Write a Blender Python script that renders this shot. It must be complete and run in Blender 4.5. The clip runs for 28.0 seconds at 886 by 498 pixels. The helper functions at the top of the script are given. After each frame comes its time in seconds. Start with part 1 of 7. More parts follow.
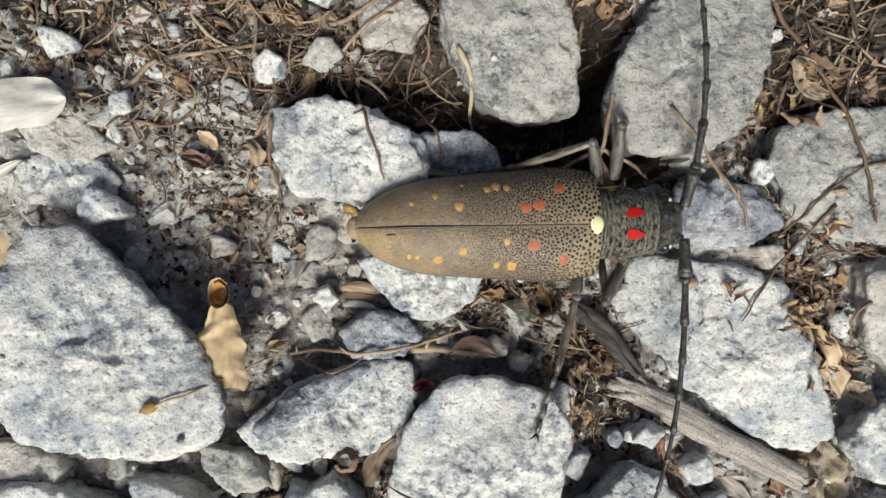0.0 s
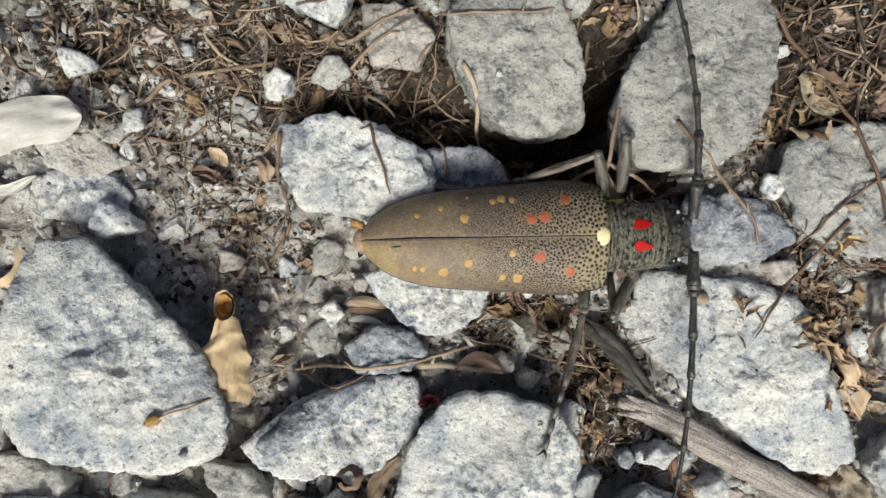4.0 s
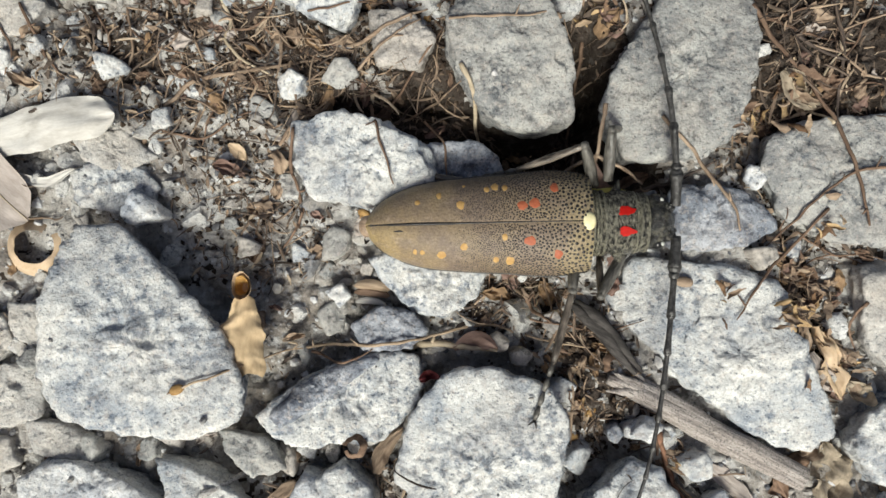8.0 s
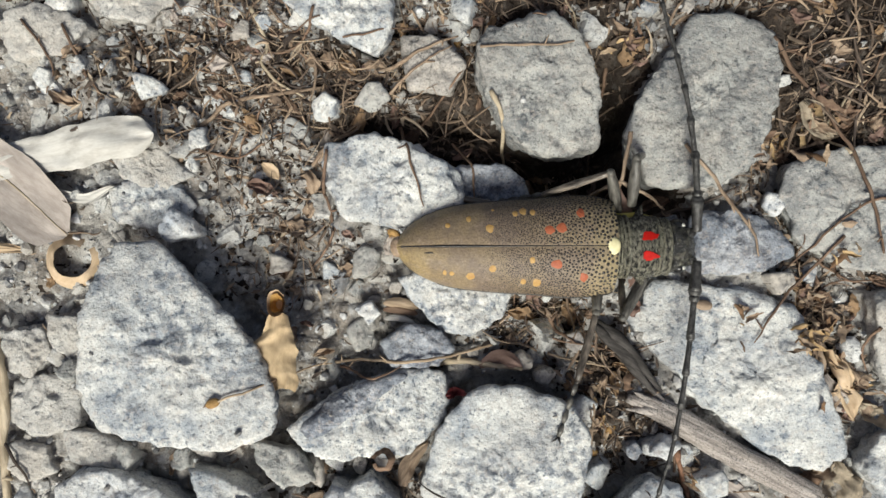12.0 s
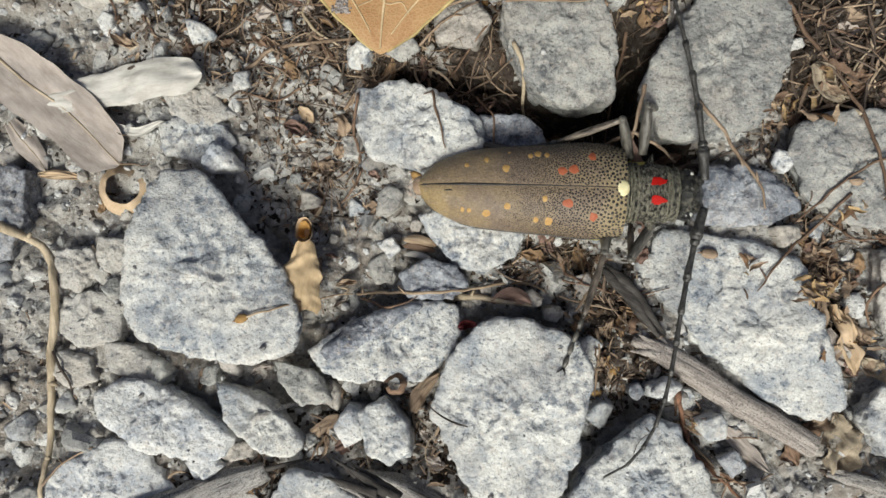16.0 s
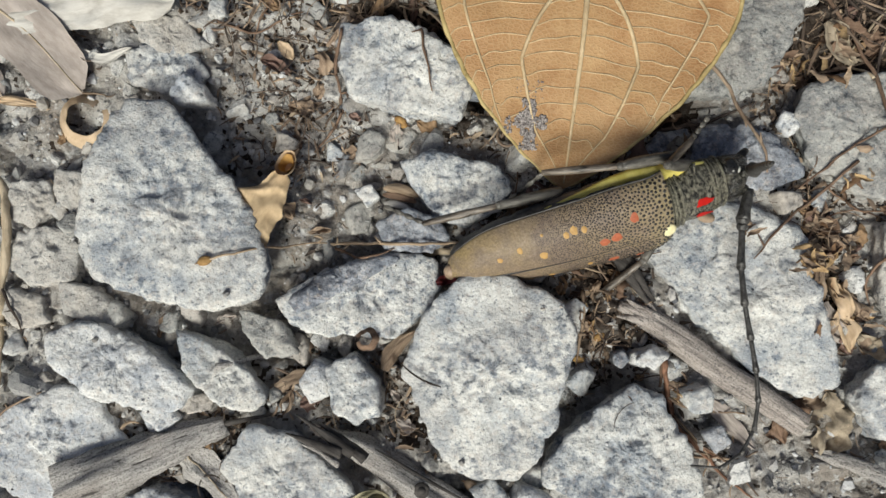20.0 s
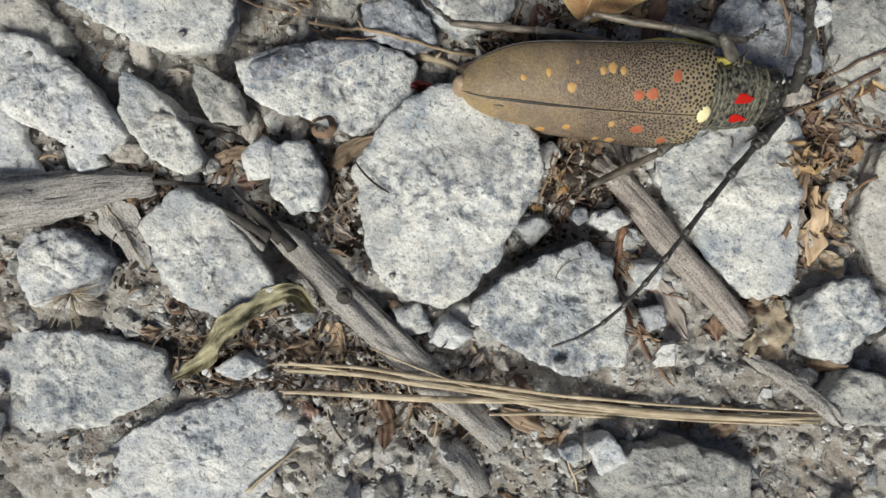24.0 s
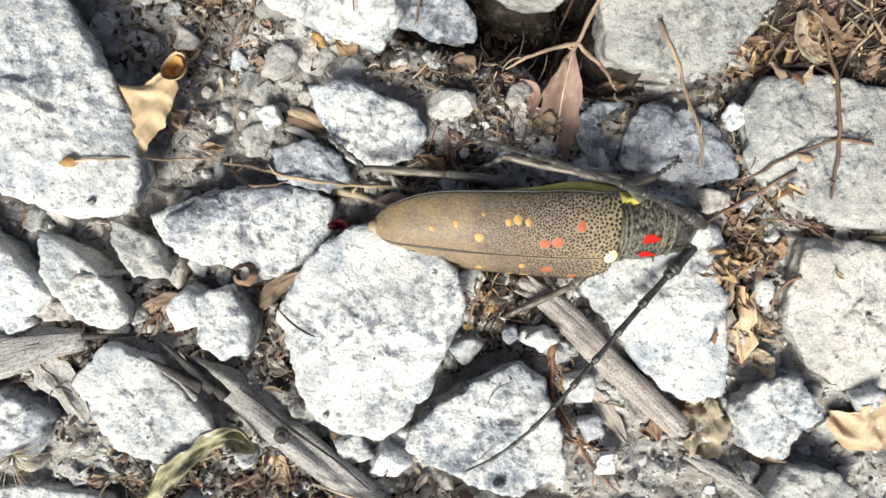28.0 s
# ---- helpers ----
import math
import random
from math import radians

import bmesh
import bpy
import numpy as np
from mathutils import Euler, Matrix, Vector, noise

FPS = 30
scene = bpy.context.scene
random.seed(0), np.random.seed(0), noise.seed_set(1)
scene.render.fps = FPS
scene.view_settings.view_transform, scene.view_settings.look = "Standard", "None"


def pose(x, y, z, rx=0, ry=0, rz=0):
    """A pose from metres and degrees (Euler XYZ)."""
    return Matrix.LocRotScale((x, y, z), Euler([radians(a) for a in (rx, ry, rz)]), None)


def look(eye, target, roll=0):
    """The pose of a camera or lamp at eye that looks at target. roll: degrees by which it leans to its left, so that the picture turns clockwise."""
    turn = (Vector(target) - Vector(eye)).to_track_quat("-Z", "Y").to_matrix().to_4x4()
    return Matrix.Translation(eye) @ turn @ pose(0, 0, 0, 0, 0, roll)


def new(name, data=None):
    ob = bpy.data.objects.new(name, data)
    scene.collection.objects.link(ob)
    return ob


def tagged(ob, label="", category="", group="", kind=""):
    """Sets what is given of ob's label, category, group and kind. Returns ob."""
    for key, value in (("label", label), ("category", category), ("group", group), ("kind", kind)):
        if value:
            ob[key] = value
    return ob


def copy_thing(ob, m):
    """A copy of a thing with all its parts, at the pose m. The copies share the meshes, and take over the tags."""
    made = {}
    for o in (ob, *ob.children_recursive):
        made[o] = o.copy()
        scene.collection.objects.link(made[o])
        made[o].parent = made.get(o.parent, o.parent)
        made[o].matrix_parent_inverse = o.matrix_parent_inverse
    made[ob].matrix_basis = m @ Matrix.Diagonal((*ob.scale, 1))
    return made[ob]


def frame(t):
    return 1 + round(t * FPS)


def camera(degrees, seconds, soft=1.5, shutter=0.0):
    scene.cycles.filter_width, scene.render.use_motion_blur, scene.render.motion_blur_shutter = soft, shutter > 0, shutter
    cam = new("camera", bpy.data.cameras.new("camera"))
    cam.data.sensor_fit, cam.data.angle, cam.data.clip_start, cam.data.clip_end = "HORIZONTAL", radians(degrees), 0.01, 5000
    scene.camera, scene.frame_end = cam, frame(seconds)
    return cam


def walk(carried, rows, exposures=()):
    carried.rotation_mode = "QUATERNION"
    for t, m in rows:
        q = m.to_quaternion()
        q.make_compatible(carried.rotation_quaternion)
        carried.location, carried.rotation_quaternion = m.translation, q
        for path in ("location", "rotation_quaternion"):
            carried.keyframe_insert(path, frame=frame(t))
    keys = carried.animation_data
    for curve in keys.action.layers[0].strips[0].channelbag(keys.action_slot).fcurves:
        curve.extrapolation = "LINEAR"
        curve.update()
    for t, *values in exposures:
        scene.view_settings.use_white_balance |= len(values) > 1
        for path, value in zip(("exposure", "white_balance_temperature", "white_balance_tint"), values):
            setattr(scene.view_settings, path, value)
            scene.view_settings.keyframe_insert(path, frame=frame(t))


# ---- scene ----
# ---- camera ----
cam = camera(69.0, 28.0)
ROWS = [
    (0, -0.00252, 0.00207, 0.11298, -1.78, -3.35, -1.63),
    (0.5, -0.00213, -0.00104, 0.11465, -0.10, -2.72, -1.18),
    (1, -0.00496, 0.00125, 0.11455, 1.23, -3.11, -1.40),
    (1.5, -0.00539, 0.00254, 0.11415, 1.30, -2.86, -2.00),
    (2, -0.00412, 0.00322, 0.11588, 0.97, -2.72, -2.36),
    (2.5, -0.00554, 0.00115, 0.11532, 1.58, -2.93, -2.22),
    (3, -0.00417, -0.00064, 0.11339, 1.40, -3.14, -1.90),
    (3.5, -0.00134, -0.00098, 0.11309, 1.31, -2.40, -1.58),
    (5.5, 0.00027, -0.00347, 0.11184, 2.11, -1.07, -1.58),
    (6, 0.00059, -0.00276, 0.11172, 2.20, -1.01, -1.60),
    (6.5, 0.00272, -0.00476, 0.11406, 2.09, -0.36, -1.37),
    (7, 0.00376, -0.00546, 0.12131, 2.49, 0.47, -1.24),
    (7.5, 0.00630, -0.00738, 0.12003, 1.93, 0.63, -1.13),
    (8, 0.00382, -0.00520, 0.12108, 1.89, 0.58, -1.41),
    (8.5, 0.00308, -0.00269, 0.12241, 2.37, 0.53, -1.44),
    (9, 0.00220, -0.00123, 0.12002, 2.12, 0.13, -1.39),
    (9.5, 0.00329, -0.00274, 0.12059, 1.74, 0.36, -1.12),
    (10, 0.00240, -0.00152, 0.12057, 1.67, 0.34, -1.20),
    (10.5, -0.00020, -0.00192, 0.12552, 1.99, 0.36, -0.68),
    (11, -0.00003, -0.00254, 0.12560, 1.91, 0.63, -0.56),
    (11.5, -0.00024, -0.00230, 0.12557, 1.66, 0.70, -0.53),
    (12, -0.00127, -0.00115, 0.12490, 1.73, 0.48, -0.56),
    (12.5, -0.00341, -0.00301, 0.12539, 2.11, 0.43, -0.08),
    (14.5, 0.00043, -0.00557, 0.13015, 2.00, 2.20, 0.21),
    (15, 0.00163, -0.00614, 0.12999, 2.55, 2.43, 0.24),
    (15.5, 0.00335, -0.01380, 0.13149, 2.22, 2.89, 1.54),
    (16, 0.00211, -0.01612, 0.13157, 3.29, 3.34, 2.27),
    (16.5, 0.00129, -0.01740, 0.13059, 2.99, 3.17, 2.94),
    (17, 0.00262, -0.02067, 0.12797, 3.24, 3.03, 3.50),
    (17.5, 0.00348, -0.02028, 0.12685, 3.06, 2.71, 3.81),
    (18, 0.00363, -0.01897, 0.12872, 3.02, 2.82, 3.73),
    (18.5, 0.00326, -0.01893, 0.12832, 2.94, 2.78, 3.85),
    (19, 0.00368, -0.02159, 0.12859, 3.44, 2.93, 4.02),
    (19.5, 0.00336, -0.02348, 0.12618, 3.43, 2.56, 4.56),
    (20, 0.00379, -0.02197, 0.12373, 2.14, 2.30, 5.05),
    (20.5, 0.00365, -0.02007, 0.12202, 1.17, 1.61, 6.08),
    (22.5, 0.00323, -0.02141, 0.12016, -3.13, -0.56, 16.40),
    (23, 0.00689, -0.02987, 0.12010, -3.66, 0.19, 17.49),
    (23.5, 0.00823, -0.03775, 0.11885, -3.46, 0.40, 18.44),
    (24, 0.00952, -0.04057, 0.11626, -4.19, 0.08, 19.09),
    (24.5, 0.00881, -0.03432, 0.11284, -5.83, 0.02, 18.52),
    (25, 0.00935, -0.02892, 0.11261, -5.53, -0.03, 16.97),
    (25.5, 0.01043, -0.02112, 0.11373, -4.92, -0.04, 15.74),
    (26, 0.01049, -0.02134, 0.11454, -5.54, -0.06, 16.17),
    (26.5, 0.01228, -0.02240, 0.11274, -5.54, -0.00, 15.85),
    (27, 0.01348, -0.01680, 0.11210, -5.06, -0.83, 15.11),
    (27.5, 0.01606, -0.01329, 0.11338, -5.81, -0.33, 14.61),
    (28, 0.01446, -0.01277, 0.11444, -5.82, -0.17, 14.43),
]
EXPOSURES = [(0.0, 0.03), (1.0, -0.03), (6.5, 0.0), (7.0, 0.06), (8.0, 0.06), (9.0, 0.12), (10.0, 0.17), (10.6, 0.1), (11.0, 0.0), (12.5, 0.0), (15.5, -0.15), (20.5, -0.22), (23.0, -0.2), (24.0, -0.27), (25.0, -0.27), (25.5, -0.22), (26.0, -0.12), (26.6, -0.1), (27.0, 0.06), (27.5, 0.38), (28.0, 0.54)]
walk(cam, [(t, pose(x, y, z, rx, ry, rz)) for t, x, y, z, rx, ry, rz in ROWS], EXPOSURES)

# ---- light: a bright overcast sky ----
SUN_TURN, SUN_HEIGHT = 188.0, 47.0
world = bpy.data.worlds.new("world")
scene.world = world
world.use_nodes = True
wn = world.node_tree
sky = wn.nodes.new("ShaderNodeTexSky")
sky.sky_type, sky.sun_disc = "NISHITA", False
sky.sun_elevation, sky.sun_rotation = radians(SUN_HEIGHT), radians(SUN_TURN)
sky.air_density, sky.dust_density, sky.ozone_density = 1.0, 6.0, 1.0
back = wn.nodes["Background"]
back.inputs["Strength"].default_value = 0.069
wn.links.new(sky.outputs[0], back.inputs["Color"])
sun = new("sun", bpy.data.lights.new("sun", "SUN"))
sun.data.energy, sun.data.angle, sun.data.color = 3.9, radians(24), (0.97, 0.99, 0.90)
sun.matrix_world = look((math.sin(radians(SUN_TURN)) * math.cos(radians(SUN_HEIGHT)), math.cos(radians(SUN_TURN)) * math.cos(radians(SUN_HEIGHT)), math.sin(radians(SUN_HEIGHT))), (0, 0, 0))

MM = 0.001


# ---- materials ----
class Mat:
    """A node material with short ways to add textures."""

    def __init__(self, name, rough=0.8, coords="Object"):
        self.m = bpy.data.materials.new(name)
        self.m.use_nodes = True
        self.n, self.l = self.m.node_tree.nodes, self.m.node_tree.links
        self.b = self.n["Principled BSDF"]
        self.b.inputs["Roughness"].default_value = rough
        self.tc = self.n.new("ShaderNodeTexCoord")
        info = self.n.new("ShaderNodeObjectInfo")
        add = self.n.new("ShaderNodeVectorMath")
        self.l.new(self.tc.outputs[coords], add.inputs[0])
        self.l.new(info.outputs["Random"], add.inputs[1])
        self.vec, self.info = add.outputs[0], info

    def stretch(self, sx, sy, sz):
        mp = self.n.new("ShaderNodeMapping")
        mp.inputs["Scale"].default_value = (sx, sy, sz)
        self.l.new(self.vec, mp.inputs[0])
        return mp.outputs[0]

    def noise(self, mm, detail=4, rough=0.6, vec=None):
        t = self.n.new("ShaderNodeTexNoise")
        t.inputs["Scale"].default_value, t.inputs["Detail"].default_value, t.inputs["Roughness"].default_value = 1000.0 / mm, detail, rough
        self.l.new(vec or self.vec, t.inputs["Vector"])
        return t.outputs[0]

    def cells(self, mm, vec=None, feature="F1"):
        t = self.n.new("ShaderNodeTexVoronoi")
        t.feature = feature
        t.inputs["Scale"].default_value = 1000.0 / mm
        self.l.new(vec or self.vec, t.inputs["Vector"])
        return t.outputs["Distance"]

    def ramp(self, fac, stops):
        r = self.n.new("ShaderNodeValToRGB")
        while len(r.color_ramp.elements) < len(stops):
            r.color_ramp.elements.new(0.5)
        for e, (p, c) in zip(r.color_ramp.elements, stops):
            e.position, e.color = p, (*c, 1) if isinstance(c, tuple) else (c, c, c, 1)
        self.l.new(fac, r.inputs[0])
        return r.outputs[0]

    def mix(self, fac, a, b, mode="MIX"):
        x = self.n.new("ShaderNodeMix")
        x.data_type, x.blend_type = "RGBA", mode
        for v, i in ((fac, 0), (a, 6), (b, 7)):
            if isinstance(v, (int, float)):
                x.inputs[i].default_value = v
            elif isinstance(v, tuple):
                x.inputs[i].default_value = (*v, 1)
            else:
                self.l.new(v, x.inputs[i])
        return x.outputs[2]

    def math(self, op, a, b=0.0, clamp=False):
        x = self.n.new("ShaderNodeMath")
        x.operation, x.use_clamp = op, clamp
        for v, i in ((a, 0), (b, 1)):
            if isinstance(v, (int, float)):
                x.inputs[i].default_value = v
            else:
                self.l.new(v, x.inputs[i])
        return x.outputs[0]

    def color(self, c):
        if isinstance(c, tuple):
            self.b.inputs["Base Color"].default_value = (*c, 1)
        else:
            self.l.new(c, self.b.inputs["Base Color"])
        return self

    def rough(self, r):
        self.l.new(r, self.b.inputs["Roughness"])
        return self

    def bump(self, h, mm=0.1, strength=1.0):
        x = self.n.new("ShaderNodeBump")
        x.inputs["Strength"].default_value, x.inputs["Distance"].default_value = strength, mm * MM
        self.l.new(h, x.inputs["Height"])
        self.l.new(x.outputs[0], self.b.inputs["Normal"])
        return self


def granite(name, light, mid, dark, cover, dust=0.16):
    """Pale granite: milky feldspar, gathered blue-grey clusters, black crystals and a film of dust."""
    m = Mat(name, 0.9)
    m.b.inputs["Specular IOR Level"].default_value = 0.2
    grain, lumps, pits = m.noise(0.42, 3, 0.65), m.noise(3.8, 3, 0.55), m.noise(1.3, 3, 0.6)
    base = m.mix(m.ramp(m.noise(8.5, 4, 0.58), [(0.40, 0.0), (0.60, 1.0)]), mid, light)
    base = m.mix(m.ramp(m.noise(3.8, 4, 0.6), [(0.53, 0.0), (0.64, 0.8)]), base, tuple(min(v * 1.08, 0.8) for v in light))
    part_of = m.noise(12, 3, 0.55)
    where = m.math("ADD", m.math("MULTIPLY", m.noise(2.1, 5, 0.68), 0.62), m.math("MULTIPLY", part_of, 0.38))
    base = m.mix(m.ramp(where, [(cover, 0.62), (cover + 0.06, 0.0)]), base, tuple(0.55 * a + 0.45 * b for a, b in zip(mid, dark)))
    base = m.mix(m.ramp(where, [(cover - 0.05, 0.66), (cover + 0.005, 0.0)]), base, dark)
    crystals = m.math("ADD", m.math("MULTIPLY", m.noise(0.95, 2, 0.5), 0.66), m.math("MULTIPLY", where, 0.34))
    base = m.mix(m.ramp(crystals, [(0.38, 0.7), (0.425, 0.0)]), base, tuple(v * 0.62 for v in dark))
    blush = m.math("MULTIPLY", m.ramp(m.noise(1.1, 4, 0.7), [(0.52, 0.0), (0.64, 1.0)]), 0.42)
    base = m.mix(blush, base, (0.54, 0.475, 0.42))
    pepper = m.ramp(m.noise(0.6, 3, 0.6), [(0.33, 0.75), (0.39, 0.0)])
    base = m.mix(pepper, base, dark)
    milk = m.math("MULTIPLY", m.ramp(m.noise(2.6, 4, 0.6), [(0.55, 0.0), (0.65, 1.0)]), 0.5)
    base = m.mix(milk, base, tuple(min(v * 1.12, 0.82) for v in light))
    dusty = m.math("MULTIPLY", m.ramp(m.noise(11, 5, 0.65), [(0.45, 0.0), (0.63, 1.0)]), dust)
    base = m.mix(dusty, base, (0.50, 0.455, 0.40))
    base = m.mix(0.48, base, m.ramp(grain, [(0.31, 0.45), (0.60, 1.1)]), "MULTIPLY")
    m.color(base)
    m.bump(m.math("ADD", m.math("ADD", lumps, m.math("MULTIPLY", pits, 0.5)), m.math("MULTIPLY", grain, 0.24)), 0.68, 1.0)
    return m.m


GRANITE = granite("granite", (0.69, 0.69, 0.665), (0.38, 0.41, 0.445), (0.11, 0.14, 0.19), 0.445, 0.26)
GREY = granite("grey_granite", (0.44, 0.44, 0.42), (0.26, 0.265, 0.265), (0.09, 0.105, 0.13), 0.425, 0.3)
WHITE = granite("white_granite", (0.71, 0.71, 0.695), (0.47, 0.50, 0.545), (0.17, 0.20, 0.25), 0.42, 0.16)
BLUEGREY = granite("bluegrey_granite", (0.43, 0.45, 0.49), (0.24, 0.265, 0.305), (0.08, 0.09, 0.12), 0.48)
DULL = granite("dull_granite", (0.47, 0.44, 0.41), (0.31, 0.29, 0.27), (0.13, 0.125, 0.12), 0.41, 0.6)
DIM = granite("dim_granite", (0.41, 0.41, 0.39), (0.23, 0.235, 0.235), (0.07, 0.08, 0.095), 0.42, 0.3)
DUSTY = granite("dusty_granite", (0.56, 0.545, 0.515), (0.38, 0.37, 0.355), (0.15, 0.16, 0.175), 0.41, 0.6)
TONES = {"dusty": DUSTY, "dim": DIM, "granite": GRANITE, "white": WHITE, "bluegrey": BLUEGREY, "grey": GREY, "dull": DULL}


def soil(name, low, high, dark, pale):
    m = Mat(name, 0.95)
    m.vec = m.tc.outputs["Object"]
    m.b.inputs["Specular IOR Level"].default_value = 0.12
    big, mid, fine, crumb = m.noise(19, 5, 0.6), m.noise(3.2, 6, 0.72), m.noise(0.6, 4, 0.75), m.noise(1.4, 5, 0.7)
    c = m.mix(m.ramp(big, [(0.40, 0.0), (0.60, 1.0)]), low, high)
    c = m.mix(m.ramp(mid, [(0.36, 0.7), (0.46, 0.0)]), c, dark)
    c = m.mix(m.ramp(mid, [(0.53, 0.0), (0.62, 0.9)]), c, pale)
    c = m.mix(m.ramp(crumb, [(0.36, 0.6), (0.44, 0.0)]), c, tuple(v * 0.4 for v in pale))
    c = m.mix(0.5, c, m.ramp(fine, [(0.3, 0.35), (0.7, 1.1)]), "MULTIPLY")
    m.color(c)
    m.bump(m.math("ADD", crumb, m.math("MULTIPLY", fine, 0.6)), 0.8, 1.0)
    return m.m


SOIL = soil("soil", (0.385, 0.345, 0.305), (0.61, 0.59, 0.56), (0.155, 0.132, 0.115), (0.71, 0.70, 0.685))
# rotted litter, coloured darker still to put crevice shade into the soil
SHADED_HUMUS = soil("humus", (0.05, 0.038, 0.03), (0.10, 0.08, 0.067), (0.022, 0.016, 0.013), (0.16, 0.14, 0.122))


def island_mat(name, stops, rough=0.85, mm=1.0, spec=0.2):
    """For joined small pieces: each piece takes its own tone."""
    m = Mat(name, rough)
    m.b.inputs["Specular IOR Level"].default_value = spec
    g = m.n.new("ShaderNodeNewGeometry")
    c = m.ramp(g.outputs["Random Per Island"], stops)
    fine = m.noise(mm, 4, 0.7)
    c = m.mix(0.55, c, m.ramp(fine, [(0.3, 0.3), (0.7, 1.1)]), "MULTIPLY")
    m.color(c).bump(fine, 0.25, 0.7)
    return m.m


def gravel_mat():
    """Broken granite of many tones, one for each chip."""
    m = Mat("gravel", 0.88)
    m.vec = m.tc.outputs["Object"]
    m.b.inputs["Specular IOR Level"].default_value = 0.2
    g = m.n.new("ShaderNodeNewGeometry")
    tone = m.ramp(g.outputs["Random Per Island"], [(0.0, (0.26, 0.27, 0.29)), (0.3, (0.45, 0.44, 0.42)), (0.6, (0.62, 0.61, 0.585)), (1.0, (0.80, 0.80, 0.79))])
    grain, fine = m.noise(1.2, 5, 0.75), m.noise(0.35, 3, 0.7)
    c = m.mix(m.ramp(grain, [(0.36, 0.9), (0.48, 0.0)]), tone, (0.17, 0.18, 0.195))
    c = m.mix(m.math("MULTIPLY", m.ramp(m.noise(6, 3), [(0.5, 0.0), (0.62, 1.0)]), 0.45), c, (0.40, 0.35, 0.29))
    c = m.mix(0.5, c, m.ramp(fine, [(0.3, 0.4), (0.7, 1.1)]), "MULTIPLY")
    m.color(c).bump(m.math("ADD", grain, m.math("MULTIPLY", fine, 0.5)), 0.5, 0.8)
    return m.m


GRAVEL = gravel_mat()
GRIT = island_mat("grit", [(0.0, (0.14, 0.145, 0.16)), (0.25, (0.33, 0.32, 0.31)), (0.5, (0.5, 0.47, 0.43)), (0.75, (0.66, 0.65, 0.64)), (1.0, (0.76, 0.77, 0.79))], 0.85, 0.7)
LITTER = island_mat("litter", [(0.0, (0.04, 0.03, 0.026)), (0.35, (0.13, 0.1, 0.08)), (0.65, (0.26, 0.19, 0.14)), (0.9, (0.43, 0.32, 0.225)), (1.0, (0.56, 0.45, 0.33))], 0.8, 1.2)
MOULD = island_mat("mould", [(0.0, (0.025, 0.018, 0.014)), (0.5, (0.06, 0.042, 0.03)), (0.85, (0.12, 0.085, 0.06)), (1.0, (0.2, 0.15, 0.11))], 0.9, 0.8)
HUSK = island_mat("husk", [(0.0, (0.08, 0.045, 0.028)), (0.5, (0.18, 0.105, 0.06)), (1.0, (0.33, 0.22, 0.13))], 0.75, 1.0)


def plant(name, a, b, rough=0.75, grain=(0.12, 1, 1), mm=0.9, patch=0.5):
    """Dry stems and wood: streaks that run along the local x axis."""
    m = Mat(name, rough)
    m.b.inputs["Specular IOR Level"].default_value = 0.25
    s = m.noise(mm, 5, 0.7, m.stretch(*grain))
    t = m.noise(6, 3, 0.6)
    c = m.mix(m.ramp(s, [(0.36, 0.0), (0.60, 1.0)]), a, b)
    c = m.mix(m.ramp(s, [(0.28, 0.9 if patch > 0.3 else 0.25), (0.36, 0.0)]), c, tuple(v * 0.3 for v in a))
    c = m.mix(m.ramp(t, [(0.4, patch), (0.62, 0.0)]), c, tuple(v * 0.45 for v in a))
    m.color(c).bump(s, 0.25, 0.8)
    return m.m


TAN = plant("dry_tan_stem", (0.22, 0.152, 0.105), (0.43, 0.325, 0.235))
BROWN = plant("dry_brown_stem", (0.13, 0.08, 0.055), (0.27, 0.18, 0.125))
DARK = plant("dark_stem", (0.055, 0.042, 0.036), (0.15, 0.115, 0.095))
PALE = plant("pale_stem", (0.42, 0.335, 0.23), (0.66, 0.55, 0.40), 0.6)
STEMC = plant("straw_stem", (0.33, 0.235, 0.155), (0.58, 0.45, 0.32))


def weathered_wood(name, low, high, pale):
    """Silver-grey dead wood with fine straight grain, running along the local x axis."""
    m = Mat(name, 0.92)
    m.b.inputs["Specular IOR Level"].default_value = 0.15
    grain, fine, big = m.noise(0.42, 4, 0.65, m.stretch(0.07, 1, 1)), m.noise(0.3, 3, 0.7, m.stretch(0.4, 1, 1)), m.noise(6, 4, 0.6, m.stretch(0.5, 1, 1))
    speck = m.noise(0.34, 3, 0.7)
    c = m.mix(m.ramp(grain, [(0.34, 0.0), (0.58, 1.0)]), low, high)
    c = m.mix(m.ramp(big, [(0.36, 0.45), (0.50, 0.0)]), c, (0.33, 0.295, 0.265))
    c = m.mix(m.ramp(big, [(0.55, 0.0), (0.66, 0.5)]), c, pale)
    checks = m.ramp(m.noise(1.0, 3, 0.5, m.stretch(0.05, 1, 1)), [(0.29, 0.85), (0.335, 0.0)])
    c = m.mix(checks, c, (0.06, 0.052, 0.047))
    c = m.mix(m.ramp(speck, [(0.38, 0.85), (0.48, 0.0)]), c, (0.13, 0.12, 0.115))
    c = m.mix(0.4, c, m.ramp(fine, [(0.32, 0.5), (0.62, 1.08)]), "MULTIPLY")
    m.color(c).bump(m.math("SUBTRACT", m.math("ADD", grain, m.math("MULTIPLY", fine, 0.5)), checks), 0.3, 0.9)
    return m.m


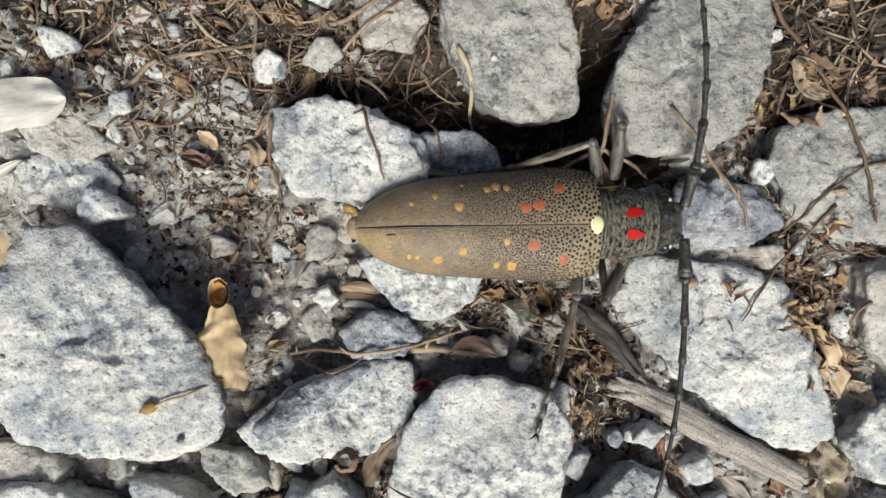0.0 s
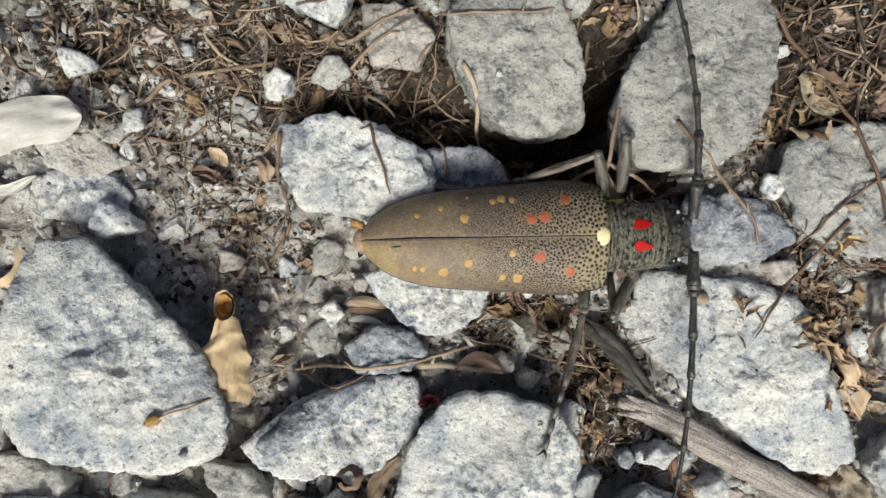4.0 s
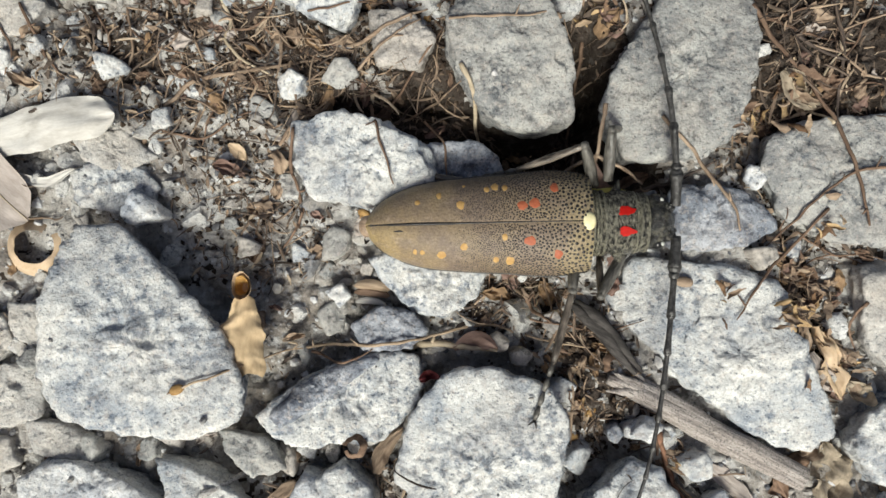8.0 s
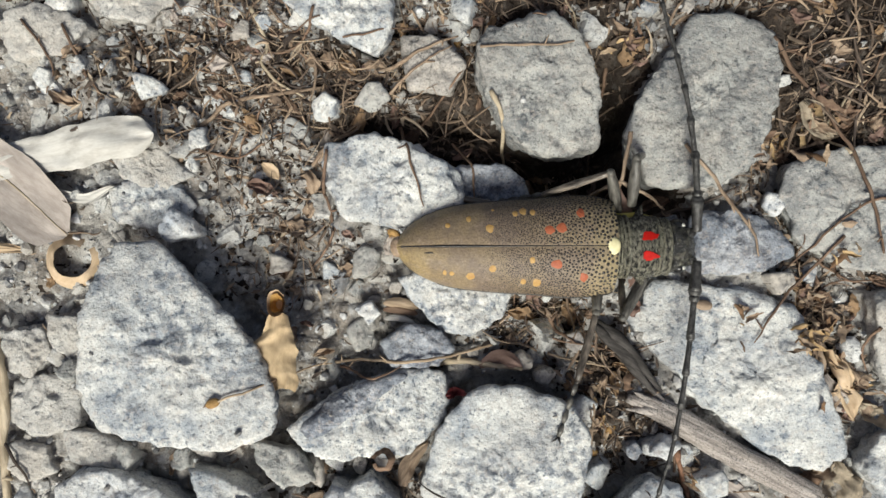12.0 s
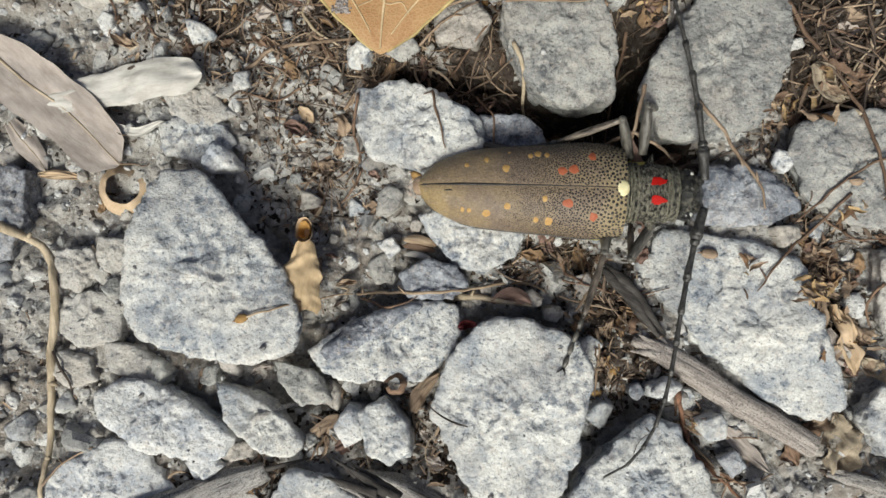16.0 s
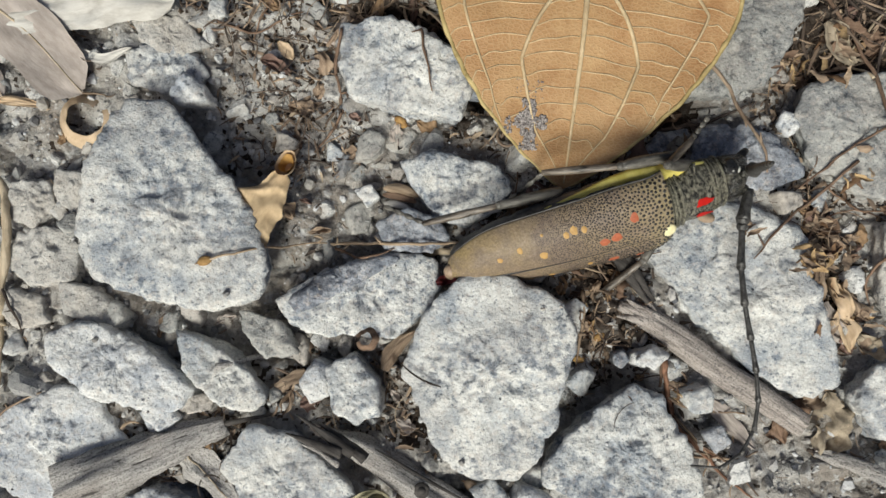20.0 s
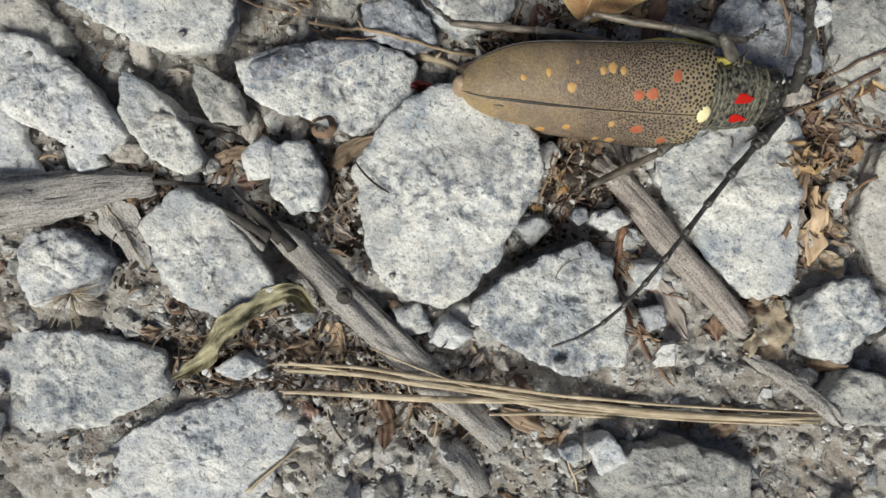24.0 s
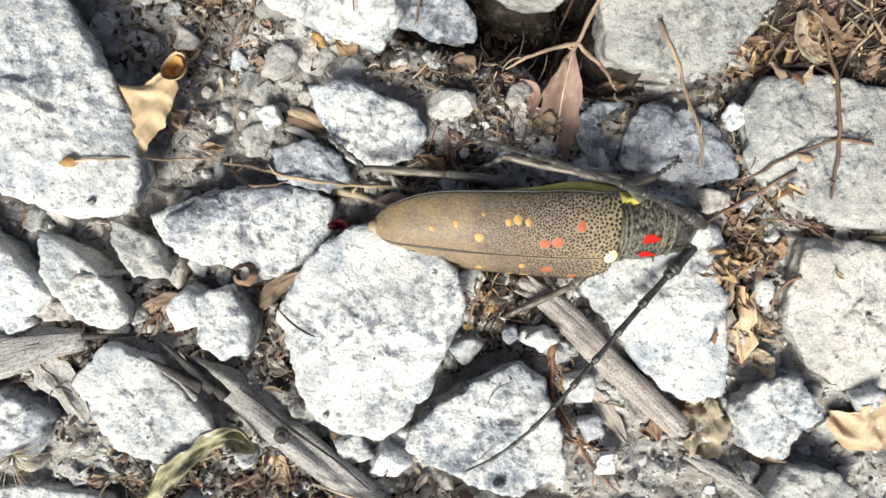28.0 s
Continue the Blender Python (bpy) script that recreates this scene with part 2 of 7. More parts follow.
WOOD = weathered_wood("weathered_wood", (0.27, 0.255, 0.245), (0.49, 0.47, 0.45), (0.66, 0.63, 0.59))
PINKWOOD = weathered_wood("pinkish_weathered_wood", (0.25, 0.215, 0.195), (0.48, 0.43, 0.395), (0.72, 0.66, 0.61))
WOODDARK = plant("dark_bark", (0.03, 0.027, 0.026), (0.11, 0.10, 0.093), 0.9, (0.1, 1, 1), 0.9)
STRAW = plant("yellow_straw", (0.40, 0.31, 0.2), (0.70, 0.60, 0.45), 0.6, (0.05, 1, 1), 0.6)
GREENLEAF = plant("olive_dry_leaf", (0.15, 0.135, 0.08), (0.50, 0.46, 0.31), 0.7, (0.15, 1, 1), 1.2)
WHITELEAF = plant("bleached_leaf", (0.45, 0.425, 0.385), (0.62, 0.60, 0.56), 0.7, (0.3, 1, 1), 2.0, 0.12)
GREYLEAF = plant("greyish_leaf", (0.35, 0.30, 0.265), (0.5, 0.44, 0.40), 0.7, (0.3, 1, 1), 2.0, 0.25)
CURLLEAF = plant("buff_leaf", (0.49, 0.355, 0.225), (0.64, 0.49, 0.34), 0.65, (0.4, 1, 1), 2.0, 0.15)
TANLEAF = plant("greyish_tan_leaf", (0.27, 0.22, 0.16), (0.47, 0.395, 0.30), 0.75, (0.6, 1, 1), 1.2, 0.45)
REDLEAF = plant("reddish_brown_leaf", (0.16, 0.095, 0.075), (0.30, 0.20, 0.165), 0.65, (0.3, 1, 1), 2.0)
SEED = plant("ochre_seed", (0.26, 0.14, 0.05), (0.50, 0.31, 0.12), 0.6, (1, 1, 1), 1.2)
REDDISH = plant("crimson_scrap", (0.09, 0.016, 0.018), (0.2, 0.04, 0.042), 0.6, (1, 1, 1), 1.0)
RUST = plant("rusty_stem", (0.15, 0.075, 0.045), (0.33, 0.18, 0.115))
STEMS = {"rust": RUST, "tan": TAN, "brown": BROWN, "dark": DARK, "pale": PALE, "stem": STEMC, "dull": WOOD}


# ---- mesh helpers ----
def mesh_of(name, bm, material, smooth=True):
    me = bpy.data.meshes.new(name)
    bmesh.ops.recalc_face_normals(bm, faces=bm.faces)
    bm.to_mesh(me)
    bm.free()
    me.materials.append(material)
    if smooth:
        me.polygons.foreach_set("use_smooth", [True] * len(me.polygons))
    return me


def part(name, bm, material, parent, label="", smooth=True):
    ob = new(name, mesh_of(name, bm, material, smooth))
    ob.parent = parent
    if label:
        tagged(ob, label)
    return ob


def thing(name, bm, material, place, label, category, group="", kind="", smooth=True):
    ob = new(name, mesh_of(name, bm, material, smooth))
    ob.matrix_world = place
    return tagged(ob, label, category, group, kind)


def skin(bm, rings, closed=True, caps=True):
    """Joins rings of points, given in metres, into a surface."""
    vs = [[bm.verts.new(p) for p in r] for r in rings]
    n = len(vs[0])
    for a, b in zip(vs, vs[1:]):
        for i in range(n if closed else n - 1):
            j = (i + 1) % n
            bm.faces.new((a[i], a[j], b[j], b[i]))
    if caps and closed:
        bm.faces.new(vs[0][::-1])
        bm.faces.new(vs[-1])
    return vs


def smooth_path(points, steps=6):
    """A Catmull-Rom line through the points."""
    p = [Vector(q) for q in points]
    p = [p[0] * 2 - p[1], *p, p[-1] * 2 - p[-2]]
    out = []
    for a, b, c, d in zip(p, p[1:], p[2:], p[3:]):
        for k in range(steps):
            t = k / steps
            out.append(0.5 * (2 * b + (c - a) * t + (2 * a - 5 * b + 4 * c - d) * t * t + (3 * b - a - 3 * c + d) * t**3))
    out.append(p[-2])
    return out


def tube(bm, line, radii, sides=7, wob=0.0, seed=0.0, flat=1.0):
    """A tapered tube along a line; lengths in metres."""
    rings, up = [], Vector((0, 0, 1))
    for i, p in enumerate(line):
        d = (line[min(i + 1, len(line) - 1)] - line[max(i - 1, 0)]).normalized()
        s = d.cross(up)
        s = s.normalized() if s.length > 1e-4 else Vector((1, 0, 0))
        u = s.cross(d)
        f = i / max(len(line) - 1, 1) * (len(radii) - 1)
        k = min(int(f), len(radii) - 2)
        r = radii[k] + (radii[k + 1] - radii[k]) * (f - k)
        ring = []
        for j in range(sides):
            a = 2 * math.pi * j / sides
            q = r * (1 + wob * noise.noise(Vector((i * 0.45 + seed, math.cos(a) * 1.3, math.sin(a) * 1.3 + seed))))
            ring.append(p + s * (q * math.cos(a)) + u * (q * math.sin(a) * flat))
        rings.append(ring)
    skin(bm, rings)
    return rings


def lump(bm, c, r, seg=10, rings=7):
    """An ellipsoid at c with half sizes r, in mm."""
    rows = []
    for k in range(1, rings):
        t = math.pi * k / rings
        rows.append([(Vector(c) + Vector((r[0] * math.cos(t), r[1] * math.sin(t) * math.cos(2 * math.pi * i / seg), r[2] * math.sin(t) * math.sin(2 * math.pi * i / seg)))) * MM for i in range(seg)])
    skin(bm, rows)


# ---- stones: tone, label, height in mm, corners of the plan in mm ----
STONES = []


def plan_stone(tone, label, top, *corners):
    """Notes a stone to be built once the ground is there."""
    STONES.append((tone, label, top, list(corners)))


plan_stone("granite", "large pale granite stone with blue-grey speckles", 14.5, (-62.1, 3.6), (-53.5, 4.5), (-47.3, -1.2), (-40.2, -8.8), (-34.6, -15.4), (-31.1, -24.4), (-32.1, -29.4), (-40.1, -32.8), (-50.2, -32.3), (-61.4, -28.7), (-65.5, -23.2), (-66.1, -14.1), (-63.6, -4.0))
# right end of the next stone, its shade put into a dark bluish tone
plan_stone("bluegrey", "dark bluish granite stone beside the beetle", 4, (-2.7, 16.6), (0.5, 18.3), (8.0, 18.4), (12.8, 15.9), (13.8, 11.6), (6.9, 10.1), (-1.7, 11.2))
plan_stone("granite", "pale granite stone lying beside the beetle", 8.5, (-24.2, 22.4), (-16.3, 23.9), (-7.9, 22.2), (0.5, 17.3), (2.1, 12.0), (-0.6, 5.7), (-10.1, 6.4), (-20.6, 8.6), (-24.2, 14.4))
plan_stone("dim", "pale grey granite stone in dry litter", 10, (4.4, 41.4), (11.3, 43.4), (17.6, 46.5), (23.8, 41.1), (27.3, 28.4), (26.1, 20.2), (19.8, 18.8), (11.5, 21.2), (8.5, 27.6), (4.4, 34.0))
plan_stone("dim", "broad grey granite stone under a dry stem", 9, (44.5, 45.3), (53.5, 46.3), (60.6, 40.9), (58.7, 28.2), (53.8, 16.7), (47.4, 13.1), (35.0, 13.7), (31.0, 23.2), (33.2, 28.5), (41.6, 32.6))
plan_stone("granite", "white granite stone at the litter's edge", 10, (-31.9, 49.4), (-28.7, 46.1), (-20.3, 40.7), (-15.0, 38.5), (-11.3, 43.7), (-10.7, 52.3), (-20.2, 57.8), (-29.7, 54.7))
plan_stone("dull", "dull brownish grey stone half sunk in litter", 7, (-9.9, 42.4), (-2.4, 42.8), (2.3, 36.8), (-0.4, 30.9), (-8.4, 32.6))
plan_stone("granite", "half-buried white granite stone with dark speckles", 8, (-10.1, -3.1), (-5.3, -0.2), (-0.0, -1.0), (7.2, -1.8), (10.0, -5.6), (9.1, -9.8), (2.8, -13.3), (-2.4, -12.6), (-7.0, -8.4))
plan_stone("bluegrey", "small dark blue-grey stone", 8, (-14.4, -14.6), (-9.2, -11.4), (-2.7, -12.3), (-0.1, -16.0), (-3.3, -19.0), (-12.0, -19.0))
plan_stone("granite", "wedge-shaped granite stone, white with a dark face", 8, (-30.8, -30.2), (-24.6, -25.0), (-18.3, -21.4), (-8.7, -19.5), (-1.9, -19.8), (-1.3, -25.1), (-4.2, -31.2), (-8.8, -34.7), (-16.5, -32.2), (-26.6, -35.0), (-29.5, -32.8))
plan_stone("granite", "large squat pale granite stone", 12, (-6.6, -40.0), (-3.1, -29.9), (3.6, -22.3), (9.5, -22.2), (15.2, -23.1), (20.2, -25.8), (23.1, -33.2), (22.0, -39.5), (20.9, -48.9), (16.0, -58.0), (7.2, -58.7), (1.3, -54.7), (-2.2, -48.8))
plan_stone("granite", "angular pale granite stone", 10, (19.5, -56.2), (23.8, -48.3), (34.6, -38.7), (39.9, -40.4), (45.5, -48.8), (47.5, -56.9), (38.9, -61.7), (27.8, -59.5), (21.3, -58.7))
plan_stone("granite", "broad flat pale granite slab with tan dust", 8, (32.1, -11.3), (36.9, -3.0), (47.3, -4.2), (61.8, -7.9), (65.1, -17.8), (68.5, -26.1), (71.5, -35.4), (66.0, -39.6), (59.9, -37.3), (51.9, -28.0), (44.8, -25.9), (36.7, -16.5))
plan_stone("bluegrey", "flat bluish grey stone dusted with soil", 7, (42.0, 4.5), (44.5, 9.0), (49.0, 9.6), (58.2, 7.5), (63.0, 1.4), (57.2, -2.6), (47.0, -3.0), (43.0, -1.8))
# low end of the flat stone above; the beetle's shade is in its tone
plan_stone("bluegrey", "low dark blue-grey stone, half-buried in the crevice", 2.6, (33.4, 2.5), (36.5, 7.6), (42.5, 9.0), (43.0, 4.5), (43.0, -1.6), (37.0, -1.8))
plan_stone("grey", "half-buried flat grey stone among husks", 7, (61.2, 16.7), (67.8, 19.9), (80.7, 21.5), (91.0, 19.0), (92.0, -1.0), (80.5, -3.2), (71.6, -1.4), (63.6, 2.7), (60.2, 10.5))
plan_stone("dusty", "broad flat dusty white stone in dry husks", 6.5, (76.5, -6.5), (84.0, -4.8), (96.0, -3.0), (106.0, -13.3), (104.0, -28.2), (93.0, -30.5), (84.0, -28.0), (77.5, -20.0))
plan_stone("granite", "half-buried bluish white granite stone", 8, (72.6, -37.6), (76.5, -32.0), (82.0, -28.8), (88.0, -34.6), (84.0, -44.8), (77.8, -44.7))
plan_stone("white", "small chalky white pebble", 9, (-54.5, 7.1), (-52.2, 10.3), (-47.4, 8.1), (-47.2, 5.4), (-52.1, 4.0))
plan_stone("white", "long white granite stone", 9, (-73.6, -40.0), (-67.7, -37.2), (-59.8, -38.0), (-50.5, -42.7), (-44.0, -47.6), (-45.9, -51.4), (-53.0, -52.7), (-64.3, -50.3), (-72.6, -44.8))
plan_stone("white", "flat white granite stone with grey flecks", 7, (-84.8, -58.4), (-78.5, -53.1), (-69.7, -49.5), (-61.6, -51.5), (-56.6, -59.5), (-59.0, -67.7), (-73.2, -72.0), (-82.7, -68.0))
plan_stone("granite", "narrow grey-white stone", 9, (-49.9, -36.5), (-42.0, -38.7), (-35.1, -42.7), (-30.2, -47.9), (-33.4, -50.8), (-40.1, -48.6), (-45.9, -44.8))
plan_stone("grey", "small flaky grey stone", 8, (-37.8, -32.3), (-29.4, -33.9), (-25.6, -39.2), (-32.2, -40.7), (-35.8, -36.7))
plan_stone("white", "rounded white pebble", 9, (-25.2, -44.0), (-22.6, -39.9), (-19.7, -41.1), (-19.2, -46.2), (-22.9, -48.2))
plan_stone("granite", "rounded speckled pebble", 9, (-20.6, -41.4), (-15.7, -38.0), (-11.0, -43.1), (-9.6, -48.7), (-14.0, -50.8), (-18.2, -48.9))
plan_stone("granite", "pale granite stone leaning on a dead twig", 8, (-38.2, -61.4), (-33.3, -52.8), (-25.3, -54.1), (-16.3, -60.0), (-12.8, -64.2), (-19.3, -72.7), (-29.2, -70.9), (-35.3, -65.8))
plan_stone("white", "angular chalk-white stone", 7, (-57.4, -70.2), (-51.5, -65.9), (-40.9, -68.8), (-42.1, -76.6), (-51.9, -81.6), (-55.6, -76.8))
plan_stone("white", "large flat white granite stone", 6, (-38.3, -109.7), (-30.0, -97.2), (-20.1, -88.6), (-8.6, -81.7), (-1.4, -85.9), (-2.5, -97.3), (-6.6, -107.6), (-27.1, -116.9))
plan_stone("granite", "large cloudy white and blue-grey stone", 5, (-61.5, -95.1), (-55.3, -87.6), (-43.1, -82.8), (-28.8, -81.8), (-25.3, -88.0), (-37.2, -99.2), (-53.8, -107.1))
plan_stone("white", "small bluish white pebble", 8, (14.7, -63.9), (16.2, -58.5), (21.7, -60.2), (19.6, -64.0))
plan_stone("white", "small white pebble", 7, (-18.8, -81.2), (-15.2, -76.7), (-10.1, -77.4), (-13.7, -81.5))
plan_stone("white", "small milk-white pebble", 8, (34.6, -34.7), (37.6, -31.8), (40.7, -33.4), (38.2, -36.2))
plan_stone("white", "rounded white pebble", 8, (46.8, -72.5), (49.8, -69.3), (54.4, -72.3), (51.1, -77.1))
plan_stone("grey", "dark-flecked granite stone", 9, (81.1, -52.5), (85.0, -45.1), (92.4, -43.9), (98.1, -46.4), (94.9, -51.5), (85.5, -54.5))
plan_stone("grey", "broad bluish white stone", 8, (50.0, -78.4), (54.9, -70.2), (63.0, -66.3), (76.4, -66.5), (79.8, -76.8), (58.0, -84.3))
plan_stone("white", "small round white pebble", 7, (-54.8, -53.1), (-51.1, -50.4), (-46.7, -53.1), (-50.2, -56.6))
plan_stone("dull", "small grey pebble", 6, (-49.0, -50.3), (-41.1, -47.9), (-41.5, -51.3), (-47.2, -52.7))
plan_stone("granite", "gritty half-buried white stone", 6, (-65.0, 14.6), (-54.2, 18.1), (-48.3, 10.7), (-53.1, 6.4), (-62.8, 8.1))
plan_stone("white", "small round white pebble", 6, (-18.9, -8.3), (-15.7, -7.1), (-13.9, -9.4), (-16.2, -11.6))
plan_stone("white", "small white pebble", 6, (-55.1, -53.1), (-49.5, -53.3), (-45.8, -57.0), (-51.2, -59.1))
plan_stone("granite", "small speckled pebble", 6, (21.1, -26.6), (23.5, -24.7), (26.0, -26.4), (24.7, -29.4), (22.0, -29.1))
plan_stone("white", "small clean white pebble among litter", 6, (57.3, 9.9), (58.2, 12.4), (60.3, 12.2), (61.2, 9.6), (59.6, 7.6))
plan_stone("bluegrey", "small bluish pebble", 6, (47.8, -46.9), (51.4, -45.2), (53.3, -48.2), (50.6, -50.2))
plan_stone("granite", "small half-buried pebble", 6, (7.1, -61.3), (11.1, -58.4), (14.9, -62.3), (10.5, -65.7))
plan_stone("bluegrey", "dark grey stone under a dry leaf", 7, (-102.5, 0.4), (-96.8, 5.3), (-91.8, 4.2), (-91.1, -5.1), (-94.0, -14.5), (-101.1, -16.0))
plan_stone("bluegrey", "dark bluish slab against a white stone", 9.4, (-28.8, -30.1), (-23.5, -25.1), (-17.2, -21.6), (-9.2, -19.8), (-8.1, -20.7), (-13.8, -23.8), (-20.6, -27.9), (-25.8, -32.0))
plan_stone("dull", "small brownish pebble under a stalk", 7, (9.6, -17.6), (12.1, -16.4), (14.1, -17.8), (13.0, -19.9), (10.3, -19.7))
plan_stone("dull", "small rusty grey pebble", 7, (14.0, -20.1), (16.5, -19.1), (18.4, -20.6), (16.8, -22.5), (14.4, -22.1))
plan_stone("dull", "small tan pebble in litter", 7, (20.2, -13.6), (22.7, -12.7), (24.0, -15.1), (22.0, -16.9), (20.1, -15.8))
plan_stone("white", "small rounded white pebble", 6, (34.2, -33.9), (36.2, -32.6), (39.7, -32.3), (40.3, -34.7), (37.1, -36.4), (34.6, -35.9))
plan_stone("bluegrey", "small bluish pebble", 5, (31.3, -34.0), (33.3, -33.4), (34.4, -35.3), (33.0, -37.0), (31.4, -36.1))

for rubble in (((-85, -12), (-78, -11), (-75, -16), (-79, -21), (-85, -19)), ((-76, -9), (-69, -9.5), (-67.5, -15), (-72, -18), (-76, -14)), ((-84, -22), (-76, -20), (-70, -22), (-70, -30), (-78, -32), (-84, -28)),
               ((-73, -30.5), (-66, -31), (-61, -34), (-64, -38), (-72, -36.5)), ((-83, -32.5), (-76, -33.5), (-74, -38), (-80, -40), (-84, -37)), ((-64, 21), (-55, 22), (-49, 17), (-55, 14), (-62, 16)),
               ((-88, 47), (-78, 50), (-69, 46), (-72, 40), (-84, 39)), ((-70, 52), (-60, 55), (-52, 50), (-58, 46), (-66, 47))):
    plan_stone("dusty", "half-buried lump of pale crusted rubble", 5.6, *rubble)


def hull(points):
    """The convex outline of plan points, counter-clockwise."""
    p = sorted((v.x, v.y) for v in points)
    out = []
    for seq in (p, p[::-1]):
        half = []
        for q in seq:
            while len(half) > 1 and (half[-1][0] - half[-2][0]) * (q[1] - half[-2][1]) - (half[-1][1] - half[-2][1]) * (q[0] - half[-2][0]) <= 0:
                half.pop()
            half.append(q)
        out += half[:-1]
    return [Vector(q) for q in out]


# ---- ground ----
def value_noise(x, y, cell, seed):
    rng = np.random.RandomState(seed)
    g = rng.rand(256, 256)
    fx, fy = x / cell, y / cell
    ix, iy = np.floor(fx).astype(int), np.floor(fy).astype(int)
    u, v = fx - ix, fy - iy
    u, v = u * u * (3 - 2 * u), v * v * (3 - 2 * v)
    at = lambda a, b: g[a % 256, b % 256]  # noqa: E731
    return (at(ix, iy) * (1 - u) + at(ix + 1, iy) * u) * (1 - v) + (at(ix, iy + 1) * (1 - u) + at(ix + 1, iy + 1) * u) * v - 0.5


def ground_height(x, y):
    """Height of the soil in metres at arrays of places in metres."""
    x, y = np.asarray(x, float) * 1000, np.asarray(y, float) * 1000
    wx, wy = x + 3 * value_noise(x, y, 5, 8), y + 3 * value_noise(x, y, 5, 9)
    ridge = lambda c, k: 0.5 - np.abs(value_noise(wx, wy, c, k)) * 2  # noqa: E731
    h = 4.0 * value_noise(x, y, 17, 1) + 2.2 * ridge(9, 2) + 1.1 * ridge(4.2, 3) + 0.7 * value_noise(x, y, 1.6, 4) + 0.4 * value_noise(x, y, 0.8, 5)
    h += 1.5 * clods(x, y, 6.5, 23) + 0.8 * clods(x, y, 3.9, 21) + 0.35 * clods(x, y, 1.9, 22)
    h += 2.4 - (3.6 + 2.6 * np.minimum(humus_shade_share(x, y), 1)) * gap_depth(x, y)
    for a, b, p, q, k in ((14, 16, 15, 5, 19), (30, 27, 4.5, 12, 22), (33, 12, 7, 3.5, 13), (-12, 25.6, 13, 2.6, 8), (2, 26, 9, 4, 7), (-36, -2, 5, 7, 3), (31, -37, 5, 5, 4), (-2, -50, 10, 4, 3), (-30, -40, 14, 3, 3)):
        h -= k * np.exp(-(((x - a) / p) ** 2 + ((y - b) / q) ** 2))
    return h * MM


def clods(x, y, size, seed):
    """Broken facets of packed rubble, about -1 to 1."""
    rng = np.random.RandomState(seed)
    jx, jy, lift, sx, sy = (rng.rand(128, 128) for _ in range(5))
    x = x + 0.35 * size * value_noise(x, y, size * 0.5, seed + 1)
    y = y + 0.35 * size * value_noise(x, y, size * 0.5, seed + 2)
    ix, iy = np.floor(x / size).astype(int), np.floor(y / size).astype(int)
    best, second, out = np.full(x.shape, 1e9), np.full(x.shape, 1e9), np.zeros(x.shape)
    for a in (-1, 0, 1):
        for b in (-1, 0, 1):
            p, q = (ix + a) % 128, (iy + b) % 128
            dx, dy = x / size - (ix + a + jx[p, q]), y / size - (iy + b + jy[p, q])
            d = np.hypot(dx, dy)
            near = d < best
            second = np.where(near, best, np.minimum(second, d))
            out = np.where(near, lift[p, q] - 0.5 + 1.3 * (sx[p, q] - 0.5) * dx + 1.3 * (sy[p, q] - 0.5) * dy, out)
            best = np.where(near, d, best)
    return out - 0.3 * np.exp(-(((second - best) / 0.12) ** 2))


def humus_shade_share(x, y):
    """Where soil is coloured dark for rotted litter and for crevice shade, mm."""
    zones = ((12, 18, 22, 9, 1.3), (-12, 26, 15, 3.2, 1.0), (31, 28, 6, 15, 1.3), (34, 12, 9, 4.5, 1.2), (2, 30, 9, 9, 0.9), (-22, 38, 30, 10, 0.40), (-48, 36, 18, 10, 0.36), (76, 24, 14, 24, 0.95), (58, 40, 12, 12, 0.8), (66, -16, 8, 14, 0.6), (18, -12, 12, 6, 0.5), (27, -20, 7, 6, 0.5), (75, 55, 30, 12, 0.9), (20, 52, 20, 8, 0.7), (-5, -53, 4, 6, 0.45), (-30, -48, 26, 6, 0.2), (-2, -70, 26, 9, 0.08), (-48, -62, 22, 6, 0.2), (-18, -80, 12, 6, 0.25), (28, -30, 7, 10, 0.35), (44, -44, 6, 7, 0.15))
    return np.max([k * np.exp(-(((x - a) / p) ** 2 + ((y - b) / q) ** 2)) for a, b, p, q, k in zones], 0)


def sunk(label):
    """Whether a stone lies bedded in the soil, with no gap round it."""
    return any(word in label for word in ("flat", "half-buried", "dust", "gritty", "sunk"))


def gap_depth(x, y):
    """Where soil has settled away round the stones, 0 to 1; mm."""
    out = np.zeros_like(x)
    for _, label, top, corners in STONES:
        p = hull([Vector(c) for c in corners])
        lo_x, hi_x = min(v.x for v in p) - 5, max(v.x for v in p) + 5
        lo_y, hi_y = min(v.y for v in p) - 5, max(v.y for v in p) + 5
        near = (x > lo_x) & (x < hi_x) & (y > lo_y) & (y < hi_y)
        if not near.any():
            continue
        d, north = np.full(near.sum(), -1e9), np.zeros(near.sum())
        for a, b in zip(p, p[1:] + p[:1]):
            e = b - a
            if e.length > 1e-6:
                away = ((x[near] - a.x) * e.y - (y[near] - a.y) * e.x) / e.length
                north = np.where(away > d, -e.x / e.length, north)
                d = np.maximum(d, away)
        open_side = 0.15 if sunk(label) else 1.0
        out[near] = np.maximum(out[near], np.exp(-((np.maximum(d - 0.2, 0) / 1.6) ** 2)) * min(top / 10, 1.2) * open_side * np.clip(0.55 + 0.75 * north, 0.12, 1.2))
    return out * np.clip(0.55 + 1.6 * value_noise(x, y, 11, 6), 0, 1)


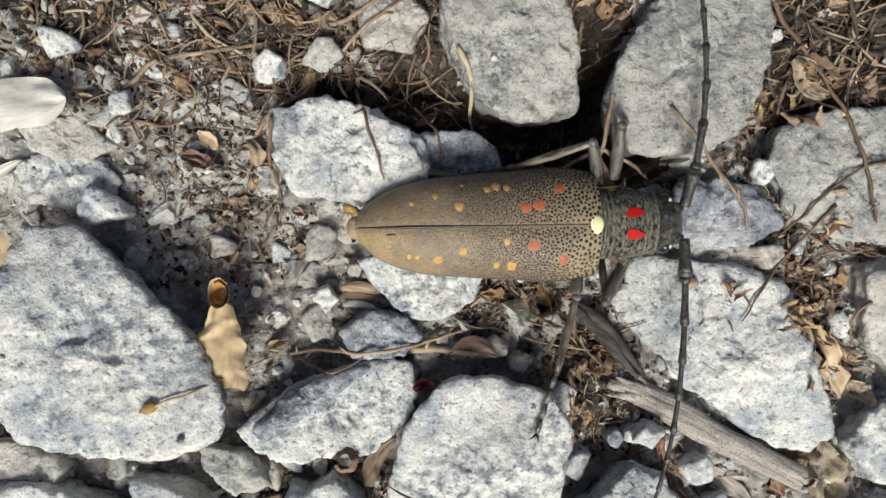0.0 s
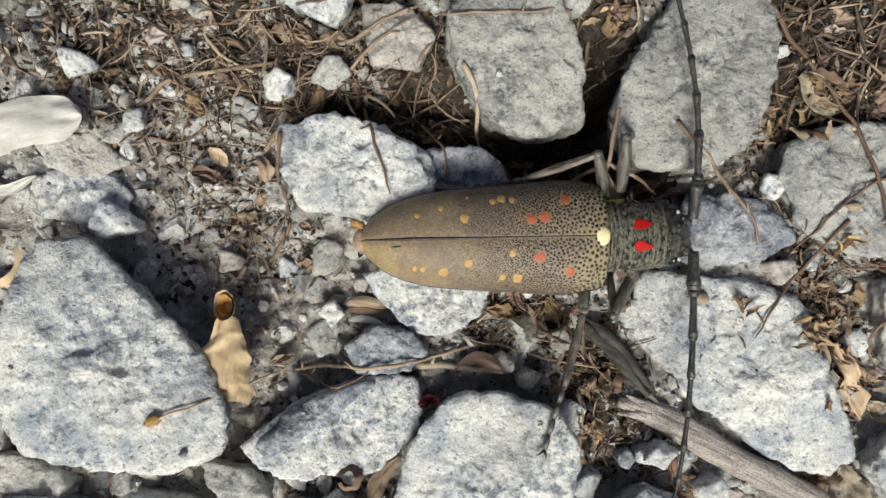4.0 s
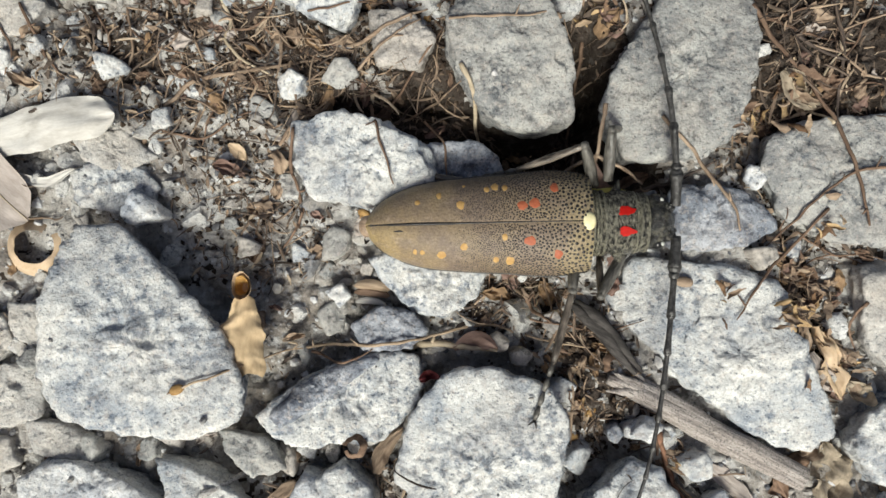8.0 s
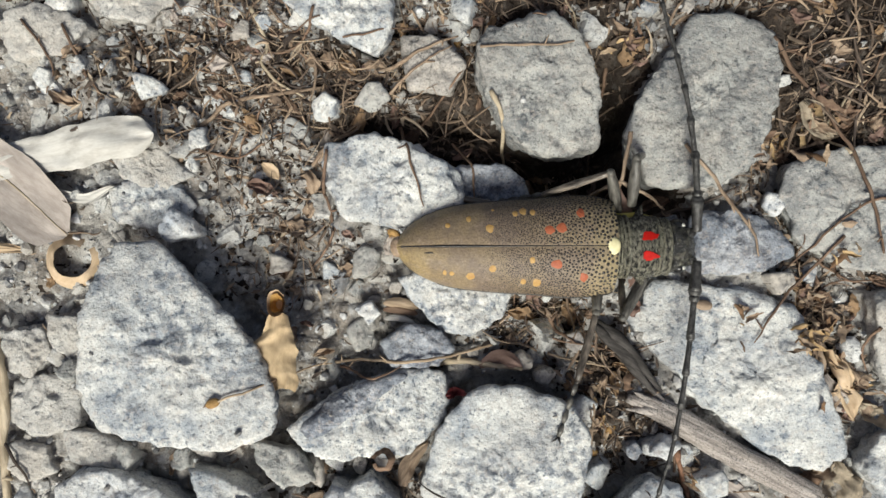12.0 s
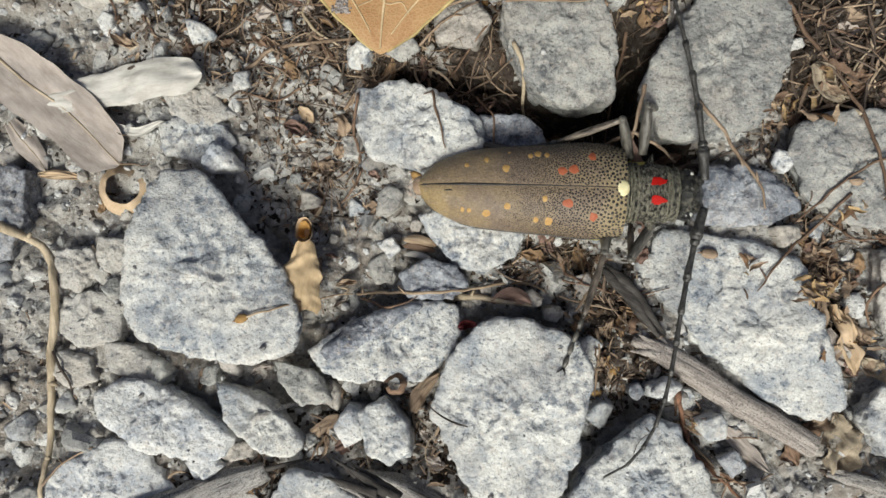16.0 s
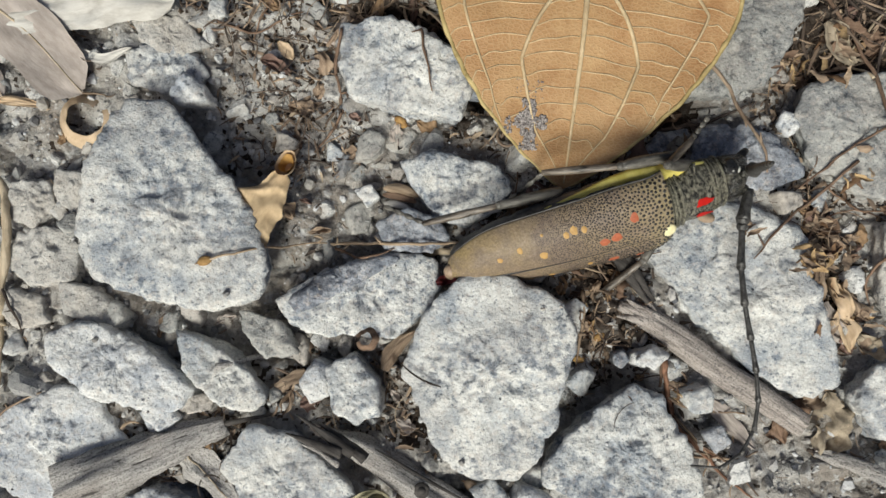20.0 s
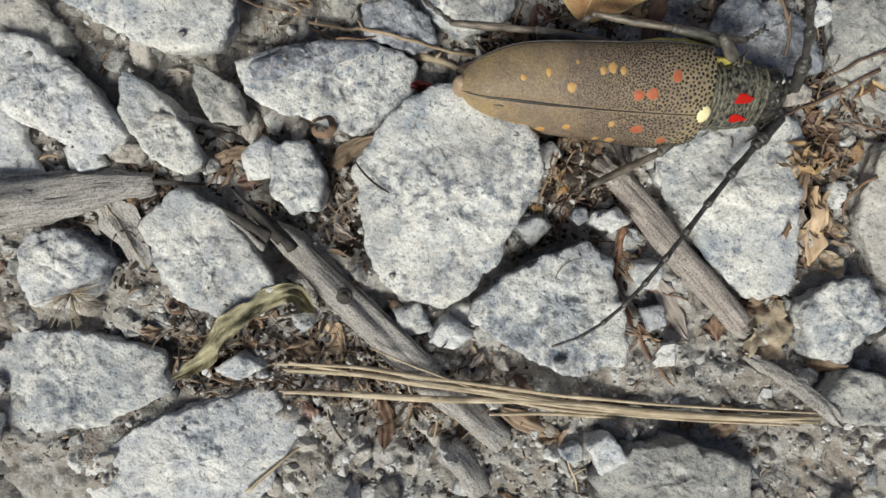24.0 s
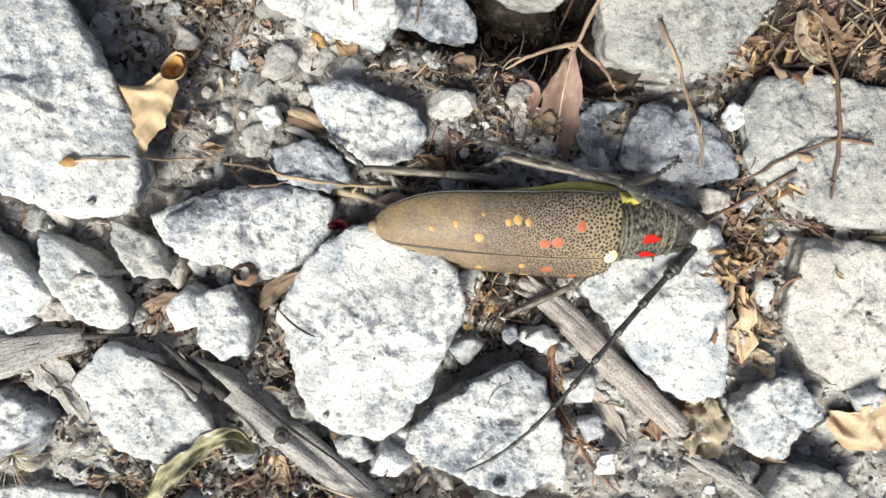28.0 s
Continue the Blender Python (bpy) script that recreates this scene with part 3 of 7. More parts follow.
def build_ground():
    def axis(lo, hi, step):
        core = np.arange(lo, hi, step)
        far = [0.004, 0.012, 0.03, 0.08, 0.3, 1, 4, 20, 100, 600]
        return np.r_[[lo - f for f in far[::-1]], core, [core[-1] + f for f in far]]

    xs, ys = axis(-0.128, 0.140, 0.0005), axis(-0.122, 0.090, 0.0005)
    gx, gy = np.meshgrid(xs, ys, indexing="ij")
    z = ground_height(gx, gy)
    n, k = gx.shape
    idx = np.arange(n * k).reshape(n, k)
    quads = np.stack([idx[:-1, :-1], idx[1:, :-1], idx[1:, 1:], idx[:-1, 1:]], -1).reshape(-1, 4)
    me = bpy.data.meshes.new("ground")
    me.vertices.add(n * k)
    me.vertices.foreach_set("co", np.stack([gx, gy, z], -1).ravel())
    me.loops.add(quads.size)
    me.loops.foreach_set("vertex_index", quads.ravel())
    me.polygons.add(len(quads))
    me.polygons.foreach_set("loop_start", np.arange(0, quads.size, 4))
    me.polygons.foreach_set("loop_total", np.full(len(quads), 4))
    me.update(calc_edges=True)
    me.polygons.foreach_set("use_smooth", [True] * len(quads))
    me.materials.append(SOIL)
    me.materials.append(SHADED_HUMUS)
    # faces of the dark soil: litter patches and painted shade between stones
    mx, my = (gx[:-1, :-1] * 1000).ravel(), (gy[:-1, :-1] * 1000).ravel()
    dark = humus_shade_share(mx, my) + 0.5 * value_noise(mx, my, 4, 31) + 0.35 * value_noise(mx, my, 1.4, 32) + 0.4 * value_noise(mx, my, 0.7, 33) > 0.33
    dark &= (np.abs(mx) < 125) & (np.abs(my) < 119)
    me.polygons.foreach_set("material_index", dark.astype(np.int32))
    tagged(new("ground", me), "grey-brown gritty soil of a gravel path", "ground", kind="structure")


build_ground()


def crushed(corners, top, seed, fine=1.0):
    """A crushed stone: flat broken faces over a plan, as a bmesh round the plan's middle; mm in, metres out."""
    rng = random.Random(seed)
    pts = hull([Vector(c) for c in corners])
    mid = sum(pts, Vector((0, 0))) / len(pts)
    size = sum((p - mid).length for p in pts) / len(pts)
    core = Vector((0, 0, 0.4 * top))
    faces = []
    for p, q in zip(pts, pts[1:] + pts[:1]):
        e = q - p
        if e.length < 0.3:
            continue
        out = Vector((e.y, -e.x)).normalized()
        lean = radians(rng.uniform(-26, -8) if top > 11 else rng.uniform(-16, 5))
        nrm = Vector((out.x * math.cos(lean), out.y * math.cos(lean), math.sin(lean)))
        foot = Vector((p.x - mid.x, p.y - mid.y, 0.72 * top))
        faces.append((nrm, max(nrm.dot(foot - core), 0.4)))
        if rng.random() < 0.6:
            lean = radians(rng.uniform(40, 62))
            nrm = Vector((out.x * math.cos(lean), out.y * math.cos(lean), math.sin(lean)))
            foot = Vector(((p.x + q.x) / 2 - mid.x, (p.y + q.y) / 2 - mid.y, top * rng.uniform(0.86, 0.97)))
            faces.append((nrm, max(nrm.dot(foot - core), 0.4)))
    for n in range(3):
        a, lean = rng.uniform(0, 2 * math.pi), radians(rng.uniform(2, 11))
        nrm = Vector((math.cos(a) * math.sin(lean), math.sin(a) * math.sin(lean), math.cos(lean)))
        faces.append((nrm, nrm.dot(Vector((0, 0, top * rng.uniform(0.95, 1.06))) - core)))
    faces.append((Vector((0, 0, -1)), 0.4 * top + 4.0))
    nv, dv = np.array([tuple(f[0]) for f in faces]), np.array([f[1] for f in faces])
    n, m = (int(150 * fine), int(56 * fine)) if size > 9 else (int(90 * fine), int(34 * fine)) if size > 4 else (36, 16)
    off = Vector((seed * 7.13, seed * 3.7, seed * 1.9))
    flat = max(top / size, 0.25)
    rings = []
    for r in range(1, m + 1):
        el = math.pi / 2 - (math.pi / 2 + 0.75) * (r / m)
        az = np.arange(n) * 2 * math.pi / n
        d = np.stack([np.cos(az) * math.cos(el), np.sin(az) * math.cos(el), np.full(n, math.sin(el) * flat)], 1)
        d /= np.linalg.norm(d, axis=1)[:, None]
        dots = np.maximum(d @ nv.T, 1e-4)
        dist = ((dots / dv) ** 30).sum(1) ** (-1 / 30)
        ring = []
        for k in range(n):
            v = core + Vector(d[k]) * float(dist[k])
            bump = noise.fractal(v * 0.17 + off, 1.0, 2.1, 4) * 0.8 + noise.fractal(v * 0.42 + off, 0.7, 2.2, 5) * 0.55
            chip = max(noise.noise(v * 0.33 + off * 2) - 0.25, 0) * -2.2
            ring.append((v + Vector(d[k]) * (bump + chip) * min(1.0, size / 9 + 0.2)) * MM)
        rings.append(ring)
    bm = bmesh.new()
    skin(bm, rings)
    return bm, mid, size


def build_stone(tone, label, top, corners, seed):
    bm, mid, size = crushed(corners, top, seed)
    name = "stone" if size > 4.5 else "pebble"
    words = label if len(label.split()) > 3 else label + " on the gravel"
    return thing(name, bm, TONES[tone], pose(mid.x * MM, mid.y * MM, 0), words, name, "stones on the path")


for i, (tone, label, top, corners) in enumerate(STONES):
    build_stone(tone, label, top, corners, i + 3)


def height_map():
    """Heights of soil and stones, in mm, on a grid of half a millimetre."""
    deps = bpy.context.evaluated_depsgraph_get()
    xs, ys = np.arange(-126, 138, 0.7), np.arange(-120, 88, 0.7)
    out, stone = np.zeros((len(xs), len(ys))), np.zeros((len(xs), len(ys)), bool)
    down = Vector((0, 0, -1))
    for i, x in enumerate(xs):
        for j, y in enumerate(ys):
            hit, place, _, _, ob, _ = scene.ray_cast(deps, Vector((x * MM, y * MM, 0.1)), down)
            out[i, j], stone[i, j] = place.z / MM, hit and ob.name[0] != "g"
    return out, stone


HEIGHTS, ON_STONE = height_map()


def cell(x, y):
    return min(max(int(round((x + 126) / 0.7)), 0), HEIGHTS.shape[0] - 1), min(max(int(round((y + 120) / 0.7)), 0), HEIGHTS.shape[1] - 1)


def surface(x, y):
    """Height in mm of what lies at a place in mm."""
    return float(HEIGHTS[cell(x, y)])


def on_stone(x, y):
    return bool(ON_STONE[cell(x, y)])


def laid(points, lift=0.3, stiff=14):
    """A stiff line laid down on the stones and the soil."""
    line = smooth_path([(p[0], p[1], 0) for p in points], 7)
    low = [surface(p.x, p.y) + lift for p in line]
    z = list(low)
    for _ in range(stiff):
        z = [max(low[i], (z[max(i - 1, 0)] + z[i] + z[min(i + 1, len(z) - 1)]) / 3) for i in range(len(z))]
    for _ in range(3):
        z = [(z[max(i - 1, 0)] + z[i] + z[min(i + 1, len(z) - 1)]) / 3 for i in range(len(z))]
    return [Vector((p.x, p.y, h)) for p, h in zip(line, z)]


# ---- dry stems ----
STEM_LINES = []


def lay_stem(kind, radius, *points):
    """Notes a thin stem along a line of plan points in mm."""
    STEM_LINES.append((kind, radius, list(points)))


lay_stem("tan", 0.55, (-52.1, 19.5, 9.0), (-47.0, 27.3, 9.0), (-42.3, 30.9, 9.0), (-33.5, 31.8, 9.0), (-26.2, 33.0, 9.0), (-18.7, 34.2, 9.0))
lay_stem("tan", 0.45, (-26.8, 18.4, 11.0), (-21.7, 23.9, 11.0), (-14.6, 29.4, 11.0), (-7.4, 35.5, 11.0), (-0.3, 39.8, 11.0))
lay_stem("brown", 0.35, (-10.4, 26.3, 13.0), (-8.2, 19.3, 13.0), (-5.7, 10.3, 13.0))
lay_stem("brown", 0.35, (-0.4, 23.7, 13.0), (3.3, 18.2, 13.0), (3.6, 11.2, 13.0))
lay_stem("tan", 0.30, (4.8, 38.4, 12.0), (12.8, 38.9, 12.0), (20.8, 39.4, 12.0), (26.9, 42.3, 12.0))
lay_stem("brown", 0.50, (31.3, 39.3, 9.0), (30.4, 27.9, 9.0), (29.0, 16.3, 9.0))
lay_stem("tan", 0.45, (41.6, 20.9, 13.0), (46.9, 14.7, 13.0), (51.8, 8.9, 13.0), (54.0, 4.7, 13.0), (55.1, 0.7, 13.0))
lay_stem("brown", 0.35, (81.9, 11.3, 9.0), (75.8, 10.4, 9.0), (68.6, 5.3, 9.0), (64.4, 0.8, 9.0), (60.2, -3.2, 9.0))
lay_stem("brown", 0.50, (59.4, 41.1, 10.0), (65.7, 32.3, 10.0), (71.6, 25.0, 10.0), (74.8, 15.8, 10.0), (77.0, 6.7, 10.0), (77.8, 0.6, 10.0))
lay_stem("dark", 0.45, (74.7, 47.2, 11.0), (76.5, 35.9, 11.0), (75.8, 26.8, 11.0), (73.3, 18.7, 11.0))
lay_stem("tan", 0.35, (-6.1, 23.4, 10.0), (0.6, 27.0, 10.0), (7.3, 28.9, 10.0))
lay_stem("brown", 0.30, (-8.0, 25.3, 11.0), (-0.3, 32.8, 11.0), (4.3, 40.0, 11.0))
lay_stem("brown", 0.40, (-23.4, 21.1, 9.0), (-24.2, 13.0, 9.0), (-22.8, 6.3, 9.0), (-25.3, 1.7, 9.0), (-27.8, -1.3, 9.0))
lay_stem("brown", 0.35, (-73.3, 45.4, 8.0), (-68.4, 35.7, 8.0), (-64.0, 28.8, 8.0))
lay_stem("tan", 0.30, (-43.7, 41.7, 8.0), (-41.1, 36.4, 8.0), (-39.8, 32.2, 8.0))
lay_stem("pale", 0.50, (-38.2, 48.7, 9.0), (-35.0, 41.3, 9.0), (-36.1, 37.6, 9.0), (-33.0, 33.9, 9.0), (-28.3, 31.7, 9.0))
lay_stem("tan", 0.50, (-17.8, 36.2, 10.0), (-11.6, 36.8, 10.0), (-5.4, 39.4, 10.0), (0.8, 42.5, 10.0))
lay_stem("brown", 0.35, (-30.3, 41.2, 9.0), (-24.1, 36.4, 9.0), (-15.9, 32.6, 9.0), (-7.6, 27.3, 9.0))
lay_stem("brown", 0.30, (-48.0, 21.6, 9.0), (-40.7, 20.4, 9.0), (-32.4, 25.0, 9.0), (-26.2, 26.5, 9.0))
lay_stem("brown", 0.30, (-62.2, 46.3, 8.0), (-57.9, 38.8, 8.0), (-60.5, 31.4, 8.0))
lay_stem("tan", 0.30, (-54.8, 45.1, 8.0), (-54.2, 36.6, 8.0), (-56.8, 30.3, 8.0), (-54.7, 22.9, 8.0))
lay_stem("brown", 0.30, (-81.3, 46.5, 8.0), (-75.9, 39.0, 8.0), (-76.9, 32.7, 8.0))
lay_stem("tan", 0.30, (-34.5, 29.7, 9.0), (-26.2, 28.6, 9.0), (-19.0, 30.6, 9.0), (-11.7, 31.5, 9.0))
lay_stem("brown", 0.25, (-20.0, 41.0, 9.0), (-13.7, 42.0, 9.0), (-6.4, 45.1, 9.0), (0.8, 45.5, 9.0))
lay_stem("tan", 0.35, (61.9, 20.3, 9.0), (68.0, 21.7, 9.0), (75.2, 23.7, 9.0))
lay_stem("dark", 0.30, (66.5, 39.8, 9.0), (70.7, 43.9, 9.0), (74.9, 47.0, 9.0))
lay_stem("dark", 0.45, (68.0, 36.0, 8.0), (73.0, 32.8, 8.0), (79.1, 30.6, 8.0))
lay_stem("brown", 0.40, (57.9, 44.5, 8.0), (64.0, 39.2, 8.0), (70.1, 36.5, 8.0), (79.3, 34.8, 8.0))
lay_stem("tan", 0.35, (-16.5, 29.5, 12.0), (-21.4, 24.5, 12.0), (-25.3, 19.0, 12.0))
lay_stem("stem", 0.30, (-42.1, -24.0, 14.0), (-36.0, -21.8, 14.0), (-29.1, -19.9, 14.0), (-23.3, -18.5, 14.0))
lay_stem("stem", 0.38, (-23.9, -18.9, 11.0), (-15.9, -18.1, 11.0), (-7.8, -17.8, 11.0), (0.2, -16.8, 11.0), (9.2, -15.2, 11.0), (17.1, -17.3, 11.0), (24.1, -19.0, 11.0), (29.0, -19.9, 11.0))
lay_stem("brown", 0.30, (-22.1, -19.6, 10.0), (-16.0, -21.1, 10.0), (-13.0, -20.2, 10.0), (-9.9, -18.7, 10.0))
lay_stem("pale", 0.80, (-5.5, -19.4, 9.0), (0.2, -18.4, 9.0), (6.2, -19.0, 9.0), (11.8, -19.5, 9.0))
lay_stem("brown", 0.35, (71.3, 4.2, 12.0), (64.6, -3.2, 12.0), (57.4, -9.5, 12.0), (53.7, -15.0, 12.0))
lay_stem("brown", 0.35, (39.2, -34.5, 9.0), (41.8, -41.6, 9.0), (46.2, -48.2, 9.0), (53.2, -51.9, 9.0), (58.8, -57.1, 9.0))
lay_stem("tan", 0.30, (44.0, -44.9, 9.0), (49.8, -51.0, 9.0), (49.4, -55.2, 9.0))
lay_stem("dark", 0.45, (67.8, -48.6, 8.0), (75.7, -50.5, 8.0), (81.7, -52.6, 8.0))
lay_stem("dull", 0.70, (-40.0, -42.6, 8.0), (-33.6, -41.1, 8.0), (-26.7, -41.0, 8.0))
lay_stem("brown", 0.35, (68.3, -12.6, 9.0), (66.5, -18.1, 9.0), (68.0, -24.5, 9.0))
lay_stem("brown", 0.35, (77.0, -12.5, 8.0), (75.8, -16.9, 8.0), (76.6, -21.6, 8.0))
lay_stem("pale", 0.30, (43.6, -74.7, 7.0), (47.2, -78.8, 7.0), (49.5, -82.3, 7.0))
lay_stem("pale", 0.40, (-6.7, -100.2, 8.0), (-2.1, -92.2, 8.0), (1.0, -89.0, 8.0))
lay_stem("pale", 1.15, (-94.9, -7.4, 9.0), (-87.6, -12.5, 9.0), (-84.0, -19.9, 9.0), (-84.0, -31.8, 9.0), (-83.8, -44.6, 9.0), (-83.6, -57.3, 9.0), (-83.9, -65.7, 9.0))
lay_stem("tan", 0.35, (-83.4, -59.4, 9.0), (-80.0, -54.9, 9.0), (-72.7, -50.7, 9.0))
lay_stem("dark", 0.35, (-84.1, -31.9, 8.0), (-80.2, -37.0, 8.0), (-78.8, -40.2, 8.0))
lay_stem("tan", 0.40, (38.7, -39.0, 9.0), (43.8, -42.3, 9.0), (49.8, -43.2, 9.0), (55.6, -42.8, 9.0))
lay_stem("tan", 0.40, (-82.9, 8.6, 8.0), (-76.6, 6.4, 8.0), (-69.2, 6.3, 8.0))
lay_stem("pale", 0.55, (6.8, 30.8, 9.0), (8.8, 25.0, 9.0), (10.3, 18.3, 9.0))
lay_stem("brown", 0.50, (17.5, -9.9, 9.0), (19.0, -13.0, 9.0), (21.5, -15.0, 9.0))
lay_stem("brown", 0.30, (13.1, -11.0, 8.0), (15.6, -14.1, 8.0), (14.5, -16.1, 8.0))
lay_stem("dark", 0.30, (6.3, -12.4, 9.0), (10.9, -11.4, 9.0))
lay_stem("pale", 0.13, (27.6, -12.7, 7.0), (31.0, -17.0, 7.0), (35.6, -22.9, 7.0))
lay_stem("pale", 0.13, (30.5, -18.0, 7.0), (33.7, -21.9, 7.0), (37.0, -25.3, 7.0))
lay_stem("tan", 0.40, (24.9, -23.6, 6.0), (25.3, -30.2, 6.0), (25.3, -37.7, 6.0))
lay_stem("brown", 0.30, (18.2, -7.2, 6.0), (19.5, -12.0, 6.0), (18.7, -15.7, 6.0))
lay_stem("tan", 0.30, (21.1, -6.8, 6.0), (21.9, -12.1, 6.0), (20.3, -17.7, 6.0))
PROPPED = [
    ("tan", 0.50, [(31.4, 23.0, 10.5), (30.8, 18.8, 9.8), (30.0, 14.3, 8.8), (28.2, 8.5, 5.0), (26.2, 2.5, 2.6), (24.6, -2.8, 2.2)]),
    ("tan", 0.45, [(30.0, 14.3, 8.8), (33.0, 12.8, 8.4), (36.0, 11.2, 7.0), (39.1, 9.4, 5.2)]),
    ("tan", 0.45, [(30.0, 14.3, 8.8), (26.5, 12.6, 7.2), (23.4, 10.8, 5.6), (20.1, 8.3, 4.6)]),
]
lay_stem("dark", 0.50, (35.2, 7.3, 10.0), (42.1, 9.5, 10.0), (45.7, 10.0, 10.0), (53.0, 13.7, 10.0))
lay_stem("rust", 0.62, (39.5, -34.5, 6.0), (42.4, -41.8, 6.0), (45.6, -47.8, 6.0), (51.1, -50.9, 6.0))
lay_stem("rust", 0.40, (45.6, -47.8, 6.0), (49.8, -51.8, 6.0), (53.4, -54.9, 6.0), (59.0, -58.1, 6.0))
lay_stem("tan", 0.35, (47.0, -52.0, 6.0), (51.1, -51.2, 6.0), (55.2, -51.0, 6.0), (58.6, -49.4, 6.0))
STEM_LABELS = {
    "rust": "rusty red-brown dry stem beside the stick",
    "tan": "thin dry tan twig lying on stones",
    "brown": "thin dry brown twig lying in the litter",
    "dark": "thin dark dead twig on the gravel",
    "pale": "pale dry bent stalk on the gravel",
    "stem": "long dry tan stalk across the stones",
    "dull": "weathered grey splinter on the gravel",
}


def build_stem(kind, radius, points, seed, propped=False):
    a, b = Vector(points[0]), Vector(points[-1])
    turn = math.atan2(b.y - a.y, b.x - a.x)
    base = Matrix.Translation(a * MM) @ pose(0, 0, 0, 0, 0, math.degrees(turn))
    inv = base.inverted()
    line = []
    for p in smooth_path(points, 7) if propped else laid(points, radius * 0.8 + (0.5 if kind == "stem" else 0.15)):
        w = Vector((noise.noise(p * 0.3 + Vector((seed, 0, 0))), noise.noise(p * 0.3 + Vector((0, seed, 9))), 0.4 * noise.noise(p * 0.2 + Vector((5, seed, 0))))) * 0.35
        w += Vector((noise.noise(p * 1.1 + Vector((seed, 3, 0))), noise.noise(p * 1.1 + Vector((0, seed, 4))), 0)) * 0.1
        line.append(inv @ ((p + w) * MM))
    bm = bmesh.new()
    tube(bm, line, [radius * 0.85 * MM, radius * 0.75 * MM, radius * 0.65 * MM, radius * 0.35 * MM], 7, 0.45, seed * 1.7, 0.8)
    rng = random.Random(seed)
    twig_ob = thing("thin_twig", bm, STEMS[kind], base, STEM_LABELS[kind], "twig", "thin dry twigs in the litter")
    # broken side shoots
    for _ in range(max(1, len(line) // 14)):
        i = rng.randrange(2, len(line) - 2)
        p = line[i]
        q = p + Vector((rng.uniform(-2, 2), rng.uniform(-2.5, 2.5), rng.uniform(0, 0.8))) * MM
        shoot = bmesh.new()
        tube(shoot, [p, p.lerp(q, 0.5), q], [radius * 0.6 * MM, radius * 0.25 * MM], 5)
        part("side_shoot", shoot, STEMS[kind], twig_ob)
    return twig_ob


for i, (kind, radius, points) in enumerate(STEM_LINES):
    build_stem(kind, radius, points, i + 1)
# a forked stem that bridges the crevice beside the beetle
for i, (kind, radius, points) in enumerate(PROPPED):
    build_stem(kind, radius, points, i + 301, True)
# more loose stems strewn through the litter
strewn = random.Random(505)
for i in range(90):
    cx, cy, wx, wy = strewn.choice(((-30, 42, 34, 14), (-12, 34, 24, 9), (-45, 50, 30, 12), (66, 26, 12, 18), (72, 40, 14, 14), (16, 46, 16, 8), (64, -10, 7, 16), (14, -14, 10, 5)))
    x, y, a, l = cx + strewn.uniform(-wx, wx), cy + strewn.uniform(-wy, wy), strewn.uniform(0, 6.3), strewn.uniform(7, 24)
    line, bend = [], strewn.gauss(0, 0.22)
    for k in range(6):
        line.append((x, y, 0))
        x, y, a = x + math.cos(a) * l / 5, y + math.sin(a) * l / 5, a + bend + strewn.gauss(0, 0.18)
    if sum(on_stone(p[0], p[1]) for p in line) > 1:
        continue
    build_stem(strewn.choice(("tan", "brown", "brown", "pale", "tan")), strewn.uniform(0.16, 0.34), line, 600 + i)

# ---- dead wood and straw ----
def stick(name, label, points, radii, material, sides=16, lift=None, wob=0.35, seed=1.0, category="stick", over=(), flat=0.85):
    """A weathered stick with furrowed sides, laid on the ground."""
    path = laid(points, radii[0] * 0.5 if lift is None else lift, 60)
    for p in path:
        for q in over:
            p.z = max(p.z, q.z + 3.3 - 0.16 * math.hypot(p.x - q.x, p.y - q.y))
    a, b = path[0], path[-1]
    base = Matrix.Translation(a * MM) @ pose(0, 0, 0, 0, 0, math.degrees(math.atan2(b.y - a.y, b.x - a.x)))
    inv = base.inverted()
    line = [inv @ (p * MM) for p in path]
    bm = bmesh.new()
    rings, up = [], Vector((0, 0, 1))
    for i, p in enumerate(line):
        d = (line[min(i + 1, len(line) - 1)] - line[max(i - 1, 0)]).normalized()
        s = d.cross(up).normalized()
        u = s.cross(d)
        f = i / (len(line) - 1) * (len(radii) - 1)
        k = min(int(f), len(radii) - 2)
        r = radii[k] + (radii[k + 1] - radii[k]) * (f - k)
        ring = []
        for j in range(sides):
            t = 2 * math.pi * j / sides
            q = r * (1 + wob * 0.5 * noise.noise(Vector((i * 0.12 + seed, math.cos(t) * 1.6, math.sin(t) * 1.6))) + 0.3 * wob * noise.noise(Vector((i * 0.06 + seed, math.cos(t) * 5, math.sin(t) * 5))) + 0.12 * wob * noise.noise(Vector((i * 0.5, math.cos(t) * 7 + seed, math.sin(t) * 7))))
            ring.append(p + (s * math.cos(t) + u * math.sin(t) * flat) * q * MM)
        rings.append(ring)
    skin(bm, rings)
    ob = thing(name, bm, material, base, label, category)
    return ob, base


def on_stick(ob, base, name, points, radii, material, label="", sides=8):
    """A piece of a stick: points in world mm."""
    inv = base.inverted()
    bm = bmesh.new()
    line = [inv @ (p * MM) for p in smooth_path(points, 4)]
    tube(bm, line, [r * MM for r in radii], sides, 0.6, points[0][0], 0.7)
    return part(name, bm, material, ob, label)


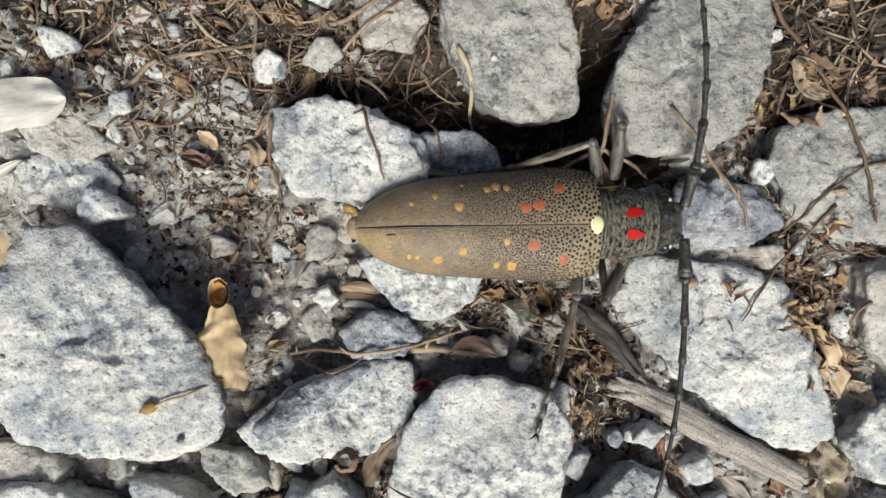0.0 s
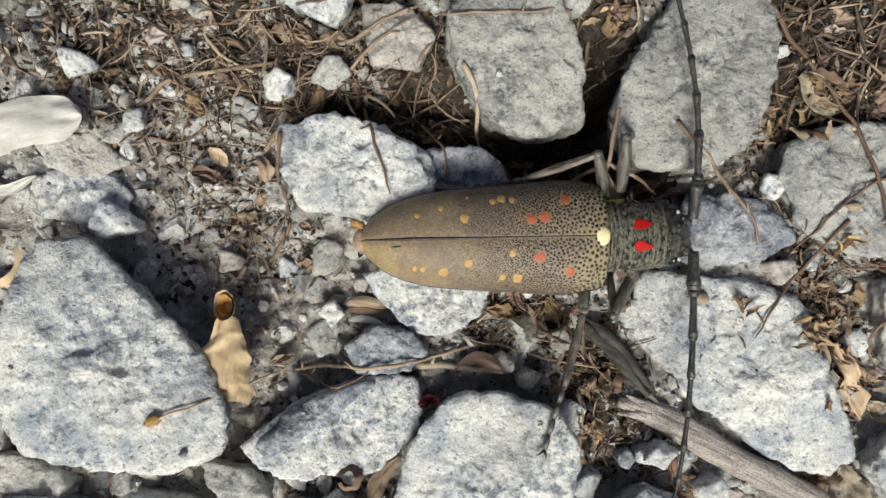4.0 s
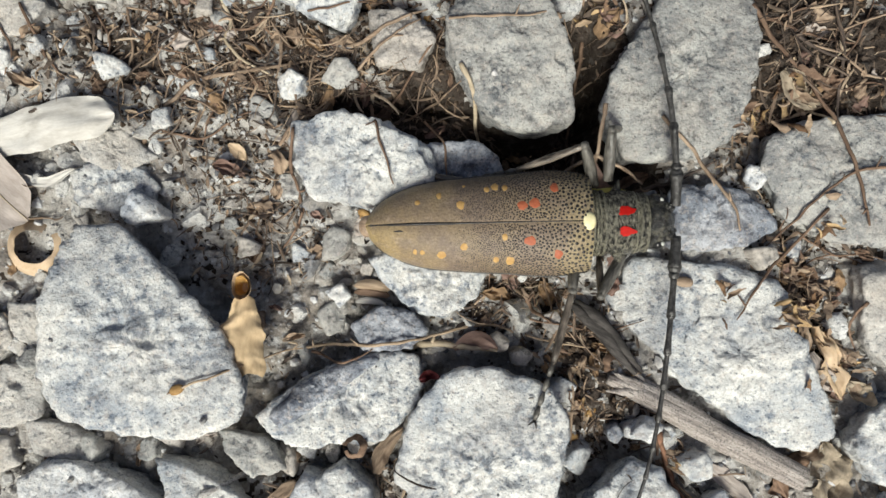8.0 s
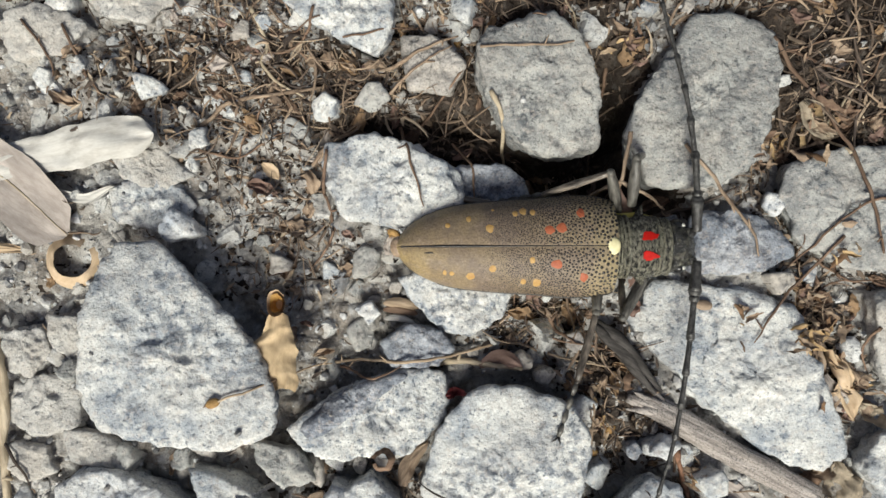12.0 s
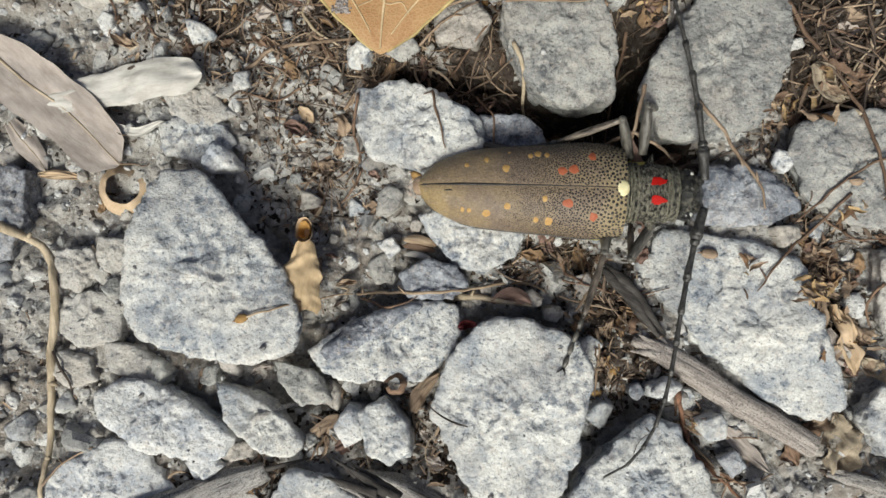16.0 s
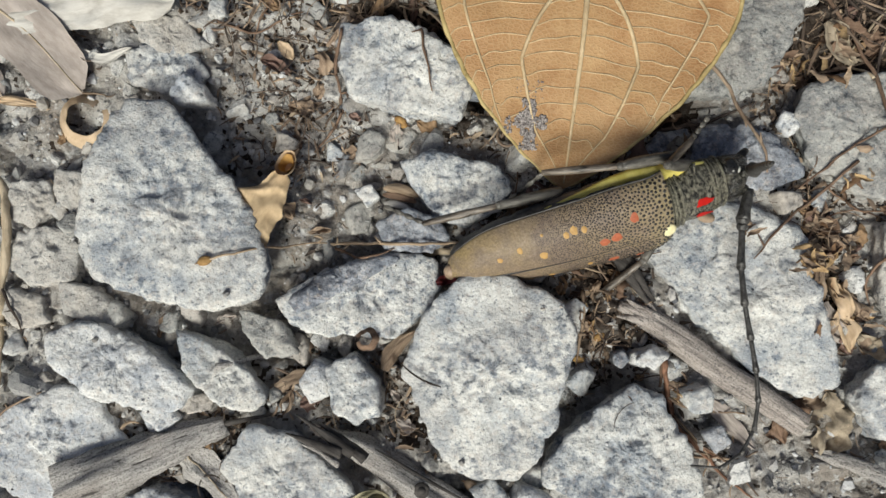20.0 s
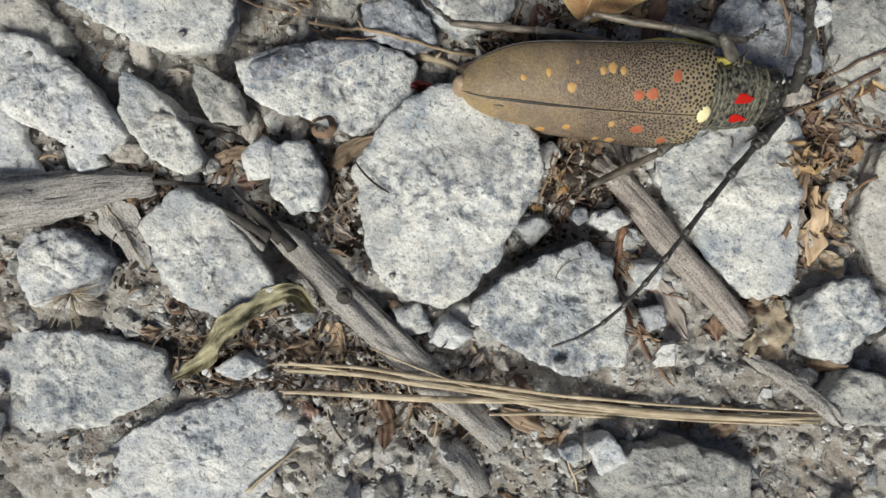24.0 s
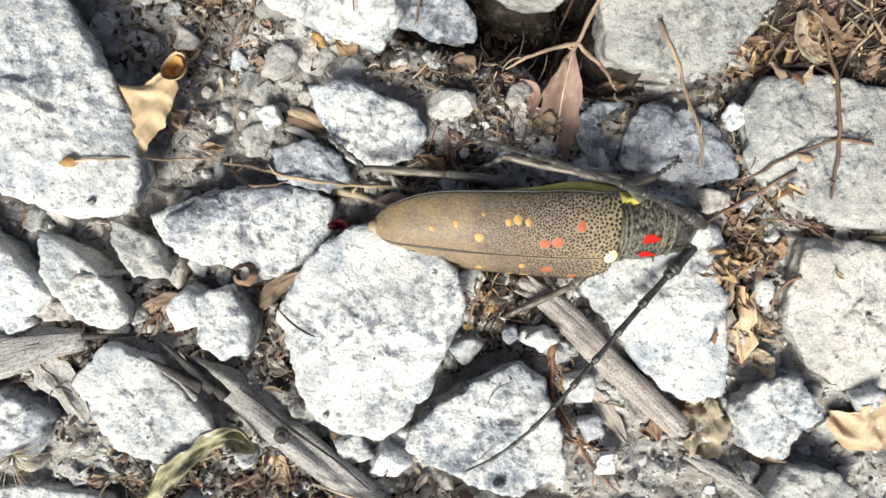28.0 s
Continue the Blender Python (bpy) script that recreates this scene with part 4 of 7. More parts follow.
twig, twig_base = stick("broken_twig", "thick grey weathered twig with a splintered end", [(-20.3, -53.6, 9.0), (-11.3, -57.0, 9.0), (-1.8, -61.6, 9.0), (10.1, -67.3, 9.0), (22.3, -73.4, 9.0), (33.6, -77.8, 9.0)], [1.2, 2.5, 2.8, 2.9, 2.9, 2.8, 2.6], WOOD, 30, None, 0.8, 2.0)
ZT = 9.5
for n, (a, b, r) in enumerate((((-15.8, -55.5), (-26.5, -53.5), 1.0), ((-13.8, -55.4), (-25.0, -50.0), 0.9), ((-11.6, -56.1), (-21.3, -50.7), 1.1), ((-16.1, -57.6), (-23.6, -55.1), 0.6))):
    on_stick(twig, twig_base, "splinter", [(*a, ZT + 0.5), ((a[0] + b[0]) / 2, (a[1] + b[1]) / 2, ZT - 0.3 - 0.4 * n), (*b, ZT - 1.5)], [r, r * 0.9, r * 0.5, 0.1], WOODDARK if n != 3 else WOOD, "dark splinter of bark")
KX, KY = (-1.2, -61.1)
bm = bmesh.new()
for r, h in ((1.5, 0.4), (0.8, 0.75)):
    lump(bm, (0, 0, h), (r, r, 0.5), 12, 6)
knot = part("knot", bm, WOODDARK, twig, "round dark knot")
knot.matrix_local = twig_base.inverted() @ pose(KX * MM, KY * MM, (surface(KX, KY) + 4.6) * MM)
stick("bark_chunk", "grey lumpy piece of rotten bark", [(24.2, -81.8, 6.0), (29.7, -85.3, 6.0), (32.9, -88.5, 6.0)], [2.4, 2.9, 2.2], WOOD, 14, None, 0.9, 5.0, "bark")
grey_stick, grey_base = stick("grey_stick", "pale pinkish grey weathered stick with a frayed end", [(31.6, -25.4, 8.0), (36.5, -27.0, 8.0), (42.3, -30.4, 8.0), (52.4, -36.7, 8.0), (65.9, -43.9, 8.0)], [0.9, 1.7, 2.0, 2.3, 2.5, 2.2], PINKWOOD, 26, None, 0.7, 7.0)
for n, (a, b) in enumerate((((36.8, -27.6), (31.2, -27.4)), ((38.6, -27.4), (35.2, -22.6)), ((37.4, -26.6), (32.6, -24.2)))):
    on_stick(grey_stick, grey_base, "splinter", [(*a, surface(*a) + 2.6), ((a[0] + b[0]) / 2, (a[1] + b[1]) / 2, surface(*a) + 2.4), (*b, surface(*b) + 1.6)], [0.8, 0.9, 0.5, 0.15], PINKWOOD, "frayed splinter")
bm = bmesh.new()
for x, y, rx, ry in ((0, 0, 1.3, 1.1), (0.9, 0.6, 0.8, 0.7), (-0.6, 0.9, 0.9, 0.6)):
    lump(bm, (x, y, 0.2), (rx, ry, 0.6), 10, 6)
cap = part("stick_end", bm, WHITELEAF, grey_stick, "bleached chewed end")
cap.matrix_local = grey_base.inverted() @ pose(64.9 * MM, -43.3 * MM, (surface(64.9, -43.3) + 2.6) * MM)
bm = bmesh.new()
lump(bm, (0, 0, 0), (0.5, 0.42, 0.2), 10, 6)
hole = part("worm_hole", bm, WOODDARK, grey_stick, "small dark hole")
hole.matrix_local = grey_base.inverted() @ pose(63.3 * MM, -41.4 * MM, (surface(63.3, -41.4) + 3.0) * MM)
flap = [(26.4, -11.0), (31.4, -16.0), (37.7, -24.1)]
for n, o in enumerate((0.0, 1.2)):
    on_stick(grey_stick, grey_base, "bark_strip", [(p[0] - o, p[1] - o * 0.4, surface(*p) + 1.6) for p in flap], [0.4, 1.3, 1.0, 0.3], WOODDARK, "dark loose strip of bark")
old_stick, old_base = stick("old_stick", "flaky grey dead branch piece", [(-66.6, -68.2, 7.0), (-56.2, -62.8, 7.0), (-48.5, -58.4, 7.0), (-38.4, -53.9, 7.0)], [3.4, 3.7, 3.5, 3.2, 1.6], WOOD, 30, 1.2, 1.7, 11.0, flat=0.5)
on_stick(old_stick, old_base, "splinter", [(*(-39.0, -53.8), surface(*(-39.0, -53.8)) + 2.0), (*(-27.7, -50.4), surface(*(-27.7, -50.4)) + 1.2)], [0.6, 0.4, 0.1], WOODDARK)
CRACKS = [(-11.0, -55.7, 12.0), (-6.5, -57.8, 12.0), (-0.9, -60.0, 12.0), (7.3, -64.0, 12.0), (14.8, -67.4, 12.0)]
on_stick(twig, twig_base, "crack", [(x + 0.9, y + 1.0, surface(x, y) + 5.5) for x, y, _ in CRACKS], [0.1, 0.28, 0.3, 0.22, 0.1], WOODDARK, "dark crack along the twig", 6)
TWIG_LINE = laid([(-20.3, -53.6, 9.0), (-11.3, -57.0, 9.0), (-1.8, -61.6, 9.0), (10.1, -67.3, 9.0), (22.3, -73.4, 9.0), (33.6, -77.8, 9.0)], 1.4, 60)
STRAWS = [
    (0.55, [(-6.9, -74.7, 15.0), (6.0, -70.6, 15.0), (16.7, -68.5, 15.0), (29.5, -66.6, 15.0), (43.2, -64.6, 15.0), (61.0, -60.4, 15.0), (85.4, -53.1, 15.0)]),
    (0.6, [(-6.1, -78.6, 15.0), (7.2, -74.1, 15.0), (19.3, -70.5, 15.0), (38.6, -65.3, 15.0), (56.4, -61.2, 15.0), (74.0, -56.3, 15.0), (84.2, -52.5, 15.0)]),
    (0.22, [(5.7, -65.6, 15.0), (15.9, -66.2, 15.0), (27.6, -66.8, 15.0), (36.9, -65.9, 15.0)]),
    (0.35, [(-6.9, -73.2, 15.0), (2.4, -71.4, 15.0), (11.2, -69.2, 15.0), (22.2, -67.7, 15.0)]),
    (0.4, [(29.8, -67.4, 15.0), (43.4, -65.3, 15.0), (61.2, -61.0, 15.0), (82.2, -55.0, 15.0)]),
    (0.35, [(29.0, -70.3, 14.0), (39.4, -66.9, 14.0), (51.1, -64.3, 14.0)]),
]
strand = random.Random(88)
for r, pts in STRAWS[:2]:
    for _ in range(3):
        a, b, s = strand.uniform(-1.3, 1.3), strand.uniform(-0.5, 0.9), strand.randrange(0, 3)
        STRAWS.append((strand.uniform(0.2, 0.42), [(x + 2 * a, y + b * (0.5 + 0.25 * k), z) for k, (x, y, z) in enumerate(pts[s:])]))
for n, (r, pts) in enumerate(STRAWS):
    pts = [(x, y - 2.5, z) for x, y, z in pts]
    stick("straw", "long split yellow straw lying across the twig", pts, [r * 0.6, r, r * 0.95, r * 0.9, r * 0.4], STRAW if n < 8 else (TAN, STRAW, PALE)[n % 3], 7, r + 0.5, 1.0, n * 3.0, "straw", TWIG_LINE)
    scene.objects[-1]["group"] = "straws across the twig"


# ---- dry leaves ----
def dry_leaf(name, label, material, points, halves, cup=0.8, crumple=0.6, seed=1, lift=0.5, category="leaf", rough_edge=0.12, propped=False):
    """A leaf along a line of plan points, with half widths in mm, cupped and crumpled."""
    path = smooth_path(points, 7) if propped else laid(points, lift, 30)
    a, b = path[0], path[-1]
    base = Matrix.Translation(a * MM) @ pose(0, 0, 0, 0, 0, math.degrees(math.atan2(b.y - a.y, b.x - a.x)))
    inv = base.inverted()
    bm = bmesh.new()
    k = 12
    for under in (0.0, 0.16):
        rows = []
        for i, p in enumerate(path):
            d = (path[min(i + 1, len(path) - 1)] - path[max(i - 1, 0)])
            s = Vector((-d.y, d.x, 0)).normalized()
            f = i / (len(path) - 1) * (len(halves) - 1)
            q = min(int(f), len(halves) - 2)
            w = (halves[q] + (halves[q + 1] - halves[q]) * (f - q))
            w *= math.sqrt(max(1 - max((i / (len(path) - 1) - 0.86) / 0.142, 0) ** 2, 0.003))
            row = []
            for j in range(k + 1):
                v = 2 * j / k - 1
                edge = 1 + rough_edge * noise.noise(Vector((i * 0.35 + seed, v * 1.5, 3.0)))
                z = cup * v * v * w * 0.3 + crumple * noise.fractal(Vector((i * 0.16 + seed, v * 1.4, seed)), 1, 2, 3) - under
                row.append(inv @ ((p + s * (v * w * edge) + Vector((0, 0, z))) * MM))
            rows.append(row)
        skin(bm, rows, closed=False)
    ob = thing(name, bm, material, base, label, category)
    if max(halves) > 5.5 or 2.4 < max(halves) < 3.6:
        rib = bmesh.new()
        tube(rib, [inv @ ((p + Vector((0, 0, crumple * noise.fractal(Vector((i * 0.16 + seed, 0.0, seed)), 1, 2, 3) + 0.05))) * MM) for i, p in enumerate(path)], [0.05 * max(halves) * MM, 0.04 * max(halves) * MM, 0.1 * MM], 6)
        part("midrib", rib, PALE, ob, "thin pale midrib")
    return ob


bleached = dry_leaf("bleached_leaf", "bleached whitish dry leaf fragment", WHITELEAF, [(-89.4, 19.3, 10.0), (-77.8, 20.9, 10.0), (-68.6, 22.6, 10.0), (-60.7, 23.9, 10.0), (-55.2, 24.1, 10.0)], [3.2, 3.6, 4.1, 4.0, 3.6, 2.4], -0.5, 0.9, 3, 3.2, "leaf", 0.25)
tear_x, tear_y = (-69.1, 25.3)
bm = bmesh.new()
for k in range(4):
    lump(bm, (0.8 * k - 1.2, 0.25 * (k % 2), 0.0), (0.7, 0.3 - 0.04 * k, 0.12), 8, 5)
tear = part("tear", bm, DARK, bleached, "small dark tear")
tear.matrix_local = bleached.matrix_world.inverted() @ pose(tear_x * MM, tear_y * MM, (surface(tear_x, tear_y) + 3.4) * MM, 0, 0, 12)
dry_leaf("grey_leaf", "broad greyish tan dead leaf, edges smooth", GREYLEAF, [(-105.1, 31.4, 8.0), (-94.8, 23.3, 8.0), (-84.7, 16.6, 8.0), (-72.7, 5.9, 8.0)], [3.0, 6.0, 6.4, 6.0, 6.2], 0.5, 0.8, 8, 2.4)
dry_leaf("bark_flake", "flaky grey piece of rotten bark", WOOD, [(-45.5, -59.5, 6.0), (-41.0, -63.5, 6.0), (-34.5, -68.5, 6.0)], [3.0, 3.4, 2.8, 1.6], -0.5, 1.2, 61, 1.2, "bark", 0.5)
dry_leaf("leaf_sliver", "pale crescent sliver of dead leaf", WHITELEAF, [(-75.1, 14.4, 6.0), (-69.6, 12.6, 6.0), (-63.2, 14.7, 6.0)], [0.3, 0.9, 0.9, 0.3], 0.6, 0.3, 5, 0.8)
dry_leaf("brown_leaf", "curled brown dead leaf beside a stone", GREYLEAF, [(-98.0, 14.4, 6.0), (-92.7, 8.7, 6.0), (-88.7, 4.1, 6.0)], [1.5, 2.6, 2.0, 0.6], -0.8, 0.6, 6, 1.6)
dry_leaf("olive_leaf", "twisted olive-green dry leaf", GREENLEAF, [(-24.9, -85.0, 10.0), (-21.0, -79.9, 10.0), (-18.3, -72.8, 10.0), (-14.6, -67.5, 10.0), (-10.1, -63.5, 10.0), (-5.1, -65.7, 10.0)], [0.5, 1.7, 1.9, 1.6, 1.7, 0.9], 1.6, 2.4, 12, 2.8, "leaf", 0.45)
dry_leaf("red_brown_leaf", "reddish brown dead leaf under a stem", REDLEAF, [(29.8, 13.6, 7.6), (30.2, 9.6, 5.6), (30.9, 4.6, 3.4), (32.0, -1.0, 2.2), (32.6, -5.5, 1.8)], [0.3, 1.8, 3.2, 3.5, 2.6, 1.2], 0.5, 0.5, 14, 0.8, "leaf", 0.2, True)
dry_leaf("red_brown_leaf", "small dark red-brown leaf scrap", REDLEAF, [(22.8, 7.0, 6.0), (25.6, 5.4, 6.0), (26.0, 2.2, 6.0)], [0.6, 1.5, 1.2, 0.5], 0.9, 0.5, 15, 0.8)
dry_leaf("crumpled_leaf", "crumpled buff dry leaf on gravel", CURLLEAF, [(90.7, -34.9, 8.0), (95.4, -36.2, 8.0), (99.8, -34.1, 8.0), (105.9, -34.1, 8.0)], [1.2, 4.0, 5.0, 4.0], 0.9, 2.2, 17, 1.8)
dry_leaf("tan_leaf", "crumpled tan dead leaf between stick and stone", TANLEAF, [(70.4, -37.6, 8.0), (71.2, -41.0, 8.0), (71.4, -44.5, 8.0), (69.4, -49.0, 8.0)], [0.6, 2.6, 3.9, 3.4, 1.2], 0.5, 3.4, 63, 0.9, "leaf", 0.8)
dry_leaf("bark_strip", "grey strip of bark lying behind the tan leaf", WOOD, [(68.6, -48.8, 7.0), (74.7, -49.8, 7.0), (81.3, -52.2, 7.0), (86.0, -54.5, 7.0)], [0.6, 1.3, 1.5, 1.3, 0.7], -1.2, 0.7, 65, 1.3, "bark", 0.3)
dry_leaf("papery_husk", "bleached papery husk curled along the stone", CURLLEAF, [(69.4, -17.0, 8.0), (70.9, -20.5, 8.0), (72.3, -25.0, 8.0), (73.8, -30.2, 8.0)], [0.5, 1.5, 1.9, 1.7, 0.6], 2.0, 1.6, 67, 1.6, "husk", 0.5)
dry_leaf("papery_husk", "rolled tan husk end with a dark hollow", TANLEAF, [(74.6, -27.2, 8.0), (76.6, -28.8, 8.0), (78.4, -28.6, 8.0)], [0.6, 1.8, 1.9, 0.8], 2.6, 1.4, 68, 1.8, "husk", 0.5)
dry_leaf("papery_husk", "narrow tan husk hanging from a stem", TAN, [(66.6, -13.0, 8.0), (67.2, -17.5, 8.0), (67.6, -22.5, 8.0)], [0.3, 1.0, 1.1, 0.3], 1.8, 0.9, 69, 1.4, "husk", 0.4)
dry_leaf("bark_flake", "pale dusty flake of bark beside the stick", GREYLEAF, [(47.8, -40.0, 6.0), (53.4, -45.0, 6.0), (58.4, -49.4, 6.0)], [0.6, 1.6, 1.4, 0.4], -0.6, 0.8, 71, 0.9, "bark", 0.5)
dry_leaf("tan_leaf", "greyish tan leaf scrap in the husks", TANLEAF, [(64.7, 29.3, 8.0), (67.7, 25.6, 8.0), (71.7, 22.9, 8.0)], [1.0, 2.6, 2.0, 0.6], 0.8, 1.2, 27, 1.2)
dry_leaf("tan_leaf", "pale tan leaf scrap hanging on a stem", GREYLEAF, [(68.3, -21.6, 8.0), (70.2, -25.7, 8.0), (74.2, -28.7, 8.0)], [0.6, 1.8, 1.9, 0.7], 0.8, 1.2, 29, 1.2)
dry_leaf("bark_scrap", "curled brown scrap of bark", TAN, [(-10.3, -41.2, 8.0), (-9.0, -37.5, 8.0), (-5.4, -33.6, 8.0)], [0.8, 1.6, 1.3, 0.5], -1.2, 0.7, 31, 1.5, "bark")
dry_leaf("wood_chip", "short tan wood chip", TAN, [(-30.0, -46.7, 8.0), (-27.4, -44.9, 8.0), (-24.9, -43.0, 8.0)], [1.0, 1.4, 1.4, 0.9], -0.8, 0.4, 33, 1.0, "chip")
dry_leaf("bark_scrap", "brown papery bark scrap under the twig", BROWN, [(10.4, -77.5, 6.0), (12.6, -81.5, 6.0), (13.7, -85.4, 6.0)], [1.0, 1.7, 1.5, 0.7], -1.4, 1.3, 35, 1.2, "bark")
dry_leaf("bark_scrap", "rusty brown leaf scrap in the gravel", TAN, [(31.4, -72.3, 6.0), (36.9, -73.1, 6.0), (43.2, -73.1, 6.0)], [0.8, 1.8, 1.6, 0.6], -0.9, 0.8, 37, 1.0, "bark")
dry_leaf("leaf_scrap", "pale tan flake of leaf", CURLLEAF, [(-3.7, -67.2, 8.0), (-1.4, -69.5, 8.0), (1.5, -72.1, 8.0)], [1.2, 2.2, 1.8, 0.8], 0.3, 0.4, 39, 0.6)
dry_leaf("leaf_scrap", "small triangular tan leaf scrap", CURLLEAF, [(-36.9, 19.5, 8.0), (-35.3, 18.0, 8.0), (-33.8, 16.4, 8.0)], [0.3, 1.2, 1.2, 0.2], 0.3, 0.3, 45, 1.0)
dry_leaf("leaf_scrap", "crimson scrap of leaf between stones", REDDISH, [(-1.9, -24.3, 7.0), (-0.4, -23.6, 7.0), (1.8, -23.4, 7.0)], [0.4, 0.9, 0.8, 0.3], 0.6, 0.8, 47, 0.8)
dry_leaf("silvery_husk", "shiny whitish grass sheath", WHITELEAF, [(-18.0, 36.3, 10.0), (-15.7, 36.2, 10.0), (-12.4, 36.5, 10.0)], [0.3, 0.6, 0.5, 0.2], -0.9, 0.1, 49, 0.8, "husk")
dry_leaf("leaf_scrap", "dull brown leaf scrap under the stem", REDLEAF, [(4.2, -19.1, 8.0), (8.4, -17.6, 8.0), (11.9, -19.1, 8.0)], [0.5, 1.5, 1.5, 0.4], -0.6, 0.6, 51, 0.8)


def litter_share(x, y):
    """How thick the plant litter lies at a place, 0 to 1."""
    zones = ((-18, 36, 46, 20, 1.0), (12, 20, 20, 9, 1.0), (40, 38, 20, 12, 0.5), (70, 20, 15, 26, 0.9), (66, -18, 9, 16, 0.8), (16, -12, 15, 7, 0.8), (27, -20, 8, 7, 0.8), (-32, 8, 16, 16, 0.55),
             (-12, -46, 16, 8, 0.8), (8, -74, 28, 9, 0.8), (35, -40, 10, 14, 0.8), (-45, -56, 20, 12, 0.6), (65, -60, 30, 10, 0.15), (-18, -80, 14, 8, 0.8), (90, -10, 12, 20, 0.5), (24, 4, 24, 8, 0.7), (-40, 60, 70, 12, 0.9), (60, 58, 40, 14, 0.9))
    return max([0.07] + [k * math.exp(-(((x - a) / p) ** 2 + ((y - b) / q) ** 2)) for a, b, p, q, k in zones])


# loose scraps of dead leaf between the stones
scraps = random.Random(707)
made = 0
while made < 230:
    x, y = scraps.uniform(-88, 95), scraps.uniform(-90, 58)
    if scraps.random() > litter_share(x, y) + 0.1:
        continue
    a, l = scraps.uniform(0, 6.3), scraps.uniform(1.6, 6.0)
    ends = [(x + k * l * math.cos(a + 0.25 * k), y + k * l * math.sin(a + 0.25 * k), 0) for k in (-0.5, 0.0, 0.5)]
    if any(on_stone(p[0], p[1]) for p in ends):
        continue
    kind = scraps.choice(((TAN, "tan"), (BROWN, "dark brown"), (REDLEAF, "reddish brown"), (TAN, "tan"), (GREYLEAF, "greyish"), (HUSK, "rusty")))
    w = l * scraps.uniform(0.16, 0.4)
    scrap = dry_leaf("leaf_scrap", "small curled " + kind[1] + " scrap of dead leaf", kind[0], ends, [w * 0.4, w, w * 0.9, w * 0.3], scraps.uniform(-2.0, 2.0), 0.25 * l, scraps.uniform(1, 99), 0.7, "leaf", 0.5)
    scrap["group"] = "scraps of dead leaf"
    made += 1


def split_pod():
    """A dry pod split into curved brown shells and a pale inner one."""
    x, y = (-10.4, -9.2)
    ob = tagged(new("split_pod"), "split dry brown pod with a pale inner shell", "pod")
    ob.matrix_world = pose(x * MM, y * MM, (surface(x, y) + 0.6) * MM, 0, 0, -8)
    for name, mat, off, high, length, wide, words in (("shell", STEMC, 1.7, 1.0, 3.4, 1.0, "ribbed brown half of the pod"), ("shell", BROWN, 0.5, 0.7, 3.3, 0.9, "darker brown half of the pod"), ("inner_shell", WHITELEAF, -1.2, 0.7, 2.9, 0.62, "pale inner shell")):
        bm = bmesh.new()
        for under in (0.0, 0.16):
            rows = []
            for i in range(19):
                u = i / 9 - 1
                w = wide * math.sqrt(max(1 - u * u, 0.01))
                rows.append([Vector((u * length, off + v * w - 0.5 * u * u, high - under + 0.55 * (1 - v * v) * w - 0.3 * u * u + 0.08 * math.sin(v * 9 + u * 3))) * MM for v in [k / 4 - 1 for k in range(9)]])
            skin(bm, rows, closed=False)
        part(name, bm, mat, ob, words)
    return ob


split_pod()


def curl(name, label, material, x, y, radius, width, turn, sweep=300, tilt=12, seed=1, category="leaf"):
    """A strip of dead leaf rolled into a ring that stands on its edge or lies tilted."""
    bm = bmesh.new()
    for off in (0.0, 0.16):
        rows = []
        for i in range(41):
            a = radians(sweep * i / 40)
            r = radius * (1 + 0.16 * (i / 40) + (0.06 if radius > 3 else 0.3) * noise.noise(Vector((i * 0.16, seed, 0)))) - off
            w = width * (0.55 + 0.45 * math.sin(math.pi * min(i / 40 + 0.15, 1))) * (1 + 0.35 * noise.noise(Vector((i * 0.25, seed, 7))))
            rows.append([Vector((r * math.cos(a) * (1 - 0.42 * h), r * math.sin(a) * (1 - 0.42 * h), w * h * (1 - 0.25 * h))) * MM for h in (0.0, 0.33, 0.66, 1.0)])
        skin(bm, rows, closed=False)
    return thing(name, bm, material, pose(x * MM, y * MM, (surface(x, y) + 0.2 + radius * 0.12) * MM, tilt, tilt * 0.4, turn), label, category)


curl("curled_leaf", "ring of curled golden dry leaf on soil", CURLLEAF, *(-72.9, 1.2), 5.2, 3.6, 60, 335, 8, 2)
dry_leaf("leaf_scrap", "yellowish shred of dry leaf", CURLLEAF, [(-91.3, 3.5, 6.0), (-86.9, 3.6, 6.0), (-80.8, 3.0, 6.0)], [0.4, 1.0, 1.0, 0.3], 0.9, 0.7, 53, 0.8)
curl("curled_scrap", "rusty curled husk beside the stick", BROWN, *(32.6, -22.5), 1.7, 1.6, 30, 300, 20, 8, "scrap")
curl("curled_scrap", "small rusty curl of dead leaf", BROWN, *(-13.4, -35.5), 2.0, 1.6, 200, 330, 10, 3, "scrap")
curl("curled_scrap", "small rusty curl of bark", TAN, *(-24.3, -38.7), 1.3, 2.2, 20, 330, 20, 4, "scrap")
curl("curled_scrap", "brown snail-like curl of leaf", BROWN, *(-29.1, -73.2), 1.5, 1.4, 100, 330, 10, 5, "scrap")
curl("curled_scrap", "rolled brown husk on the gravel", TAN, *(76.4, -28.0), 1.8, 2.6, 100, 330, 35, 6, "scrap")
curl("curled_scrap", "small orange curl of husk", TAN, *(77.0, -28.6), 1.6, 1.8, 40, 320, 25, 7, "scrap")


BUFFLEAF = plant("golden_buff_blade", (0.42, 0.305, 0.18), (0.58, 0.435, 0.27), 0.7, (0.4, 1, 1), 2.0, 0.2)
HOOD = plant("amber_hood", (0.46, 0.25, 0.07), (0.64, 0.40, 0.15), 0.6, (1, 1, 1), 1.5)


